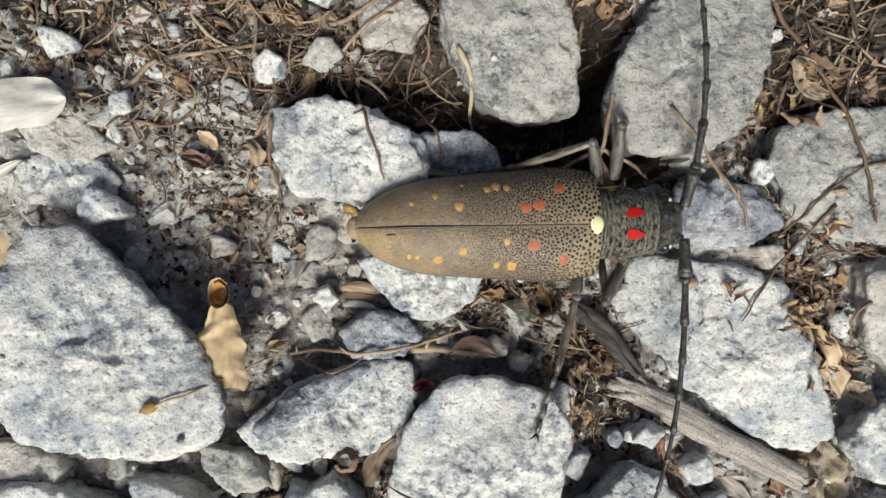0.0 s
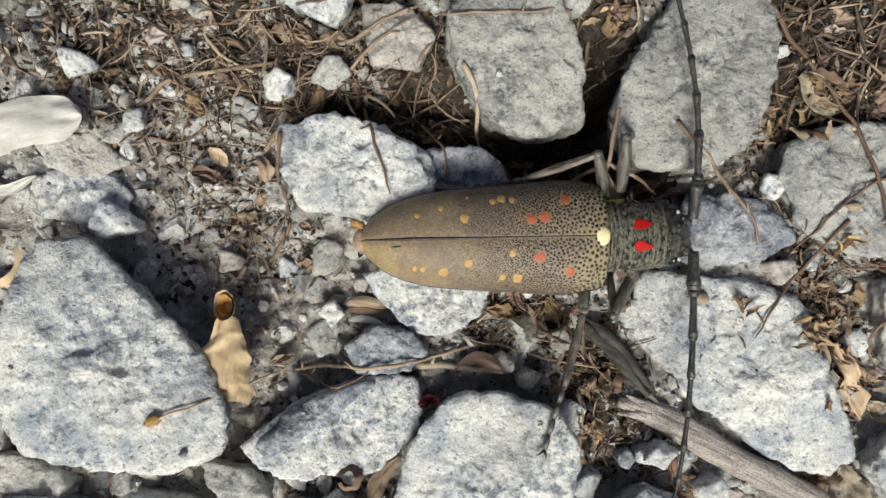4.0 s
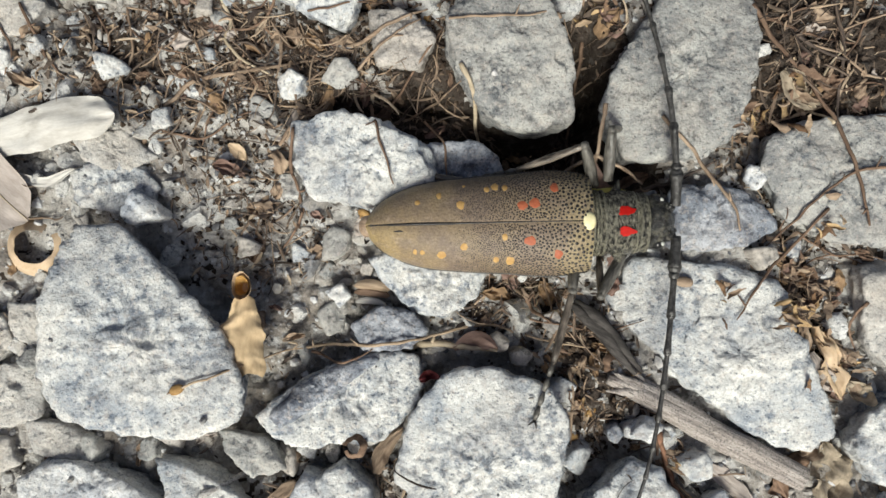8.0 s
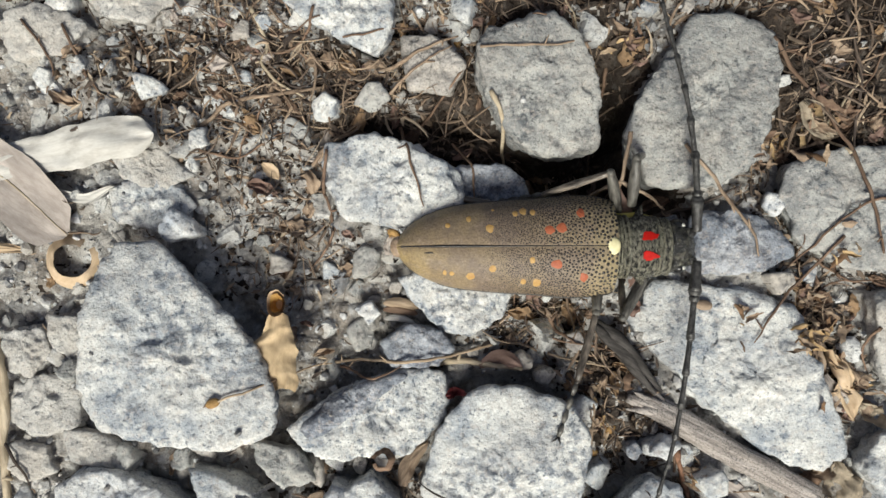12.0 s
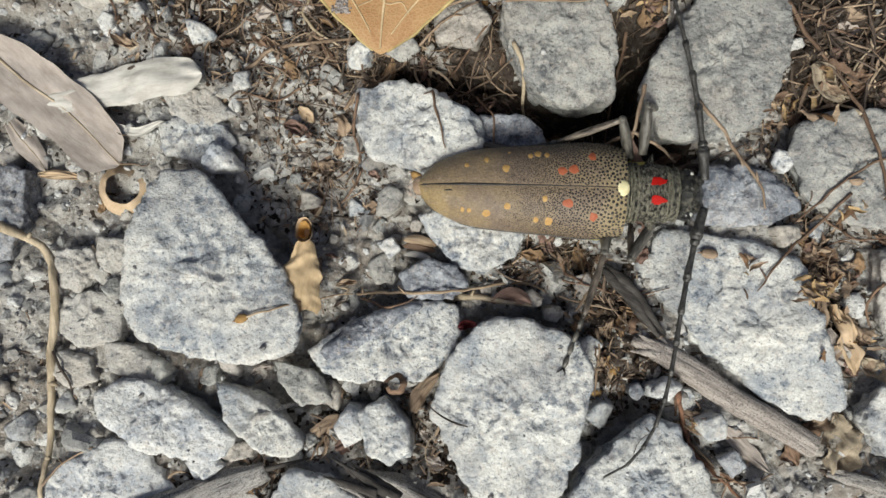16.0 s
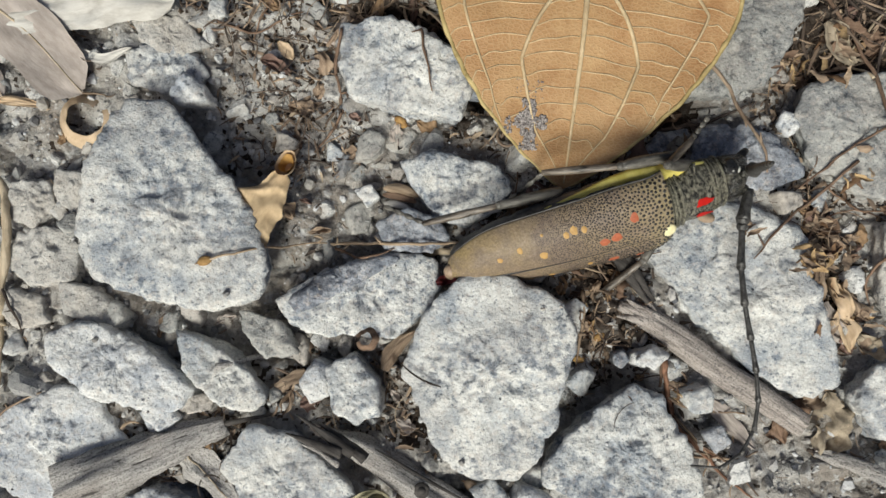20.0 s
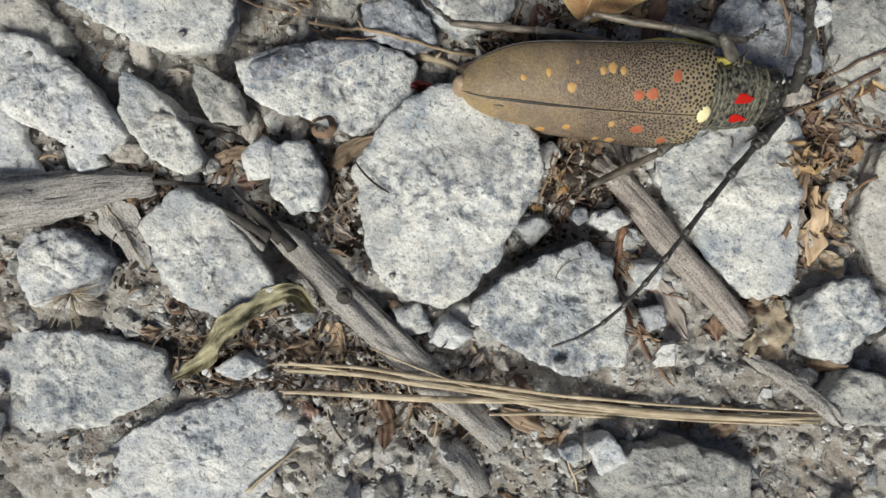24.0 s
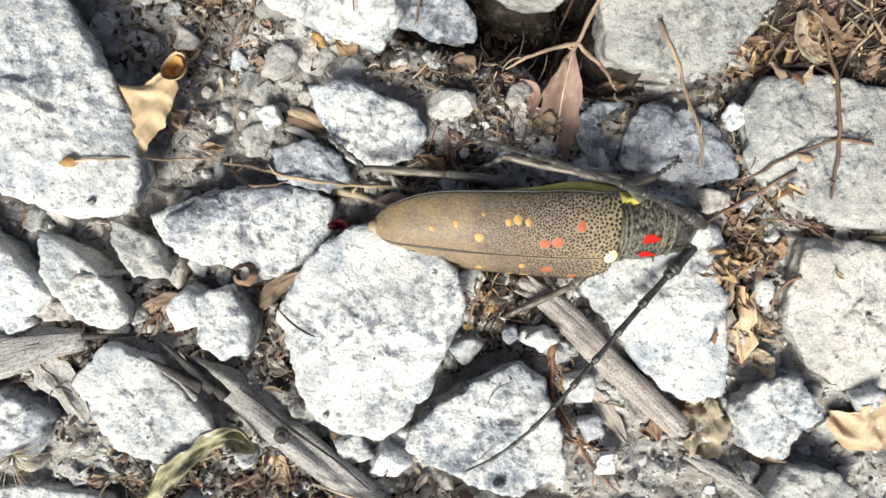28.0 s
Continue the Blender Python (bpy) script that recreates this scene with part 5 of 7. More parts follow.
def buff_leaf():
    """The crumpled buff leaf with a hollow, amber-coloured hood."""
    ob = tagged(new("hooded_leaf"), "crumpled buff dry leaf with an amber hood", "leaf")
    x, y = (-31.4, -4.4)
    ob.matrix_world = pose(x * MM, y * MM, 8.3 * MM, 0, 0, -92)
    bm = bmesh.new()
    k, n = 14, 44
    halves = [1.7, 2.2, 2.6, 3.4, 5.0, 3.9, 3.3, 3.0, 2.8, 1.8]
    mids = [0, 0, 0, 0.4, 1.2, 0.6, -0.2, -0.8, -1.2, -1.6]
    for under in (0.0, 0.18):
        rows = []
        for i in range(n + 1):
            f = i / n * (len(halves) - 1)
            q = min(int(f), len(halves) - 2)
            w, c = halves[q] + (halves[q + 1] - halves[q]) * (f - q), mids[q] + (mids[q + 1] - mids[q]) * (f - q)
            row = []
            for j in range(k + 1):
                v = 2 * j / k - 1
                p = (13.4 * i / n / 5.0 + 0.5 * v + 0.5 * noise.noise(Vector((i * 0.06, v * 0.6, 2)))) % 1.0
                fold = 0.85 * (p / 0.72 if p < 0.72 else (1 - p) / 0.28) + 0.35 * noise.fractal(Vector((i * 0.13, v * 1.6, 5)), 1, 2, 3)
                row.append(Vector((4.0 + 13.4 * i / n + 0.9 * v * v, -c + v * w * (1 + 0.06 * noise.noise(Vector((i * 0.3, v, 1)))), 2.9 + fold - 1.2 * v * v - under)) * MM)
            rows.append(row)
        skin(bm, rows, closed=False)
    part("blade", bm, BUFFLEAF, ob, "folded buff blade")
    for name, mat, grow, words in (("hood", HOOD, 0.0, "hollow amber hood"), ("hood_rim", CURLLEAF, 0.55, "pale papery rim of the hood")):
        bm = bmesh.new()
        rows = []
        for i in range(9):
            t = i / 8
            r = 0.55 + 0.8 * t ** 0.7 + grow
            ring = []
            for j in range(20):
                a = 2 * math.pi * j / 20
                q = r * (1 + 0.12 * t * noise.noise(Vector((math.cos(a) * 2, math.sin(a) * 2, 1.0))))
                ring.append(Vector((3.0 - 0.5 * t + 1.25 * q * math.cos(a), 0.85 * q * math.sin(a), 1.2 + 3.0 * t + (0.5 * t * math.cos(2 * a)) + grow * 0.5)) * MM)
            rows.append(ring)
        vs = skin(bm, rows, caps=False)
        bm.faces.new(vs[0][::-1])
        part(name, bm, mat, ob, words)
    return ob


hooded_leaf = buff_leaf()


# ---- seeds and husks ----
def seed(label, x, y, size, material, turn=0.0, lift=0.0, name="seed"):
    bm = bmesh.new()
    rows = []
    for k in range(1, 9):
        t = math.pi * k / 9
        rows.append([Vector((size * math.cos(t) * 1.3, size * 0.8 * math.sin(t) * math.cos(a) * (1 + 0.12 * math.sin(3 * a)), size * 0.62 * math.sin(t) * math.sin(a))) * MM for a in [2 * math.pi * j / 14 for j in range(14)]])
    skin(bm, rows)
    stalk = bmesh.new()
    tube(stalk, [Vector((size * 1.2, 0, 0)) * MM, Vector((size * 1.8, 0.1, 0.1)) * MM], [0.2 * size * MM, 0.08 * size * MM], 6)
    ob = thing(name, bm, material, pose(x * MM, y * MM, (surface(x, y) + size * 0.45 + lift) * MM, random.uniform(-15, 15), random.uniform(-15, 15), turn), label, "seed")
    part("stalk", stalk, BROWN, ob, "short brown stalk")
    return ob


seed("ochre seed head at the end of a dry stem", *(-41.9, -23.9), 1.05, SEED, 200, 0.0, "dry_seed")
for px_place, size, label in (((-11.6, 5.6), 1.0, "small orange-brown seed by the beetle"), ((-58.6, 33.6), 0.95, "ochre seed in the litter"), ((45.3, -8.3), 1.2, "oval ribbed brown husk"), ((25.6, -36.2), 0.9, "small orange seed in the grit"),
                              ((28.8, -31.6), 0.9, "small rusty seed on the soil"), ((-11.4, 5.0), 0.9, "small tan seed on the stone"), ((0.8, 42.4), 0.9, "tan seed pod in the stems"), ((21.4, -80.1), 1.1, "ochre oval seed on the soil"), ((7.7, -60.8), 1.2, "tan seed under the stone")):
    seed(label, *px_place, size, SEED if size < 1.1 else TAN, random.uniform(0, 360))


def flake(bm, c, size, rng, place=None):
    """A small curled flake, as one island."""
    turn = Euler((rng.uniform(-0.7, 0.7), rng.uniform(-0.7, 0.7), rng.uniform(0, 6.3))).to_matrix()
    l, w, b = size, size * rng.uniform(0.14, 0.36), rng.uniform(-1.2, 1.6)
    grid = []
    for i in range(5):
        u = i / 4 * 2 - 1
        half = w * (1 - 0.75 * u * u)
        grid.append([bm.verts.new((Vector(c) + turn @ Vector((u * l, v * half, b * (u * u * l * 0.5 + v * v * half * 0.8) + rng.uniform(-0.11, 0.11) * size))) * MM) for v in (-1, 0, 1)])
    for a, d in zip(grid, grid[1:]):
        for j in range(2):
            bm.faces.new((a[j], a[j + 1], d[j + 1], d[j]))


GOLD = plant("golden_husk", (0.30, 0.19, 0.09), (0.56, 0.40, 0.22), 0.65, (0.4, 1, 1), 1.2, 0.3)


def husk_clump(label, x, y, spread, count, size, seed_n):
    """A little heap of dry bracts that hangs together."""
    rng = random.Random(seed_n)
    ob = tagged(new("husk_clump"), label, "husks", "clumps of dry husks")
    ob.matrix_world = pose(x * MM, y * MM, 0)
    for n in range(count):
        bm = bmesh.new()
        a, r = rng.uniform(0, 6.3), abs(rng.gauss(0, spread))
        px, py = r * math.cos(a), r * math.sin(a)
        flake(bm, (px, py, surface(x + px, y + py) + rng.uniform(0.3, 1.8)), size * rng.uniform(0.6, 1.3), rng)
        bmesh.ops.subdivide_edges(bm, edges=bm.edges, cuts=1, use_grid_fill=True)
        for v in bm.verts:
            v.co += noise.noise_vector(v.co * 900) * size * 0.22 * MM
        part("bract", bm, (TAN, GOLD, HUSK, STEMC, BROWN, TAN, BROWN)[n % 7], ob)


for n, (place, spread, count, size) in enumerate((((59.2, 23.1), 2.6, 22, 1.6), ((63.5, -15.5), 2.6, 16, 2.0), ((67.6, -13.0), 3.0, 18, 2.2), ((62.4, 20.4), 3.0, 14, 2.0), ((51.4, -9.3), 2.2, 9, 1.5), ((70.4, -19.6), 2.6, 8, 2.0), ((70.0, -26.7), 2.2, 7, 1.9), ((75.0, -24.0), 2.4, 6, 2.0), ((66.0, -6.5), 2.6, 14, 2.0), ((71.5, 1.0), 2.4, 9, 1.8), ((26.3, -31.0), 2.2, 12, 1.4), ((43.4, -40.3), 2.2, 10, 1.4), ((25.5, -24.0), 2.4, 12, 1.6), ((66.5, 27.0), 3.2, 16, 2.6), ((32.0, 44.4), 3.2, 16, 1.8))):
    husk_clump("heap of dry brown bracts and husks", *place, spread, count, size, n + 50)


def seed_tuft():
    """A tuft of silky yellow hairs."""
    x, y = (-45.2, -75.9)
    rng = random.Random(77)
    bm = bmesh.new()
    for _ in range(46):
        a, l = rng.uniform(-2.6, 0.9), rng.uniform(2.5, 7)
        tip = Vector((l * math.cos(a), l * math.sin(a), rng.uniform(0.2, 1.8)))
        tube(bm, [Vector((0, 0, 0.4)) * MM, tip * 0.55 * MM + Vector((0, 0, 0.7)) * MM, tip * MM], [0.09 * MM, 0.05 * MM], 4)
    thing("seed_tuft", bm, STRAW, pose(x * MM, y * MM, (surface(x, y) + 0.5) * MM), "tuft of fine yellow seed hairs", "tuft")


seed_tuft()


# ---- small pebbles in the gaps ----
LX, LY = (-32.1, -11.8)


STICK_LINES = [((-20.6, -53.8), (33.8, -78.2)), ((-7.3, -79.3), (45.4, -66.0)), ((45.4, -66.0), (90.0, -53.6)), ((33.3, -23.2), (65.9, -43.8)), ((26.9, -11.1), (50.9, -31.6)), ((-105.1, 31.4), (-72.7, 5.9)), ((-90.9, 19.9), (-56.1, 24.8)), ((-25.5, -85.8), (-10.5, -63.9))]


def near_leaf(x, y):
    """Whether a place lies under the hooded leaf or beside a stick."""
    for (ax, ay), (bx, by) in STICK_LINES:
        f = min(max(((x - ax) * (bx - ax) + (y - ay) * (by - ay)) / ((bx - ax) ** 2 + (by - ay) ** 2), 0), 1)
        if math.hypot(x - ax - f * (bx - ax), y - ay - f * (by - ay)) < 5.0:
            return True
    return abs(x - LX) < 6 and abs(y - LY) < 10


def loose_gravel():
    """Angular chips of one to three millimetres, past counting."""
    rng = random.Random(91)
    ico = bmesh.new()
    bmesh.ops.create_icosphere(ico, subdivisions=3, radius=1)
    iv, fv = np.array([tuple(v.co) for v in ico.verts]), np.array([[v.index for v in f.verts] for f in ico.faces])
    ico.free()
    shapes = []
    for _ in range(24):
        nrm = np.array([Vector((rng.gauss(0, 1), rng.gauss(0, 1), rng.gauss(0, 1))).normalized() for _ in range(11)])
        cut = np.array([rng.uniform(0.55, 1.0) for _ in range(11)])
        d = np.maximum(iv @ nrm.T, 1e-4) / cut
        r = (d ** 30).sum(1) ** (-1 / 30)
        r = np.minimum(r, 1.25) * (1 + np.array([0.10 * noise.fractal(Vector(v) * 2.2 + Vector((rng.random(), 0, 0)), 0.8, 2.2, 3) for v in iv]))
        shapes.append(iv * r[:, None])
    verts, faces, count = [], [], 0
    while count < 1050:
        x, y = rng.uniform(-110, 124), rng.uniform(-108, 76)
        if on_stone(x, y) or near_leaf(x, y) or humus_shade_share(x, y) > 0.2 + 0.4 * rng.random() or rng.random() < litter_share(x, y) * 0.75:
            continue
        r = min(1.2 * math.exp(rng.gauss(0, 0.55)), 4.2)
        e = np.array(Euler((rng.uniform(0, 6), rng.uniform(0, 6), rng.uniform(0, 6))).to_matrix())
        v = shapes[count % 24] * np.array([rng.uniform(0.8, 1.4), rng.uniform(0.8, 1.1), rng.uniform(0.6, 0.9)]) * r
        verts.append((v @ e.T + np.array([x, y, surface(x, y) - 0.3 * r])) * MM)
        faces.append(fv + len(iv) * count)
        count += 1
    me = bpy.data.meshes.new("gravel")
    me.from_pydata(np.concatenate(verts).tolist(), [], np.concatenate(faces).tolist())
    me.materials.append(GRAVEL)
    tagged(new("gravel", me), "loose angular granite chips between the stones", "gravel", kind="stuff")


def small_pebbles():
    rng = random.Random(21)
    protos = []
    for n in range(10):
        s = 1.0
        corners = [(s * 2.4 * math.cos(a) * rng.uniform(0.5, 1.3), s * 1.9 * math.sin(a) * rng.uniform(0.5, 1.3)) for a in [i * 0.9 for i in range(7)]]
        bm, _, _ = crushed(corners, 3.0, 200 + n)
        tone = (GRANITE, DULL, DULL, GREY, GRANITE)[n % 5]
        words = ("pale granite chip half sunk in soil", "small dusty chip of stone in soil", "dull grey-brown chip of stone", "speckled granite chip among litter", "grey chip of speckled stone")[n % 5]
        protos.append(thing("stone_chip", bm, tone, pose(0, 0, 0), words, "stone chip", "stone chips in the soil"))
    used, made = [], 0
    for _ in range(6000):
        x, y = rng.uniform(-108, 122), rng.uniform(-106, 74)
        r = rng.choice((0.5, 0.65, 0.8, 1.0, 1.4))
        if on_stone(x, y) or near_leaf(x, y) or humus_shade_share(x, y) > 0.3 or any((x - a) ** 2 + (y - b) ** 2 < (2.1 * (r + q)) ** 2 for a, b, q in used):
            continue
        used.append((x, y, r))
        m = pose(x * MM, y * MM, (surface(x, y) - 1.0 * r) * MM, rng.uniform(-25, 25), rng.uniform(-25, 25), rng.uniform(0, 360)) @ Matrix.Scale(r, 4)
        if made < len(protos):
            protos[made].matrix_world = m
        else:
            copy_thing(protos[made % len(protos)], pose(0, 0, 0)).matrix_world = m
        made += 1
        if made >= 298:
            break


small_pebbles()


# ---- loose grit and plant litter, past counting ----
def loose_grit():
    rng = random.Random(31)
    verts, faces = [], []
    ico = bmesh.new()
    bmesh.ops.create_icosphere(ico, subdivisions=1, radius=1)
    iv, fv = [v.co.copy() for v in ico.verts], [[v.index for v in f.verts] for f in ico.faces]
    ico.free()
    count = 0
    while count < 12500:
        x, y = rng.uniform(-110, 124), rng.uniform(-108, 76)
        if on_stone(x, y) and rng.random() > 0.02:
            continue
        if rng.random() < litter_share(x, y) * 0.6 or humus_shade_share(x, y) > 0.3:
            continue
        r = min(0.27 * math.exp(rng.gauss(0, 0.6)), 1.5)
        e = Euler((rng.uniform(0, 6), rng.uniform(0, 6), rng.uniform(0, 6))).to_matrix()
        sc = Vector((rng.uniform(0.7, 1.4), rng.uniform(0.7, 1.2), rng.uniform(0.55, 1.0)))
        c = Vector((x, y, surface(x, y) + r * 0.25))
        n0 = len(verts)
        for v in iv:
            w = Vector((v.x * sc.x, v.y * sc.y, v.z * sc.z)) * r * rng.uniform(0.8, 1.15)
            verts.append((c + e @ w) * MM)
        faces += [[n0 + k for k in f] for f in fv]
        count += 1
    me = bpy.data.meshes.new("grit")
    me.from_pydata(verts, [], faces)
    me.materials.append(GRIT)
    tagged(new("grit", me), "loose grey and white grit on the soil", "grit", kind="stuff")


def loose_litter():
    rng = random.Random(41)
    bm_verts, bm_faces = [], []

    def strip(points, half):
        n0 = len(bm_verts)
        for i, (p, h) in enumerate(zip(points, half)):
            d = points[min(i + 1, len(points) - 1)] - points[max(i - 1, 0)]
            s = Vector((-d.y, d.x, 0.3 * d.length * rng.uniform(-1, 1))).normalized() * h
            up = Vector((0, 0, h * 0.7))
            bm_verts.extend([(p - s) * MM, (p + up) * MM, (p + s) * MM, (p - up) * MM])
        for i in range(len(points) - 1):
            a, b = n0 + 4 * i, n0 + 4 * i + 4
            for j in range(4):
                bm_faces.append([a + j, a + (j + 1) % 4, b + (j + 1) % 4, b + j])

    count = 0
    while count < 4000:
        x, y = rng.uniform(-110, 124), rng.uniform(-108, 76)
        share = litter_share(x, y)
        if humus_shade_share(x, y) > 0.75 and rng.random() < 0.7:
            continue
        if rng.random() > share or (on_stone(x, y) and rng.random() > 0.003):
            continue
        a, l = rng.uniform(0, 6.3), rng.uniform(1.5, 8.5) if share > 0.3 else rng.uniform(0.8, 3)
        bend, r = rng.gauss(0, 0.55), 0.06 + 0.24 * rng.random() ** 2.5
        pts, p = [], Vector((x, y, 0))
        z0, tilt = surface(x, y) + rng.uniform(0.15, 1.6), rng.uniform(-0.18, 0.18)
        for i in range(6):
            pts.append(Vector((p.x, p.y, max(z0 + tilt * l * i / 5, surface(p.x, p.y) + 0.1))))
            p = p + Vector((math.cos(a), math.sin(a), 0)) * (l / 5)
            a += bend * 0.35
        if not on_stone(x, y) and (on_stone(pts[3].x, pts[3].y) or on_stone(pts[5].x, pts[5].y)):
            continue
        strip(pts, [r * 0.5, r, r, r * 0.9, r * 0.8, r * 0.3])
        count += 1
    me = bpy.data.meshes.new("litter_fibres")
    me.from_pydata(bm_verts, [], bm_faces)
    me.materials.append(LITTER)
    tagged(new("plant_litter", me), "matted brown shreds of dead stems", "litter", kind="stuff")
    bm = bmesh.new()
    count = 0
    while count < 4600:
        x, y = rng.uniform(-110, 124), rng.uniform(-108, 76)
        share = litter_share(x, y)
        if rng.random() > (share if share > 0.15 else share * 0.15) or (on_stone(x, y) and rng.random() > 0.002):
            continue
        flake(bm, (x, y, surface(x, y) + rng.uniform(0.1, 1.0)), min(0.75 * math.exp(rng.gauss(0, 0.45)), 2.2), rng)
        count += 1
    ob = new("leaf_litter", mesh_of("leaf_litter", bm, LITTER))
    tagged(ob, "brown flakes of dead leaf in the soil", "litter", kind="stuff")


def leaf_mould():
    """Dark crumbs of rotted leaf under the litter."""
    rng = random.Random(61)
    verts, faces, count = [], [], 0
    while count < 6500:
        x, y = rng.uniform(-110, 124), rng.uniform(-108, 76)
        if on_stone(x, y) or litter_share(x, y) < 0.2 or rng.random() > litter_share(x, y) ** 1.3:
            continue
        r = rng.uniform(0.25, 0.8)
        c = Vector((x, y, surface(x, y) + r * 0.1))
        e = Euler((rng.uniform(0, 6), rng.uniform(0, 6), rng.uniform(0, 6))).to_matrix()
        n0 = len(verts)
        for v in ((1, 0, 0), (-1, 0, 0), (0, 1, 0), (0, -1, 0), (0, 0, 1), (0, 0, -1)):
            verts.append((c + e @ (Vector(v) * r * rng.uniform(0.5, 1.3))) * MM)
        faces += [[n0 + a, n0 + b, n0 + d] for a, b, d in ((0, 2, 4), (2, 1, 4), (1, 3, 4), (3, 0, 4), (2, 0, 5), (1, 2, 5), (3, 1, 5), (0, 3, 5))]
        count += 1
    me = bpy.data.meshes.new("leaf_mould")
    me.from_pydata(verts, [], faces)
    me.materials.append(MOULD)
    tagged(new("leaf_mould", me), "dark brown crumbs of rotted leaf", "leaf mould", kind="stuff")


loose_gravel()
leaf_mould()
loose_grit()
loose_litter()

# ---- the beetle: its own space has x ahead, y to its left, z up, in mm from below the scutellum ----
def beetle_mats():
    global CHEEK, BUFF, RUSSET, HEADM, SHANK, RIDGE, ELYTRA, BLACK, LEGM, YELLOWSIDE, GREYBODY, THORAX, REDM, CREAM, EYEM, ORANGE, AMBER
    m = Mat("elytra_shell", 0.46)
    m.vec = m.tc.outputs["Object"]
    m.b.inputs["Specular IOR Level"].default_value = 0.22
    sep = m.n.new("ShaderNodeSeparateXYZ")
    m.l.new(m.vec, sep.inputs[0])
    along = m.math("MULTIPLY", sep.outputs[0], -1000 / 37.0, True)
    blot = m.noise(5, 4, 0.6)
    c = m.ramp(along, [(0.0, (0.37, 0.30, 0.175)), (0.12, (0.29, 0.225, 0.14)), (0.32, (0.235, 0.178, 0.12)), (0.6, (0.255, 0.193, 0.126)), (0.82, (0.295, 0.22, 0.125)), (1.0, (0.36, 0.268, 0.13))])
    c = m.mix(m.ramp(blot, [(0.42, 0.0), (0.62, 0.65)]), c, (0.17, 0.13, 0.11))
    c = m.mix(m.ramp(m.noise(1.3, 4, 0.7), [(0.53, 0.0), (0.68, 0.45)]), c, (0.36, 0.285, 0.215))
    spot = m.cells(0.42)
    size = m.ramp(along, [(0.05, 0.12), (0.28, 0.34), (0.48, 0.24), (0.66, 0.06)])
    fine = m.math("LESS_THAN", m.math("ADD", spot, m.math("MULTIPLY", m.math("SUBTRACT", m.noise(2.4, 3), 0.5), 0.45)), size)
    c = m.mix(m.math("MULTIPLY", fine, 0.85), c, (0.03, 0.022, 0.02))
    streak = m.noise(0.5, 4, 0.7, m.stretch(0.3, 1, 1))
    c = m.mix(m.ramp(streak, [(0.30, 0.6), (0.40, 0.0)]), c, (0.10, 0.075, 0.055))
    c = m.mix(0.5, c, m.ramp(m.noise(0.4, 3, 0.7), [(0.3, 0.35), (0.66, 1.12)]), "MULTIPLY")
    m.color(c).bump(m.math("ADD", spot, m.math("MULTIPLY", m.noise(0.5, 3), 0.6)), 0.12, 0.5)
    ELYTRA = m.m

    def plainish(name, a, b, rough, mm=1.2, bump=0.1, spec=0.4, grain=(1, 1, 1), span=(0.35, 0.65)):
        q = Mat(name, rough)
        q.vec = q.stretch(*grain)
        q.b.inputs["Specular IOR Level"].default_value = spec
        s = q.noise(mm, 5, 0.65)
        q.color(q.mix(q.ramp(s, [(span[0], 0.0), (span[1], 1.0)]), a, b)).bump(q.noise(mm * 0.5, 4), bump, 0.8)
        return q.m

    BLACK = plainish("black_granule", (0.012, 0.011, 0.011), (0.03, 0.026, 0.024), 0.3)
    LEGM = plainish("grey_black_leg", (0.010, 0.009, 0.008), (0.075, 0.072, 0.068), 0.3, 0.8, 0.2, 0.6)
    SHANK = plainish("grey_down_leg", (0.02, 0.018, 0.016), (0.17, 0.16, 0.14), 0.34, 1.2, 0.3, 0.45, (0.3, 1.0, 1.0))
    BUFF = plainish("buff_tip", (0.22, 0.15, 0.10), (0.42, 0.31, 0.22), 0.5, 1.0)
    RUSSET = plainish("russet_shin", (0.014, 0.011, 0.009), (0.22, 0.185, 0.15), 0.34, 1.2, 0.3, 0.45, (0.3, 1.0, 1.0))
    RIDGE = plainish("olive_ridge", (0.02, 0.02, 0.015), (0.24, 0.225, 0.165), 0.35, 0.6, 0.3)
    GREYBODY = plainish("grey_underside", (0.03, 0.029, 0.028), (0.11, 0.105, 0.10), 0.5, 1.5)
    THORAX = plainish("dark_olive_thorax", (0.008, 0.008, 0.007), (0.25, 0.235, 0.18), 0.24, 0.8, 0.9, 0.7, (1.6, 0.7, 1.0), (0.42, 0.64))
    HEADM = plainish("dark_head", (0.006, 0.006, 0.005), (0.075, 0.07, 0.052), 0.16, 1.5, 0.9, 0.7, (1.0, 1.0, 1.0), (0.48, 0.64))
    YELLOWSIDE = plainish("yellow_side", (0.60, 0.50, 0.10), (0.74, 0.65, 0.20), 0.7, 1.5)
    REDM = plainish("vermilion_patch", (0.33, 0.006, 0.004), (0.48, 0.012, 0.008), 0.6, 1.0, 0.04, 0.15)
    CREAM = plainish("cream_scutellum", (0.70, 0.62, 0.33), (0.82, 0.76, 0.48), 0.5, 1.0, 0.04)
    CHEEK = plainish("whitish_cheek", (0.48, 0.48, 0.43), (0.68, 0.67, 0.61), 0.6, 0.8, 0.05)
    EYEM = plainish("black_eye", (0.008, 0.008, 0.009), (0.02, 0.02, 0.02), 0.12, 1.0, 0.02)
    ORANGE = plainish("orange_spot", (0.33, 0.082, 0.036), (0.43, 0.125, 0.058), 0.6, 0.8, 0.05)
    AMBER = plainish("amber_spot", (0.40, 0.225, 0.07), (0.52, 0.33, 0.12), 0.6, 0.8, 0.05)


beetle_mats()
DOME = 6.3


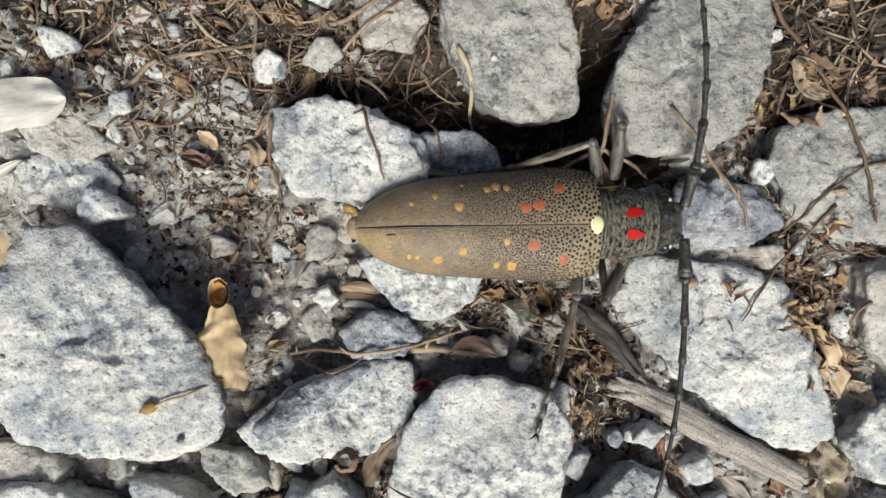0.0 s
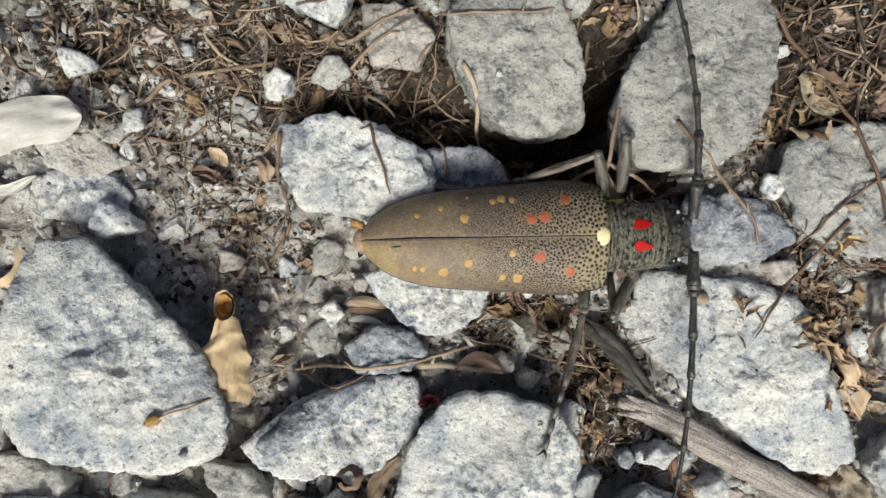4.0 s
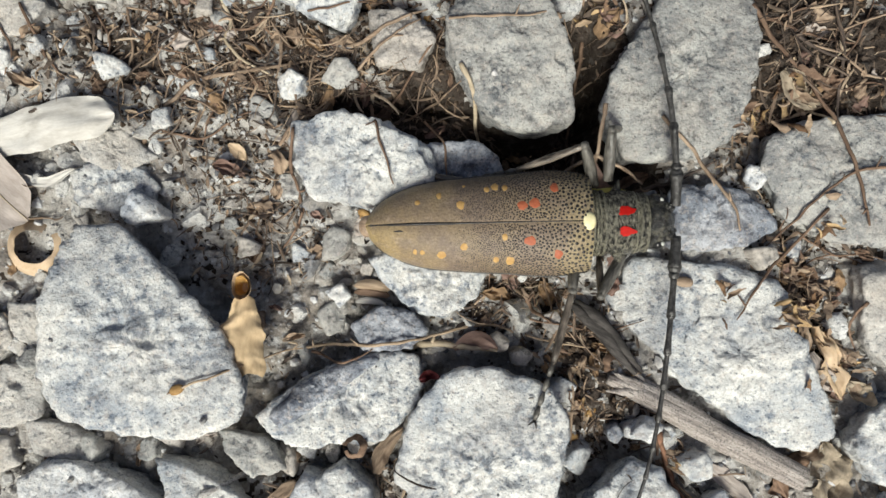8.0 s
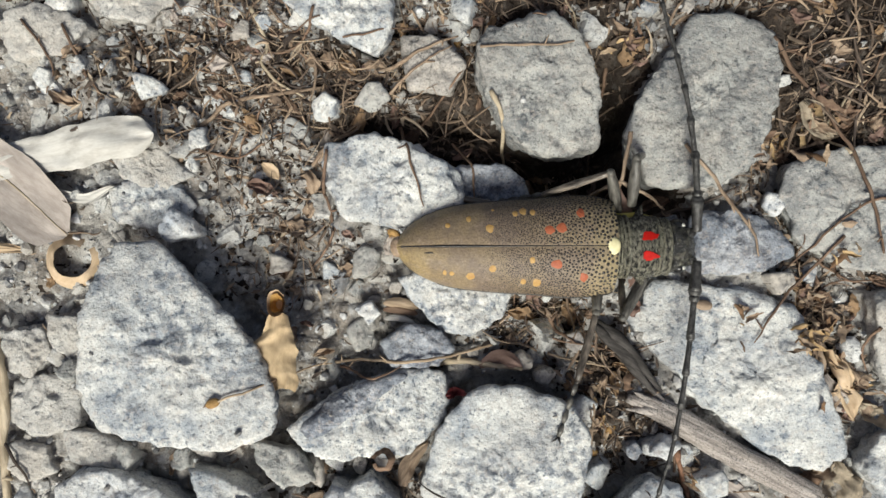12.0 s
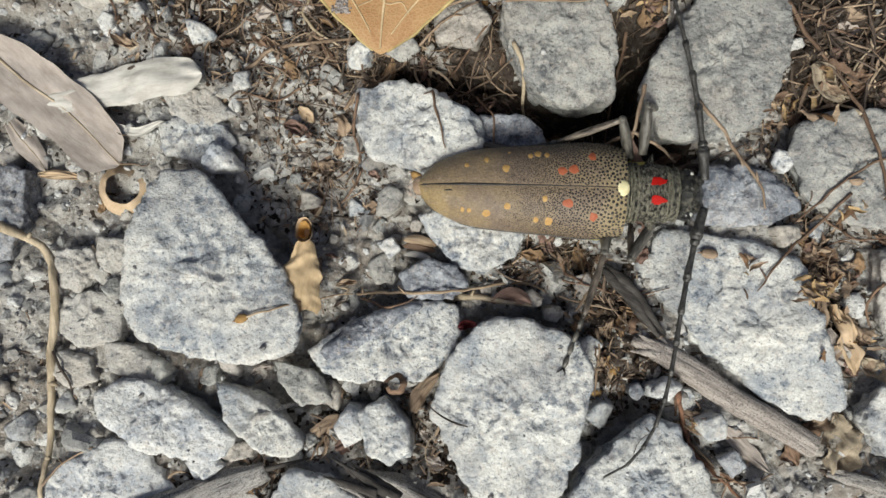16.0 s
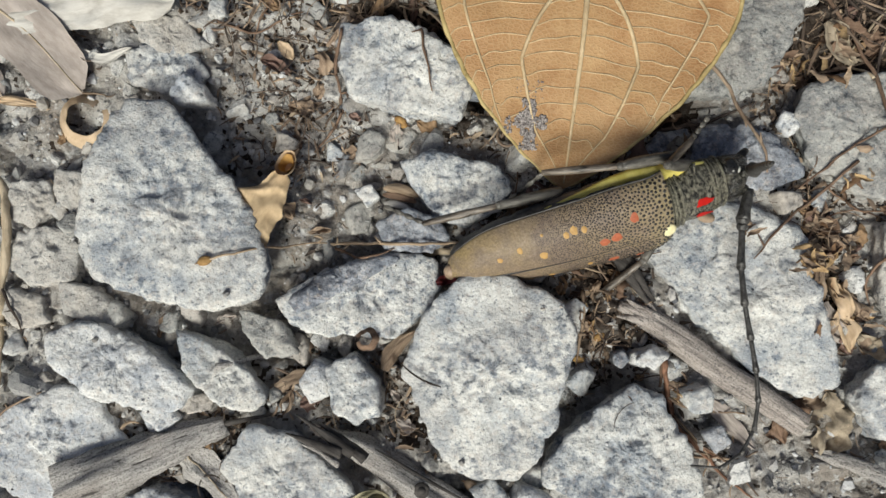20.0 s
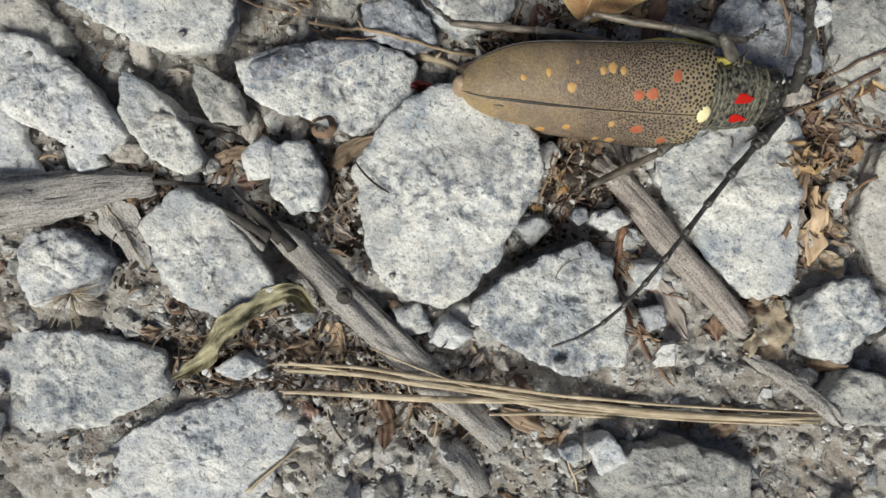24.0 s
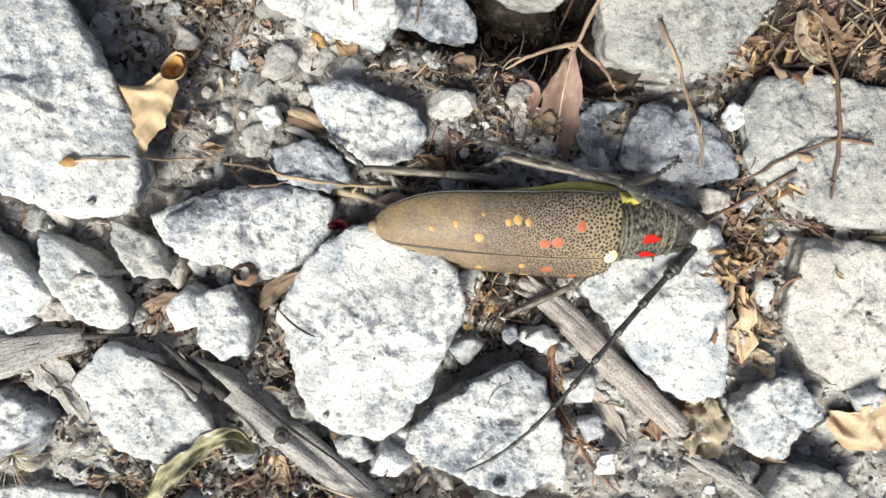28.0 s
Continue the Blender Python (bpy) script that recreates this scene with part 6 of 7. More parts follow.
def half_width(x):
    """Half the width of the wing cases at x, from 0 at the shoulder to -38 at the tip."""
    u = min(max(-x / 37.6, 0.0), 1.0)
    w = 8.55 + 0.5 * math.sin(min(u * 3.0, 1) * math.pi) - 1.9 * max(u - 0.3, 0) ** 1.5 * 2
    if u > 0.62:
        w *= max(1 - ((u - 0.62) / 0.382) ** 2.6, 0.0) ** 0.55
    if u < 0.05:
        w *= 0.985 + 0.015 * math.sin(u / 0.05 * math.pi / 2)
    return max(w, 0.35)


def shell_point(x, f, side, lift=0.0):
    """A point of the wing case: f is 0 at the seam and 1 at the outer edge."""
    w = half_width(x)
    a = f * radians(84)
    ridge = 15.5 - 4.0 * (x / 37.0) ** 2 - 1.6 * max((-x - 33) / 5, 0) ** 2
    if x > -2.5:
        ridge -= 0.35 * (x + 2.5) ** 2 * 0.25
    d = DOME * (0.35 + 0.65 * min(w / 8.5, 1))
    y = side * (0.04 + (w + lift) * math.sin(a))
    return Vector((x, y, ridge - 0.12 * math.exp(-((f / 0.05) ** 2)) - (d + lift) * (1 - math.cos(a)) + lift))


def shell_spot(bm, x, y, rx, ry, side, lift=0.1, lobes=0.15, seed=0):
    """A raised patch that follows the wing case."""
    ring, inner = [], []
    for i in range(14):
        a = 2 * math.pi * i / 14
        q = 1 + lobes * noise.noise(Vector((math.cos(a) * 1.5 + seed, math.sin(a) * 1.5, seed)))
        for s, up, out in ((1.0, 0.0, ring), (0.8, lift, inner)):
            px, py = x + rx * q * s * math.cos(a), abs(y) + ry * q * s * math.sin(a)
            f = math.asin(min(max(py / half_width(px), 0.0), 0.99)) / radians(84)
            out.append(bm.verts.new(shell_point(px, f, side, up + 0.015) * MM))
    for i in range(14):
        j = (i + 1) % 14
        bm.faces.new((ring[i], ring[j], inner[j], inner[i]))
    bm.faces.new(inner)


def loft(bm, sections, seg=28, crease=0.0):
    """Sections of x, half width, half height and centre height, in mm."""
    rows = []
    for n, (x, w, h, c) in enumerate(sections):
        rows.append([Vector((x + crease * noise.noise(Vector((n * 0.7, math.cos(2 * math.pi * i / seg) * 2, math.sin(2 * math.pi * i / seg) * 2))), w * math.cos(2 * math.pi * i / seg), c + h * math.sin(2 * math.pi * i / seg))) * MM for i in range(seg)])
    skin(bm, rows)


def limb(bm, length, radii, sides=9, knob=0.0):
    """A limb piece along the local x axis."""
    n = 8
    line = [Vector((length * i / n, 0, 0)) * MM for i in range(n + 1)]
    tube(bm, line, [r * MM for r in radii], sides, 0.12, length)
    if knob:
        lump(bm, (length, 0, 0), (knob, knob, knob))


beetle = tagged(new("beetle"), "long brown longhorn beetle with orange spots and black granules", "beetle")


def ahead(x):
    """Places on thorax and head, counted from the wing cases."""
    return 1.0 + (x - 0.2) * 1.15


# spots on the wing cases: place, half sizes, side, and whether orange or amber
SPOTS = [(-5.4, 5.6, 0.74, 0.74, 1, 1), (-8.8, 3.0, 0.9, 0.8, 1, 1), (-10.9, 2.7, 0.85, 0.75, 1, 1), (-21.0, 3.0, 0.72, 0.72, 1, 0), (-24.6, 4.7, 0.5, 0.5, 1, 0),
         (-13.6, 5.8, 0.48, 0.48, 1, 0), (-15.2, 6.0, 0.62, 0.62, 1, 0), (-16.6, 5.6, 0.5, 0.5, 1, 0), (-28.3, 3.6, 0.46, 0.46, 1, 0), (-20.4, 6.3, 0.25, 0.22, 1, 0),
         (-5.0, -5.3, 0.72, 0.72, -1, 1), (-9.6, -3.1, 0.95, 0.78, -1, 1), (-12.9, -6.3, 0.75, 0.7, -1, 0), (-13.8, -2.4, 0.5, 0.55, -1, 0), (-15.2, -6.1, 0.5, 0.5, -1, 0),
         (-20.5, -3.9, 0.6, 0.6, -1, 0), (-24.3, -5.2, 0.75, 0.6, -1, 0), (-27.6, -4.7, 0.4, 0.4, -1, 0), (-28.8, -4.6, 0.35, 0.45, -1, 0)]


def build_body():
    rng = random.Random(11)
    for side, word in ((1, "left"), (-1, "right")):
        bm = bmesh.new()
        n, k = 76, 22
        xs = [1.0 - 38.5 * (1 - (1 - i / n) ** 1.35) for i in range(n + 1)]
        rows = [[shell_point(x, j / k, side) * MM for j in range(k + 1)] + [(shell_point(x, 1.0, side, -0.45) + Vector((0, 0, -0.55))) * MM, (shell_point(x, 0.86, side, -0.9)) * MM] for x in xs]
        skin(bm, rows, closed=False)
        part("wing_case", bm, ELYTRA, beetle, "brown wing case, granulated towards the base")
        # black granules, denser and larger towards the base
        bm = bmesh.new()
        placed, bins = [], {}

        def near_by(p):
            i, j, k = int(p.x // 0.8), int(p.y // 0.8), int(p.z // 0.8)
            return [q for a in (-1, 0, 1) for b in (-1, 0, 1) for c in (-1, 0, 1) for q in bins.get((i + a, j + b, k + c), ())]

        for _ in range(17000):
            u = rng.random() ** 1.35
            x, f = 0.75 - 23 * u, rng.uniform(0.03, 0.97)
            p = shell_point(x, f, side)
            r = (0.35 - 0.295 * u**0.75) * rng.uniform(0.8, 1.2)
            if rng.random() > 1.15 - 0.85 * u or any((p - q).length < (r + s) * 1.05 for q, s in near_by(p)) or any(((x - a) / (rx + 0.2)) ** 2 + ((p.y - b) / (ry + 0.2)) ** 2 < 1 for a, b, rx, ry, _, _ in SPOTS):
                continue
            placed.append((p, r))
            bins.setdefault((int(p.x // 0.8), int(p.y // 0.8), int(p.z // 0.8)), []).append((p, r))
            if len(placed) > 3200:
                break
        for p, r in placed:
            f = math.asin(min(abs(p.y) / half_width(p.x), 0.99))
            up = Vector((0, side * math.sin(f), math.cos(f)))
            t = Vector((1, 0, 0))
            s = up.cross(t)
            ring = [bm.verts.new((p + (t * math.cos(a) + s * math.sin(a)) * r - up * 0.02) * MM) for a in (0, 1.05, 2.09, 3.14, 4.19, 5.24)]
            cap = [bm.verts.new((p + (t * math.cos(a) + s * math.sin(a)) * r * 0.55 + up * r * 0.35) * MM) for a in (0, 1.05, 2.09, 3.14, 4.19, 5.24)]
            for i in range(6):
                bm.faces.new((ring[i], ring[(i + 1) % 6], cap[(i + 1) % 6], cap[i]))
            bm.faces.new(cap)
        tagged(part("granulation", bm, BLACK, beetle, "shiny black granules"), kind="stuff")
    for n, (x, y, rx, ry, side, orange) in enumerate(SPOTS):
        bm = bmesh.new()
        shell_spot(bm, x, y, rx, ry, side, 0.06, 0.35, n)
        part("spot", bm, ORANGE if orange else AMBER, beetle, "orange-red spot" if orange else "amber spot")
    bm = bmesh.new()
    shell_spot(bm, -31.5, -1.1, 0.9, 0.16, -1, 0.05, 0.4, 3)
    part("scratch", bm, BLACK, beetle, "short dark scratch on the wing case")
    bm = bmesh.new()
    lump(bm, (-0.1, 0, 14.75), (1.35, 1.6, 0.6), 14, 9)
    part("scutellum", bm, CREAM, beetle, "cream-white scutellum")
    bm = bmesh.new()
    tube(bm, [(shell_point(x, 0.0, 1) + Vector((0, -0.04, 0.02))) * MM for x in [0.6 - 37.5 * i / 40 for i in range(41)]], [0.09 * MM, 0.09 * MM, 0.14 * MM, 0.3 * MM, 0.1 * MM], 6, 0.3, 1.0, 0.5)
    part("seam", bm, BLACK, beetle, "dark seam between the wing cases")
    for side in (1, -1):
        bm = bmesh.new()
        tube(bm, [(shell_point(x, 1.0, side) + Vector((0, side * 0.02, -0.2))) * MM for x in [0.4 - 36.5 * i / 40 for i in range(41)]], [0.16 * MM, 0.16 * MM, 0.1 * MM], 6)
        part("edge_rim", bm, GREYBODY, beetle, "grey rim of the wing case")
    # underside
    bm = bmesh.new()
    secs = []
    for i in range(31):
        x = 0.5 - 37 * i / 30
        w = half_width(x) * 0.86
        notch = 1 - 0.05 * (i % 5 == 0)
        secs.append((x, w * notch, (2.0 + 3.4 * min(w / 7.3, 1)) * notch, 8.2 - 0.3 * (i / 30)))
    loft(bm, secs)
    part("abdomen", bm, GREYBODY, beetle, "grey segmented abdomen")
    bm = bmesh.new()
    lump(bm, (-37.2, 0, 8.9), (1.5, 1.9, 1.3), 12, 8)
    part("abdomen_tip", bm, BUFF, beetle, "pinkish grey abdomen tip")
    for side in (1, -1):
        bm = bmesh.new()
        line = [Vector((x, side * half_width(x) * 0.80, 7.2)) * MM for x in (-19, -15, -11, -7, -3, 0)] + [] if side < 0 else [Vector((x, side * half_width(x) * 0.80, 7.2)) * MM for x in (-19, -15, -11, -7, -3, 0)] + [Vector((2.5, side * 4.7, 7.4)) * MM, Vector((6.0, side * 4.6, 7.5)) * MM, Vector((8.5, side * 4.1, 7.6)) * MM]
        tube(bm, line, [0.1 * MM, 0.8 * MM, 1.2 * MM, 1.45 * MM, 1.5 * MM, 1.2 * MM], 10, 0.6, side)
        part("side_stripe", bm, YELLOWSIDE, beetle, "yellow stripe along the flank")
        bm = bmesh.new()
        lump(bm, (13.0, side * 3.75, 9.9), (0.95, 0.6, 0.85))
        part("cheek_patch", bm, CHEEK, beetle, "whitish patch behind the eye")
    # thorax with collars
    bm = bmesh.new()
    secs = [(0.2, 4.6, 3.9, 9.3), (0.7, 5.4, 4.3, 9.2), (1.2, 5.5, 4.5, 9.1), (1.6, 5.2, 4.2, 9.1), (2.0, 5.45, 4.4, 9.0), (2.4, 5.4, 4.35, 8.9), (2.8, 5.1, 4.1, 8.9), (3.4, 5.3, 4.2, 8.8), (4.4, 5.6, 4.3, 8.7), (5.6, 5.55, 4.3, 8.6), (6.8, 5.3, 4.15, 8.6), (7.5, 5.1, 4.0, 8.5), (7.8, 4.85, 3.8, 8.5), (8.2, 5.0, 3.9, 8.5), (8.7, 4.95, 3.85, 8.4), (9.0, 4.6, 3.6, 8.4)]
    loft(bm, [(ahead(x), w * 1.02, h, c) for x, w, h, c in secs], 40, 0.35)
    part("thorax", bm, THORAX, beetle, "dark olive thorax with wrinkled collars")
    for x, w, h, c in ((0.55, 5.3, 4.3, 9.18), (1.0, 5.52, 4.42, 9.15), (1.45, 5.5, 4.42, 9.1), (2.2, 5.5, 4.42, 8.97), (7.0, 5.25, 4.1, 8.55), (7.6, 5.0, 3.95, 8.52), (8.75, 4.98, 3.88, 8.42)):
        bm = bmesh.new()
        loft(bm, [(ahead(x) + d, w * 1.02 + e, h + e, c) for d, e in ((-0.24, -0.18), (-0.1, 0.13), (0.1, 0.13), (0.24, -0.18))], 40, 0.16)
        part("collar", bm, RIDGE, beetle, "pale olive collar ridge")
    for side in (1, -1):
        bm = bmesh.new()
        a = Vector((ahead(4.6), side * 5.0, 8.7))
        tube(bm, [a * MM, (a + Vector((0.15, side * 1.3, 0.1))) * MM, (a + Vector((0.5, side * 2.5, 0.2))) * MM], [1.25 * MM, 0.65 * MM, 0.08 * MM], 9)
        part("thorax_spine", bm, THORAX, beetle)
        bm = bmesh.new()
        ring, cap = [], []
        for i in range(22):
            t = 2 * math.pi * i / 22
            r = 1.02 + 0.14 * math.cos(3 * t + 0.5) + 0.42 * noise.noise(Vector((math.cos(t) * 2.2, math.sin(t) * 2.2, side * 2.0))) + 0.2 * noise.noise(Vector((math.cos(t) * 6, math.sin(t) * 6, side * 5.0)))
            for s, up, out in ((1, 0.0, ring), (0.95, 0.03, cap)):
                x, y = 6.8 + 1.35 * r * s * math.cos(t), side * 1.75 + 0.78 * r * s * math.sin(t)
                out.append(bm.verts.new(Vector((x, y, 8.65 + 4.4 * math.sqrt(max(1 - (y / 5.6) ** 2, 0.01)) + up)) * MM))
        for i in range(22):
            bm.faces.new((ring[i], ring[(i + 1) % 22], cap[(i + 1) % 22], cap[i]))
        bm.faces.new(cap)
        part("thorax_patch", bm, REDM, beetle, "vermilion kidney-shaped patch", False)
    bm = bmesh.new()
    for _ in range(90):
        x, y, turn = rng.uniform(3.6, 9.4), rng.uniform(-4.3, 4.3), rng.gauss(1.57, 0.5)
        if abs(abs(y) - 1.8) < 1.1 and 5.2 < x < 8.8:
            continue
        line = []
        for k in range(5):
            px, py = x + (k - 2) * 0.32 * math.cos(turn) + 0.12 * math.sin(k * 2.1 + x), y + (k - 2) * 0.32 * math.sin(turn)
            line.append(Vector((px, py, 8.62 + 4.3 * math.sqrt(max(1 - (py / 5.45) ** 2, 0.01)) - 0.02 * (px - 5) ** 2 * 0.3)) * MM)
        tube(bm, line, [0.03 * MM, 0.11 * MM, 0.11 * MM, 0.03 * MM], 5)
    tagged(part("thorax_sculpture", bm, RIDGE, beetle, "finely wrinkled pale relief of the thorax"), kind="stuff")
    bm = bmesh.new()
    loft(bm, [(ahead(x), w, h, c) for x, w, h, c in [(8.8, 4.3, 3.4, 8.5), (9.6, 4.75, 3.6, 8.5), (10.6, 4.5, 3.6, 8.5), (11.4, 4.1, 3.4, 8.4), (12.2, 3.5, 2.9, 8.0), (13.0, 2.7, 2.2, 7.3), (13.6, 1.5, 1.4, 6.6)]], 32, 0.3)
    head = part("head", bm, HEADM, beetle, "wrinkled dark head")
    bm = bmesh.new()
    loft(bm, [(11.6, 0.14, 0.3, 12.0), (13.2, 0.16, 0.3, 11.8), (14.8, 0.12, 0.3, 10.5)], 8)
    part("head_furrow", bm, BLACK, head)
    for side in (1, -1):
        bm = bmesh.new()
        lump(bm, (ahead(10.4), side * 3.7, 8.9), (1.25, 1.3, 1.95), 14, 10)
        part("eye", bm, EYEM, head, "glossy black eye")
        bm = bmesh.new()
        lump(bm, (ahead(12.0), side * 2.4, 10.0), (1.3, 1.0, 1.1), 12, 8)
        part("antenna_socket", bm, HEADM, head)
        bm = bmesh.new()
        tube(bm, [Vector((15.8, side * 1.5, 6.2)) * MM, Vector((17.2, side * 1.3, 5.2)) * MM, Vector((17.8, side * 0.4, 4.2)) * MM], [0.8 * MM, 0.6 * MM, 0.15 * MM], 9)
        part("mandible", bm, BLACK, head, "black mandible")


build_body()

# ---- where the beetle is: seconds, centre in mm, turn, roll and pitch in degrees ----
PIVOT = Vector((-15.0, 0.0, 8.0))
BEETLE_ROWS = [
    (0, 11.8, 2.2, 8.6, -0.7, 0.3, 0.0),
    (6.5, 11.9, 2.5, 8.4, -0.6, 0.5, 0.0),
    (16.4, 12.0, 2.6, 8.0, -0.2, 0.3, 0.0),
    (17, 13.5, 2.6, 8.2, 0.4, -1.5, 0.0),
    (18, 14.4, 2.2, 8.2, 0.9, 3.3, 0.0),
    (18.5, 11.8, 2.1, 8.2, 2.0, 6.9, 0.0),
    (18.7, 14.6, -3.1, 9.1, 6.0, 6.3, 0.1),
    (18.8, 16.1, -4.7, 11.1, 10.6, 37.8, 1.8),
    (19, 19.2, -9.2, 10.6, 17.9, 51.9, 1.6),
    (19.2, 16.0, -5.8, 9.9, 11.3, 3.0, -2.8),
    (19.3, 17.5, -7.4, 9.7, 11.3, 5.9, -1.9),
    (19.5, 20.0, -12.0, 9.8, 20.3, 57.2, -4.6),
    (20, 20.8, -12.5, 9.8, 23.4, 56.4, -4.8),
    (20.5, 22.0, -13.0, 9.7, 26.1, 51.9, -2.7),
    (22.5, 26.2, -16.2, 10.4, 17.6, 48.3, 2.3),
    (23, 26.4, -15.7, 10.6, 18.0, 46.5, 3.2),
    (24, 27.1, -15.3, 10.6, 17.5, 37.1, 4.1),
    (24.5, 29.2, -16.3, 11.3, 15.3, 39.0, 3.6),
    (25, 28.9, -16.4, 11.1, 14.8, 41.2, 3.6),
    (25.5, 28.8, -16.7, 10.2, 14.1, 45.0, 2.9),
    (26, 30.0, -17.4, 10.3, 14.8, 39.4, 3.3),
    (26.5, 29.2, -16.9, 10.0, 15.1, 41.9, 3.5),
    (27, 27.9, -16.7, 9.3, 14.2, 38.8, 3.0),
    (27.5, 27.3, -16.7, 8.8, 14.0, 40.4, 3.6),
    (28, 27.4, -16.7, 8.4, 14.1, 39.9, 2.9),
]


def beetle_pose(row):
    _, x, y, z, turn, roll, pitch = row
    m = pose(0, 0, 0, 0, 0, turn) @ pose(0, 0, 0, 0, pitch, 0) @ pose(0, 0, 0, roll, 0, 0)
    return Matrix.Translation(Vector((x, y, z)) * MM) @ m @ Matrix.Translation(-PIVOT * MM)


def beetle_at(t):
    """The beetle's pose at a time, between its rows."""
    rows = BEETLE_ROWS
    for a, b in zip(rows, rows[1:]):
        if a[0] <= t <= b[0]:
            f = (t - a[0]) / (b[0] - a[0])
            return beetle_pose([p + (q - p) * f for p, q in zip(a, b)])
    return beetle_pose(rows[-1])


# ---- antennae: jointed chains that lie nearly level ----
JOINTS = [5.45, 1.2, 6.95, 6.2, 5.8, 5.45, 5.05, 4.7, 4.5, 4.3, 4.7]
WIDTHS = [1.18, 0.95, 0.76, 0.63, 0.56, 0.5, 0.45, 0.41, 0.37, 0.33, 0.27, 0.16]
SOCKETS = {"left": Vector((15.8, 2.6, 10.4)), "right": Vector((15.8, -2.6, 10.4))}
# seconds; heading at the base, bend and curl along the length in degrees, rise in degrees
ANTENNA_ROWS = {
    "right": [
        (0, -91, -15, -22, 6),
        (3, -92, -12, -22, 6),
        (6, -96, -4, -24, 6),
        (10, -97, -6, -25, 6),
        (15, -99, -2, -26, 6),
        (16, -107, 27, -80, 6),
        (17, -105, 15, -61, 6),
        (18, -102, 3, -44, 6),
        (18.5, -102, 3, -44, 6),
        (19, -108, 44, -127, 6),
        (20, -103, 75, -174, 6),
        (20.5, -105, 65, -150, 6),
        (22.5, -122, 50, -90, 6),
        (24, -119, 28, -56, 16),
        (25, -125, 26, -40, 16),
        (25.5, -128, 31, -44, 16),
        (26, -130, 41, -53, 16),
        (27, -128, 44, -75, 20),
        (28, -125, 23, -39, 20),
    ],
    "left": [
        (0, 73, 45, -32, 8),
        (3, 77, 46, -31, 8),
        (6, 87, 34, -32, 8),
        (10, 87, 37, -34, 8),
        (15, 94, 19, -32, 8),
        (17, 96, 34, -31, 8),
        (18.5, 102, 30, -36, 8),
        (18.75, 114, 38, 30, 41),
        (19, 126, 46, 66, 51),
        (19.5, 172, 0, 16, 54),
        (20, 205, 0, 0, 67),
        (20.5, 206, 0, 0, 66),
        (22.5, 207, 0, 0, 67),
        (23, 160, 70, 0, 62),
        (23.4, 112, 160, 5, 52),
        (24, 126, 131, 10, 56),
        (24.4, 136, 106, 9, 56),
        (24.8, 142, 80, 1, 54),
        (25, 159, 33, 0, 43),
        (25.4, 181, 13, -16, 50),
        (26, 165, 22, -1, 43),
        (27, 177, 10, -7, 46),
        (28, 170, 19, -8, 41),
    ],
}


def build_antenna(side):
    pieces = []
    for n, length in enumerate(JOINTS):
        bm = bmesh.new()
        limb(bm, length, [WIDTHS[n] * 0.74, WIDTHS[n] * 0.74, WIDTHS[n] * 0.76, WIDTHS[n] * 0.8, WIDTHS[n] * 0.88, WIDTHS[n + 1] * 1.3], 10, WIDTHS[n + 1] * 1.22)
        pieces.append(part("antenna_base" if n == 0 else "antenna_joint", bm, LEGM, beetle))
    return pieces


def antenna_chain(side, row):
    """World poses of the joints at a row's time."""
    t, a0, a1, a2, rise = row
    p = beetle_at(t) @ (SOCKETS[side] * MM)
    total, s, out = sum(JOINTS), 0.0, []
    for length in JOINTS:
        f = (s + length / 2) / total
        a = radians(a0 + a1 * f + a2 * f**4)
        e = radians(rise * (1 - 1.6 * f) if rise < 40 else rise)
        d = Vector((math.cos(a) * math.cos(e), math.sin(a) * math.cos(e), math.sin(e)))
        out.append(Matrix.Translation(p) @ d.to_track_quat("X", "Z").to_matrix().to_4x4())
        p = p + d * length * MM
        s += length
    return out


# ---- legs: hip, knee, ankle and toe at rest and when the beetle is tilted, world mm ----
LEG_SIZES = {"front": (9.2, 8.5, 5.0), "middle": (9.0, 12.5, 10.0), "hind": (11.0, 13.5, 8.0)}
LEGS = []


def plan_leg(kind, rest, tilted):
    LEGS.append((kind, rest, tilted))


plan_leg("front", [(31.5, 9.4, 10.0), (31.2, 16.6, 15.0), (35.7, 19.3, 5.0), (37.6, 20.8, 4.0)], [(51.2, -8.0, 10.0), (47.5, -7.0, 14.0), (51.8, -2.6, 9.0), (54.2, 0.6, 8.5)])
plan_leg("middle", [(29.3, 8.6, 9.0), (26.7, 14.2, 15.0), (17.7, 12.1, 10.0), (13.0, 11.4, 7.0)], [(46.8, -5.5, 13.0), (30.8, -7.0, 16.0), (23.6, -7.0, 12.0), (23.2, -9.2, 10.0)])
plan_leg("hind", [(22.5, 3.1, 6.0), (12.8, 8.8, 8.0), (2.6, 11.0, 7.0), (-2.1, 10.5, 6.0)], [(28.7, -10.6, 11.0), (15.0, -12.4, 13.0), (3.2, -14.7, 12.0), (-5.2, -10.0, 10.0)])
plan_leg("front", [(34.1, -3.4, 8.0), (29.6, -10.2, 11.0), (30.6, -2.7, 5.0), (28.8, 0.1, 4.0)], [(51.0, -12.5, 8.0), (46.5, -19.0, 7.0), (49.5, -15.0, 4.0), (46.0, -14.0, 4.0)])
plan_leg("middle", [(26.0, -1.9, 7.5), (24.4, -9.6, 12.0), (20.6, -21.4, 13.0), (17.2, -30.6, 13.5)], [(47.2, -16.7, 8.0), (42.7, -24.3, 10.0), (31.4, -34.5, 7.0), (34.0, -33.7, 1.5)])
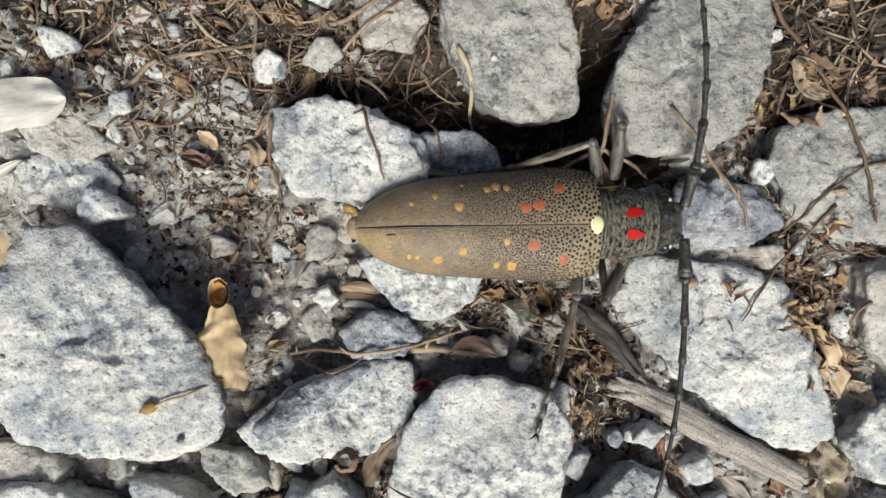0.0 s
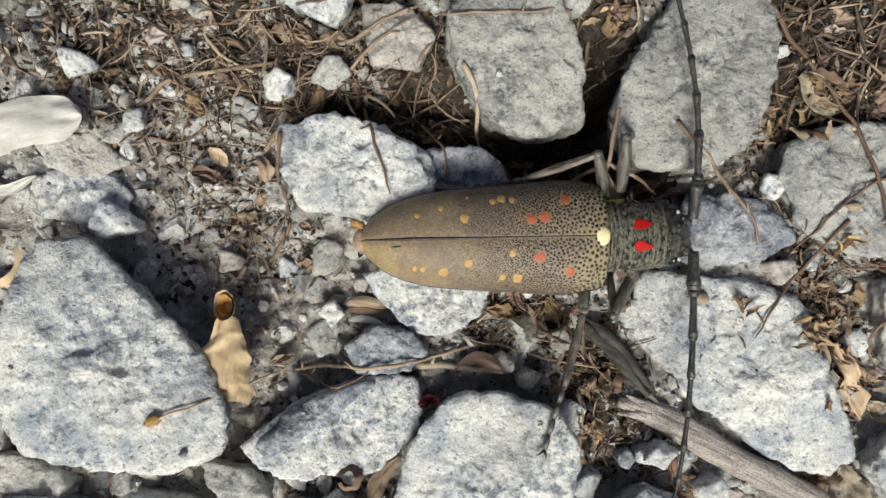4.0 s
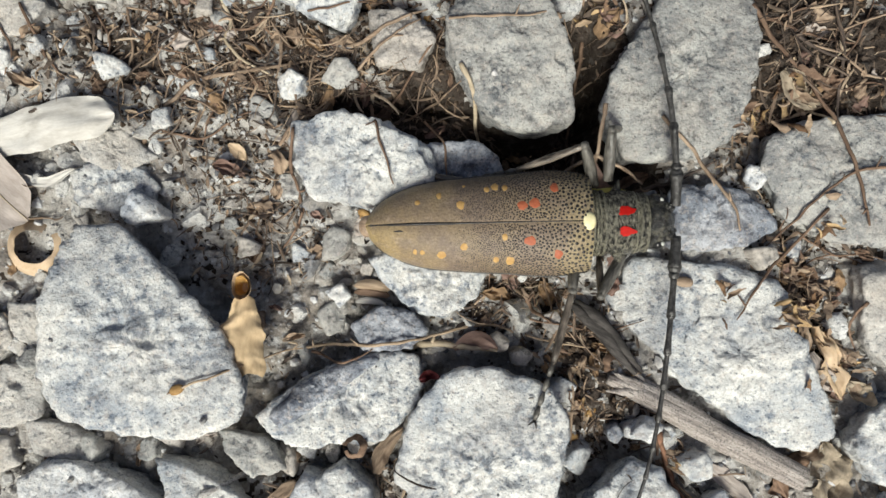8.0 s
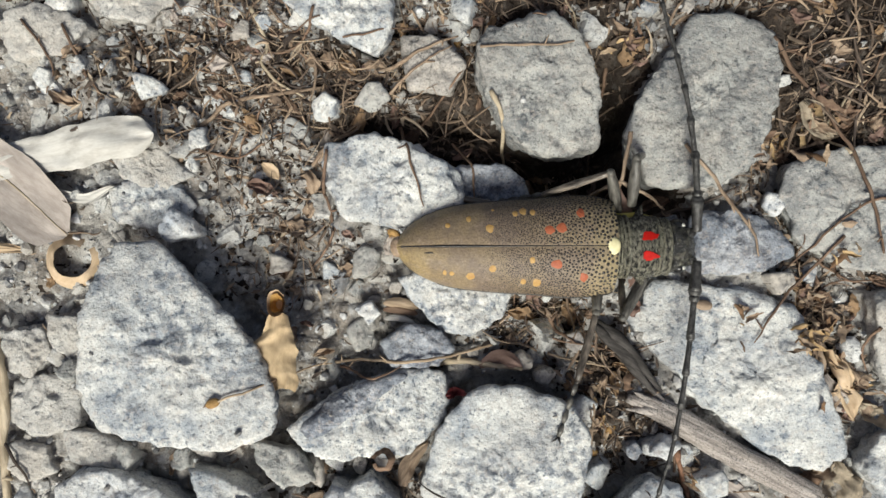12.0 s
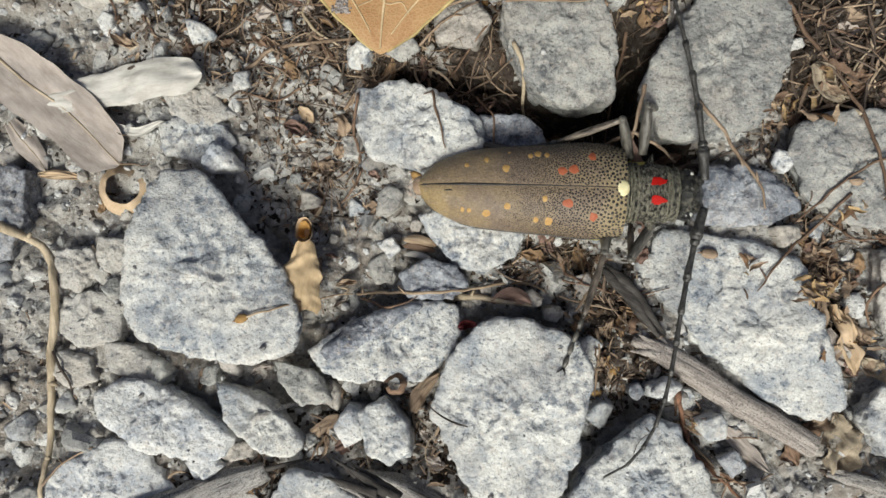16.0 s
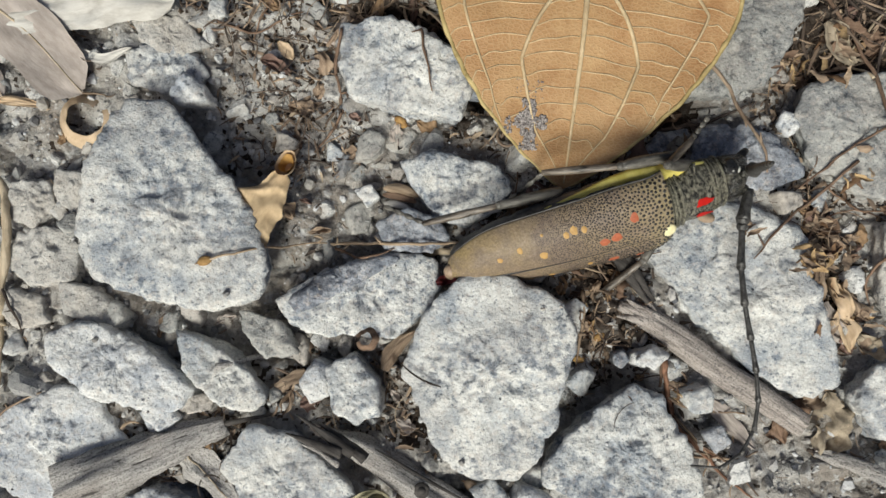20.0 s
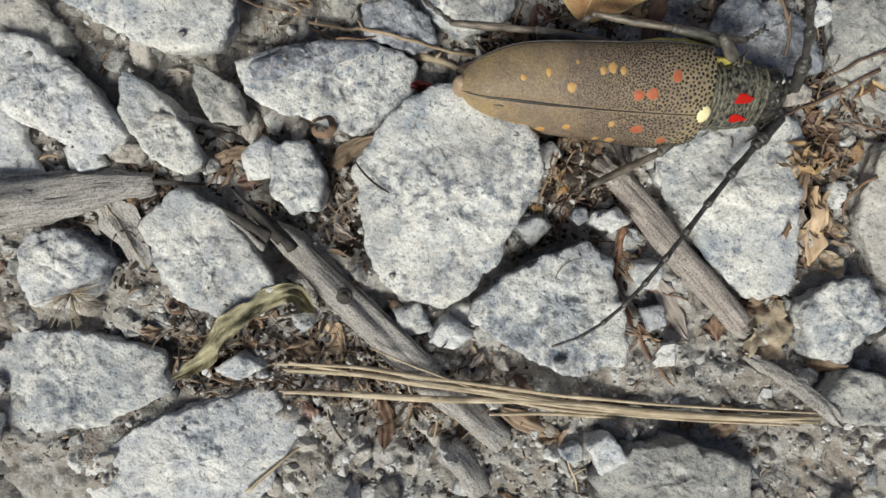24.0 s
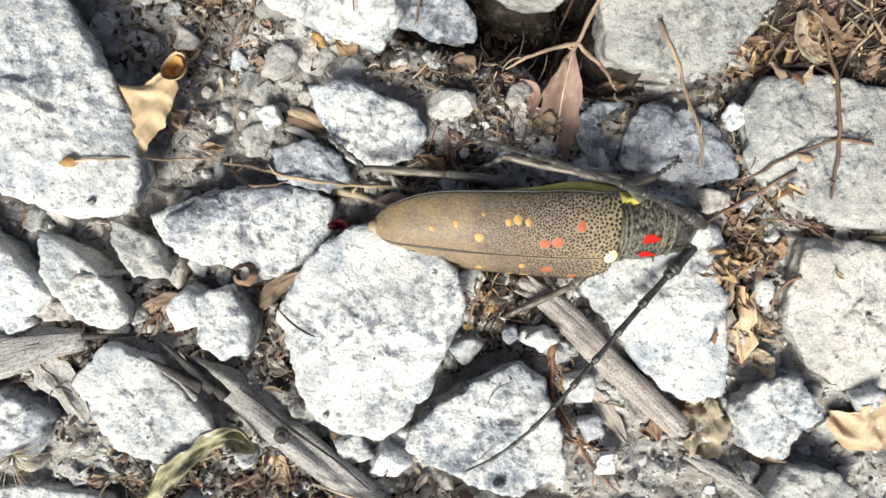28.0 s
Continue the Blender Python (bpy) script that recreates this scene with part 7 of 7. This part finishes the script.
plan_leg("hind", [(22.3, -0.7, 6.0), (14.6, -2.3, 6.0), (5.2, -1.1, 5.0), (-0.5, 0.1, 5.0)], [(39.5, -19.8, 6.0), (30.4, -22.5, 6.0), (18.9, -23.8, 6.0), (13.1, -24.5, 6.0)])


def build_leg(kind):
    a, b, c = LEG_SIZES[kind]
    bm = bmesh.new()
    limb(bm, a, [0.85, 1.05, 1.0, 0.75], 10, 0.78)
    thigh = part("thigh", bm, SHANK, beetle, "grey thigh with fine down")
    bm = bmesh.new()
    limb(bm, b, [0.55, 0.6, 0.72, 0.66, 0.5], 9, 0.52)
    shin = part("shin", bm, RUSSET, beetle)
    bm = bmesh.new()
    n = 4
    for i in range(n):
        x = c * i / n
        tube(bm, [Vector((x, 0, 0)) * MM, Vector((x + c / n * 0.55, 0, 0.05)) * MM, Vector((x + c / n * 0.98, 0, 0)) * MM], [0.25 * MM, 0.52 * MM, 0.3 * MM], 8, 0.0, 0.0, 0.6)
    foot = part("foot", bm, SHANK, beetle)
    for s in (1, -1):
        bm = bmesh.new()
        tube(bm, [Vector((c, 0, 0)) * MM, Vector((c + 0.8, s * 0.55, 0.1)) * MM, Vector((c + 1.3, s * 0.8, -0.5)) * MM], [0.22 * MM, 0.16 * MM, 0.04 * MM], 6)
        part("claw", bm, BLACK, foot, "black hooked claw")
    return thigh, shin, foot


def leg_chain(kind, points):
    p = Vector(points[0]) * MM
    out = []
    for n, length in enumerate(LEG_SIZES[kind]):
        d = Vector(points[n + 1]) * MM - p
        d.normalize()
        out.append(Matrix.Translation(p) @ d.to_track_quat("X", "Z").to_matrix().to_4x4())
        p = p + d * length * MM
    return out


# ---- the big dry leaf: its own space has the tip at 0, the midrib along y ----
def big_leaf():
    m = Mat("big_leaf_blade", 0.55)
    m.vec = m.tc.outputs["Object"]
    m.b.inputs["Specular IOR Level"].default_value = 0.3
    blot, fine = m.noise(16, 4, 0.6), m.noise(1.1, 4, 0.7)
    c = m.mix(m.ramp(blot, [(0.38, 0.0), (0.64, 1.0)]), (0.36, 0.195, 0.085), (0.46, 0.285, 0.135))
    c = m.mix(m.ramp(fine, [(0.30, 0.65), (0.42, 0.0)]), c, (0.32, 0.175, 0.075))
    net = m.cells(0.62, m.stretch(0.75, 1.15, 1.0), "DISTANCE_TO_EDGE")
    c = m.mix(m.ramp(net, [(0.02, 0.42), (0.13, 0.0)]), c, (0.53, 0.37, 0.2))
    rust = m.noise(9, 5, 0.7)
    c = m.mix(m.ramp(rust, [(0.34, 0.6), (0.46, 0.0)]), c, (0.27, 0.125, 0.045))
    m.color(c).bump(m.math("ADD", m.ramp(net, [(0.0, 1.0), (0.2, 0.0)]), fine), 0.1, 0.4)
    vein = plant("leaf_vein", (0.58, 0.43, 0.25), (0.68, 0.54, 0.34), 0.6, (1, 1, 1), 1.0)
    margin = plant("leaf_margin", (0.40, 0.30, 0.12), (0.56, 0.44, 0.21), 0.6, (1, 1, 1), 2.0)
    lich = plant("grey_lichen", (0.06, 0.047, 0.048), (0.46, 0.42, 0.40), 0.9, (1, 1, 1), 0.45, 0.15)
    leaf = tagged(new("large_leaf"), "large broad dry leaf, tan with pale veins", "leaf")

    def half(s):
        return 27.0 * math.sin(min(s / 43.0, 1.0) ** 0.84 * math.pi / 2) * max(1 - (max(s - 26, 0) / 30) ** 2.2, 0) ** 0.5 + 0.05

    def at(x, s, up=0.0):
        w = half(s)
        x *= 1.04 if x > 0 else 1.0
        z = 0.0028 * x * x + 1.3 * noise.noise(Vector((x * 0.045, s * 0.05, 2.0))) + 0.5 * noise.noise(Vector((x * 0.15, s * 0.15, 7.0))) - 1.3 * max(1 - s / 9, 0) ** 2
        return Vector((x, s, z + up)) * MM

    bm = bmesh.new()
    n, k = 90, 40
    for up, flip in ((0.0, False), (-0.22, True)):
        rows = []
        for i in range(n + 1):
            s = 56 * i / n
            w = half(s)
            rows.append([at(w * (2 * j / k - 1) + 0.35 * noise.noise(Vector((s * 0.4, j * 0.0, 4.0))), s, up) for j in range(k + 1)])
        skin(bm, rows, closed=False)
    part("blade", bm, m.m, leaf, "tan leaf blade with a net of fine veins")
    for side in (1, -1):
        bm = bmesh.new()
        line = [at(side * half(s * 0.6) + 0.35 * noise.noise(Vector((s * 0.24, 0.0, 4.0))), s * 0.6, -0.08) for s in range(1, 93)]
        tube(bm, line, [0.2 * MM, 0.42 * MM, 0.42 * MM, 0.3 * MM], 6, 0.5, side, 0.6)
        part("leaf_margin", bm, margin, leaf, "yellowish thickened margin")
    bm = bmesh.new()
    line = [at(0.6 * math.sin(s * 0.06), s, 0.12) for s in range(1, 56)]
    tube(bm, line, [0.14 * MM, 0.38 * MM, 0.54 * MM, 0.75 * MM], 8, 0.0, 0.0, 0.6)
    part("midrib", bm, vein, leaf, "pale midrib")
    for side in (1, -1):
        def inner(s):
            return (0.50 if side > 0 else 0.47) * half(s) * min(max((37 - s) / 15, 0), 1) ** 0.7

        def outer(s):
            return 0.82 * half(s) * min(max((47 - s) / 16, 0), 1) ** 0.6

        for course, first, last, thick in ((inner, 3.5, 36, 0.34), (outer, 11, 46, 0.28)):
            bm = bmesh.new()
            line = []
            for i in range(34):
                s = first + (last - first) * i / 33
                blend = min((s - first) / 6, 1)
                line.append(at(side * (course(s) * (0.62 + 0.38 * blend if course is inner else 1.12 - 0.12 * blend) + 0.3 * math.sin(s * 0.21)), s, 0.1))
            tube(bm, line, [0.1 * MM, thick * 0.75 * MM, thick * MM, thick * 1.1 * MM], 6, 0.0, 0.0, 0.6)
            part("vein", bm, vein, leaf, "pale curved side vein")
        for lo, hi, first, step, count in ((lambda s: 0.0, inner, 9, 2.9, 9), (inner, outer, 13, 2.6, 11), (outer, lambda s: 0.98 * half(s), 14, 2.6, 11)):
            for n0 in range(count):
                s0 = first + step * n0 + 0.9 * noise.noise(Vector((n0 * 1.7, first, side)))
                bm = bmesh.new()
                line = []
                for i in range(8):
                    f = i / 7
                    s = s0 - 1.6 * f + 0.5 * math.sin(f * math.pi) + 0.7 * noise.noise(Vector((f * 2.5, n0 * 1.3, side * first)))
                    line.append(at(side * (lo(s) + (hi(s) - lo(s)) * f), s, 0.08))
                tube(bm, line, [0.1 * MM, 0.13 * MM, 0.09 * MM], 5, 0.0, 0.0, 0.6)
                part("vein", bm, vein, leaf, "thin cross vein")
    bm = bmesh.new()
    rng = random.Random(4)
    def crust(lo_x, hi_x, lo_s, hi_s, count, big):
        for _ in range(count):
            a, b, r = rng.uniform(lo_x, hi_x), rng.uniform(lo_s, hi_s), rng.uniform(0.4, 1.0) * big
            lump(bm, at(a, b, 0.1) / MM, (r * rng.uniform(0.7, 1.4), r, rng.uniform(0.07, 0.16)), 6, 4)

    crust(-8.6, -6.4, 9.0, 15.2, 150, 0.42)
    crust(-7.9, -6.0, 6.6, 9.4, 70, 0.42)
    crust(-10.0, -4.2, 10.2, 12.6, 130, 0.42)
    crust(-8.8, -5.2, 6.4, 7.6, 30, 0.35)
    crust(-11.4, -10.3, 9.0, 12.0, 34, 0.3)
    crust(-10.0, -5.0, 15.4, 18.5, 30, 0.2)
    tagged(part("lichen", bm, lich, leaf, "crust of grey lichen"), kind="stuff")
    bm = bmesh.new()
    tube(bm, [at(0, 55), Vector((0.5, 66, 1)) * MM, Vector((2, 80, 3)) * MM], [0.9 * MM, 0.8 * MM, 1.0 * MM], 8, 0.3)
    part("leaf_stalk", bm, vein, leaf, "dry leaf stalk")
    return leaf


large_leaf = big_leaf()
# seconds, tip in mm, turn and rise in degrees
LEAF_ROWS = [
    (0, 20.0, 125.0, 14.0, 0.0, 2),
    (15.3, 10.0, 110.0, 16.0, 0.0, 6),
    (15.8, -18.0, 40.0, 21.0, -2.0, 13),
    (16, -17.3, 24.0, 21.0, -3.0, 14),
    (16.2, -0.6, 21.1, 20.0, -11.0, 15),
    (16.5, 17.0, 15.7, 14.0, -1.5, 15),
    (17, 18.2, 5.9, 8.5, 1.4, 9),
    (17.5, 16.7, 2.3, 8.5, 2.5, 9),
    (18, 16.5, 3.6, 8.5, 1.0, 9),
    (18.5, 12.7, 4.5, 8.5, -0.5, 9),
    (19, 15.8, -4.0, 8.5, -0.7, 9),
    (19.5, 18.6, -5.0, 8.5, 0.0, 9),
    (20, 19.3, -5.6, 8.5, 0.0, 9),
    (20.5, 20.2, -6.0, 8.5, 0.0, 9),
    (22.5, 18.1, 0.5, 8.5, 0.0, 9),
    (23, 18.7, -4.2, 8.5, -1.0, 9),
    (24, 21.5, -5.5, 8.5, 3.0, 9),
    (25, 23.9, -12.9, 8.5, 7.0, 9),
    (25.5, 23.3, -13.8, 8.5, 7.0, 9),
    (26, 24.0, -14.9, 8.5, 7.0, 9),
    (26.5, 23.3, -14.1, 8.5, 7.0, 9),
    (26.7, 18.0, 10.0, 14.0, 7.0, 10),
    (26.9, 12.0, 42.0, 18.0, 4.0, 10),
    (27.2, 15.0, 80.0, 18.0, 0.0, 8),
    (28, 20.0, 120.0, 14.0, 0.0, 2),
]


# ---- what moves ----
def motions():
    walk(beetle, [(row[0], beetle_pose(row)) for row in BEETLE_ROWS])
    for side in ("left", "right"):
        pieces = build_antenna(side)
        tracks = [[] for _ in pieces]
        for row in ANTENNA_ROWS[side]:
            inv = beetle_at(row[0]).inverted()
            for track, m in zip(tracks, antenna_chain(side, row)):
                track.append((row[0], inv @ m))
        for piece, track in zip(pieces, tracks):
            walk(piece, track)
    for kind, rest, tilted in LEGS:
        limbs = build_leg(kind)
        a = [beetle_at(0.0).inverted() @ m for m in leg_chain(kind, rest)]
        b = [beetle_at(26.0).inverted() @ m for m in leg_chain(kind, tilted)]
        for piece, p, q in zip(limbs, a, b):
            h = p.lerp(q, 0.5)
            walk(piece, [(0.0, p), (18.6, p), (18.75, h), (19.0, q), (19.2, h), (19.5, q), (28.0, q)])
    at = hooded_leaf.matrix_world.copy()
    moved = pose(0.0028, 0.0010, 0.0006) @ at @ pose(0, 0, 0, 0, 0, -24)
    walk(hooded_leaf, [(0.0, at), (18.6, at), (18.95, moved), (28.0, moved)])
    walk(large_leaf, [(t, pose(x * MM, y * MM, z * MM, rise, 0, turn)) for t, x, y, z, turn, rise in LEAF_ROWS])


motions()
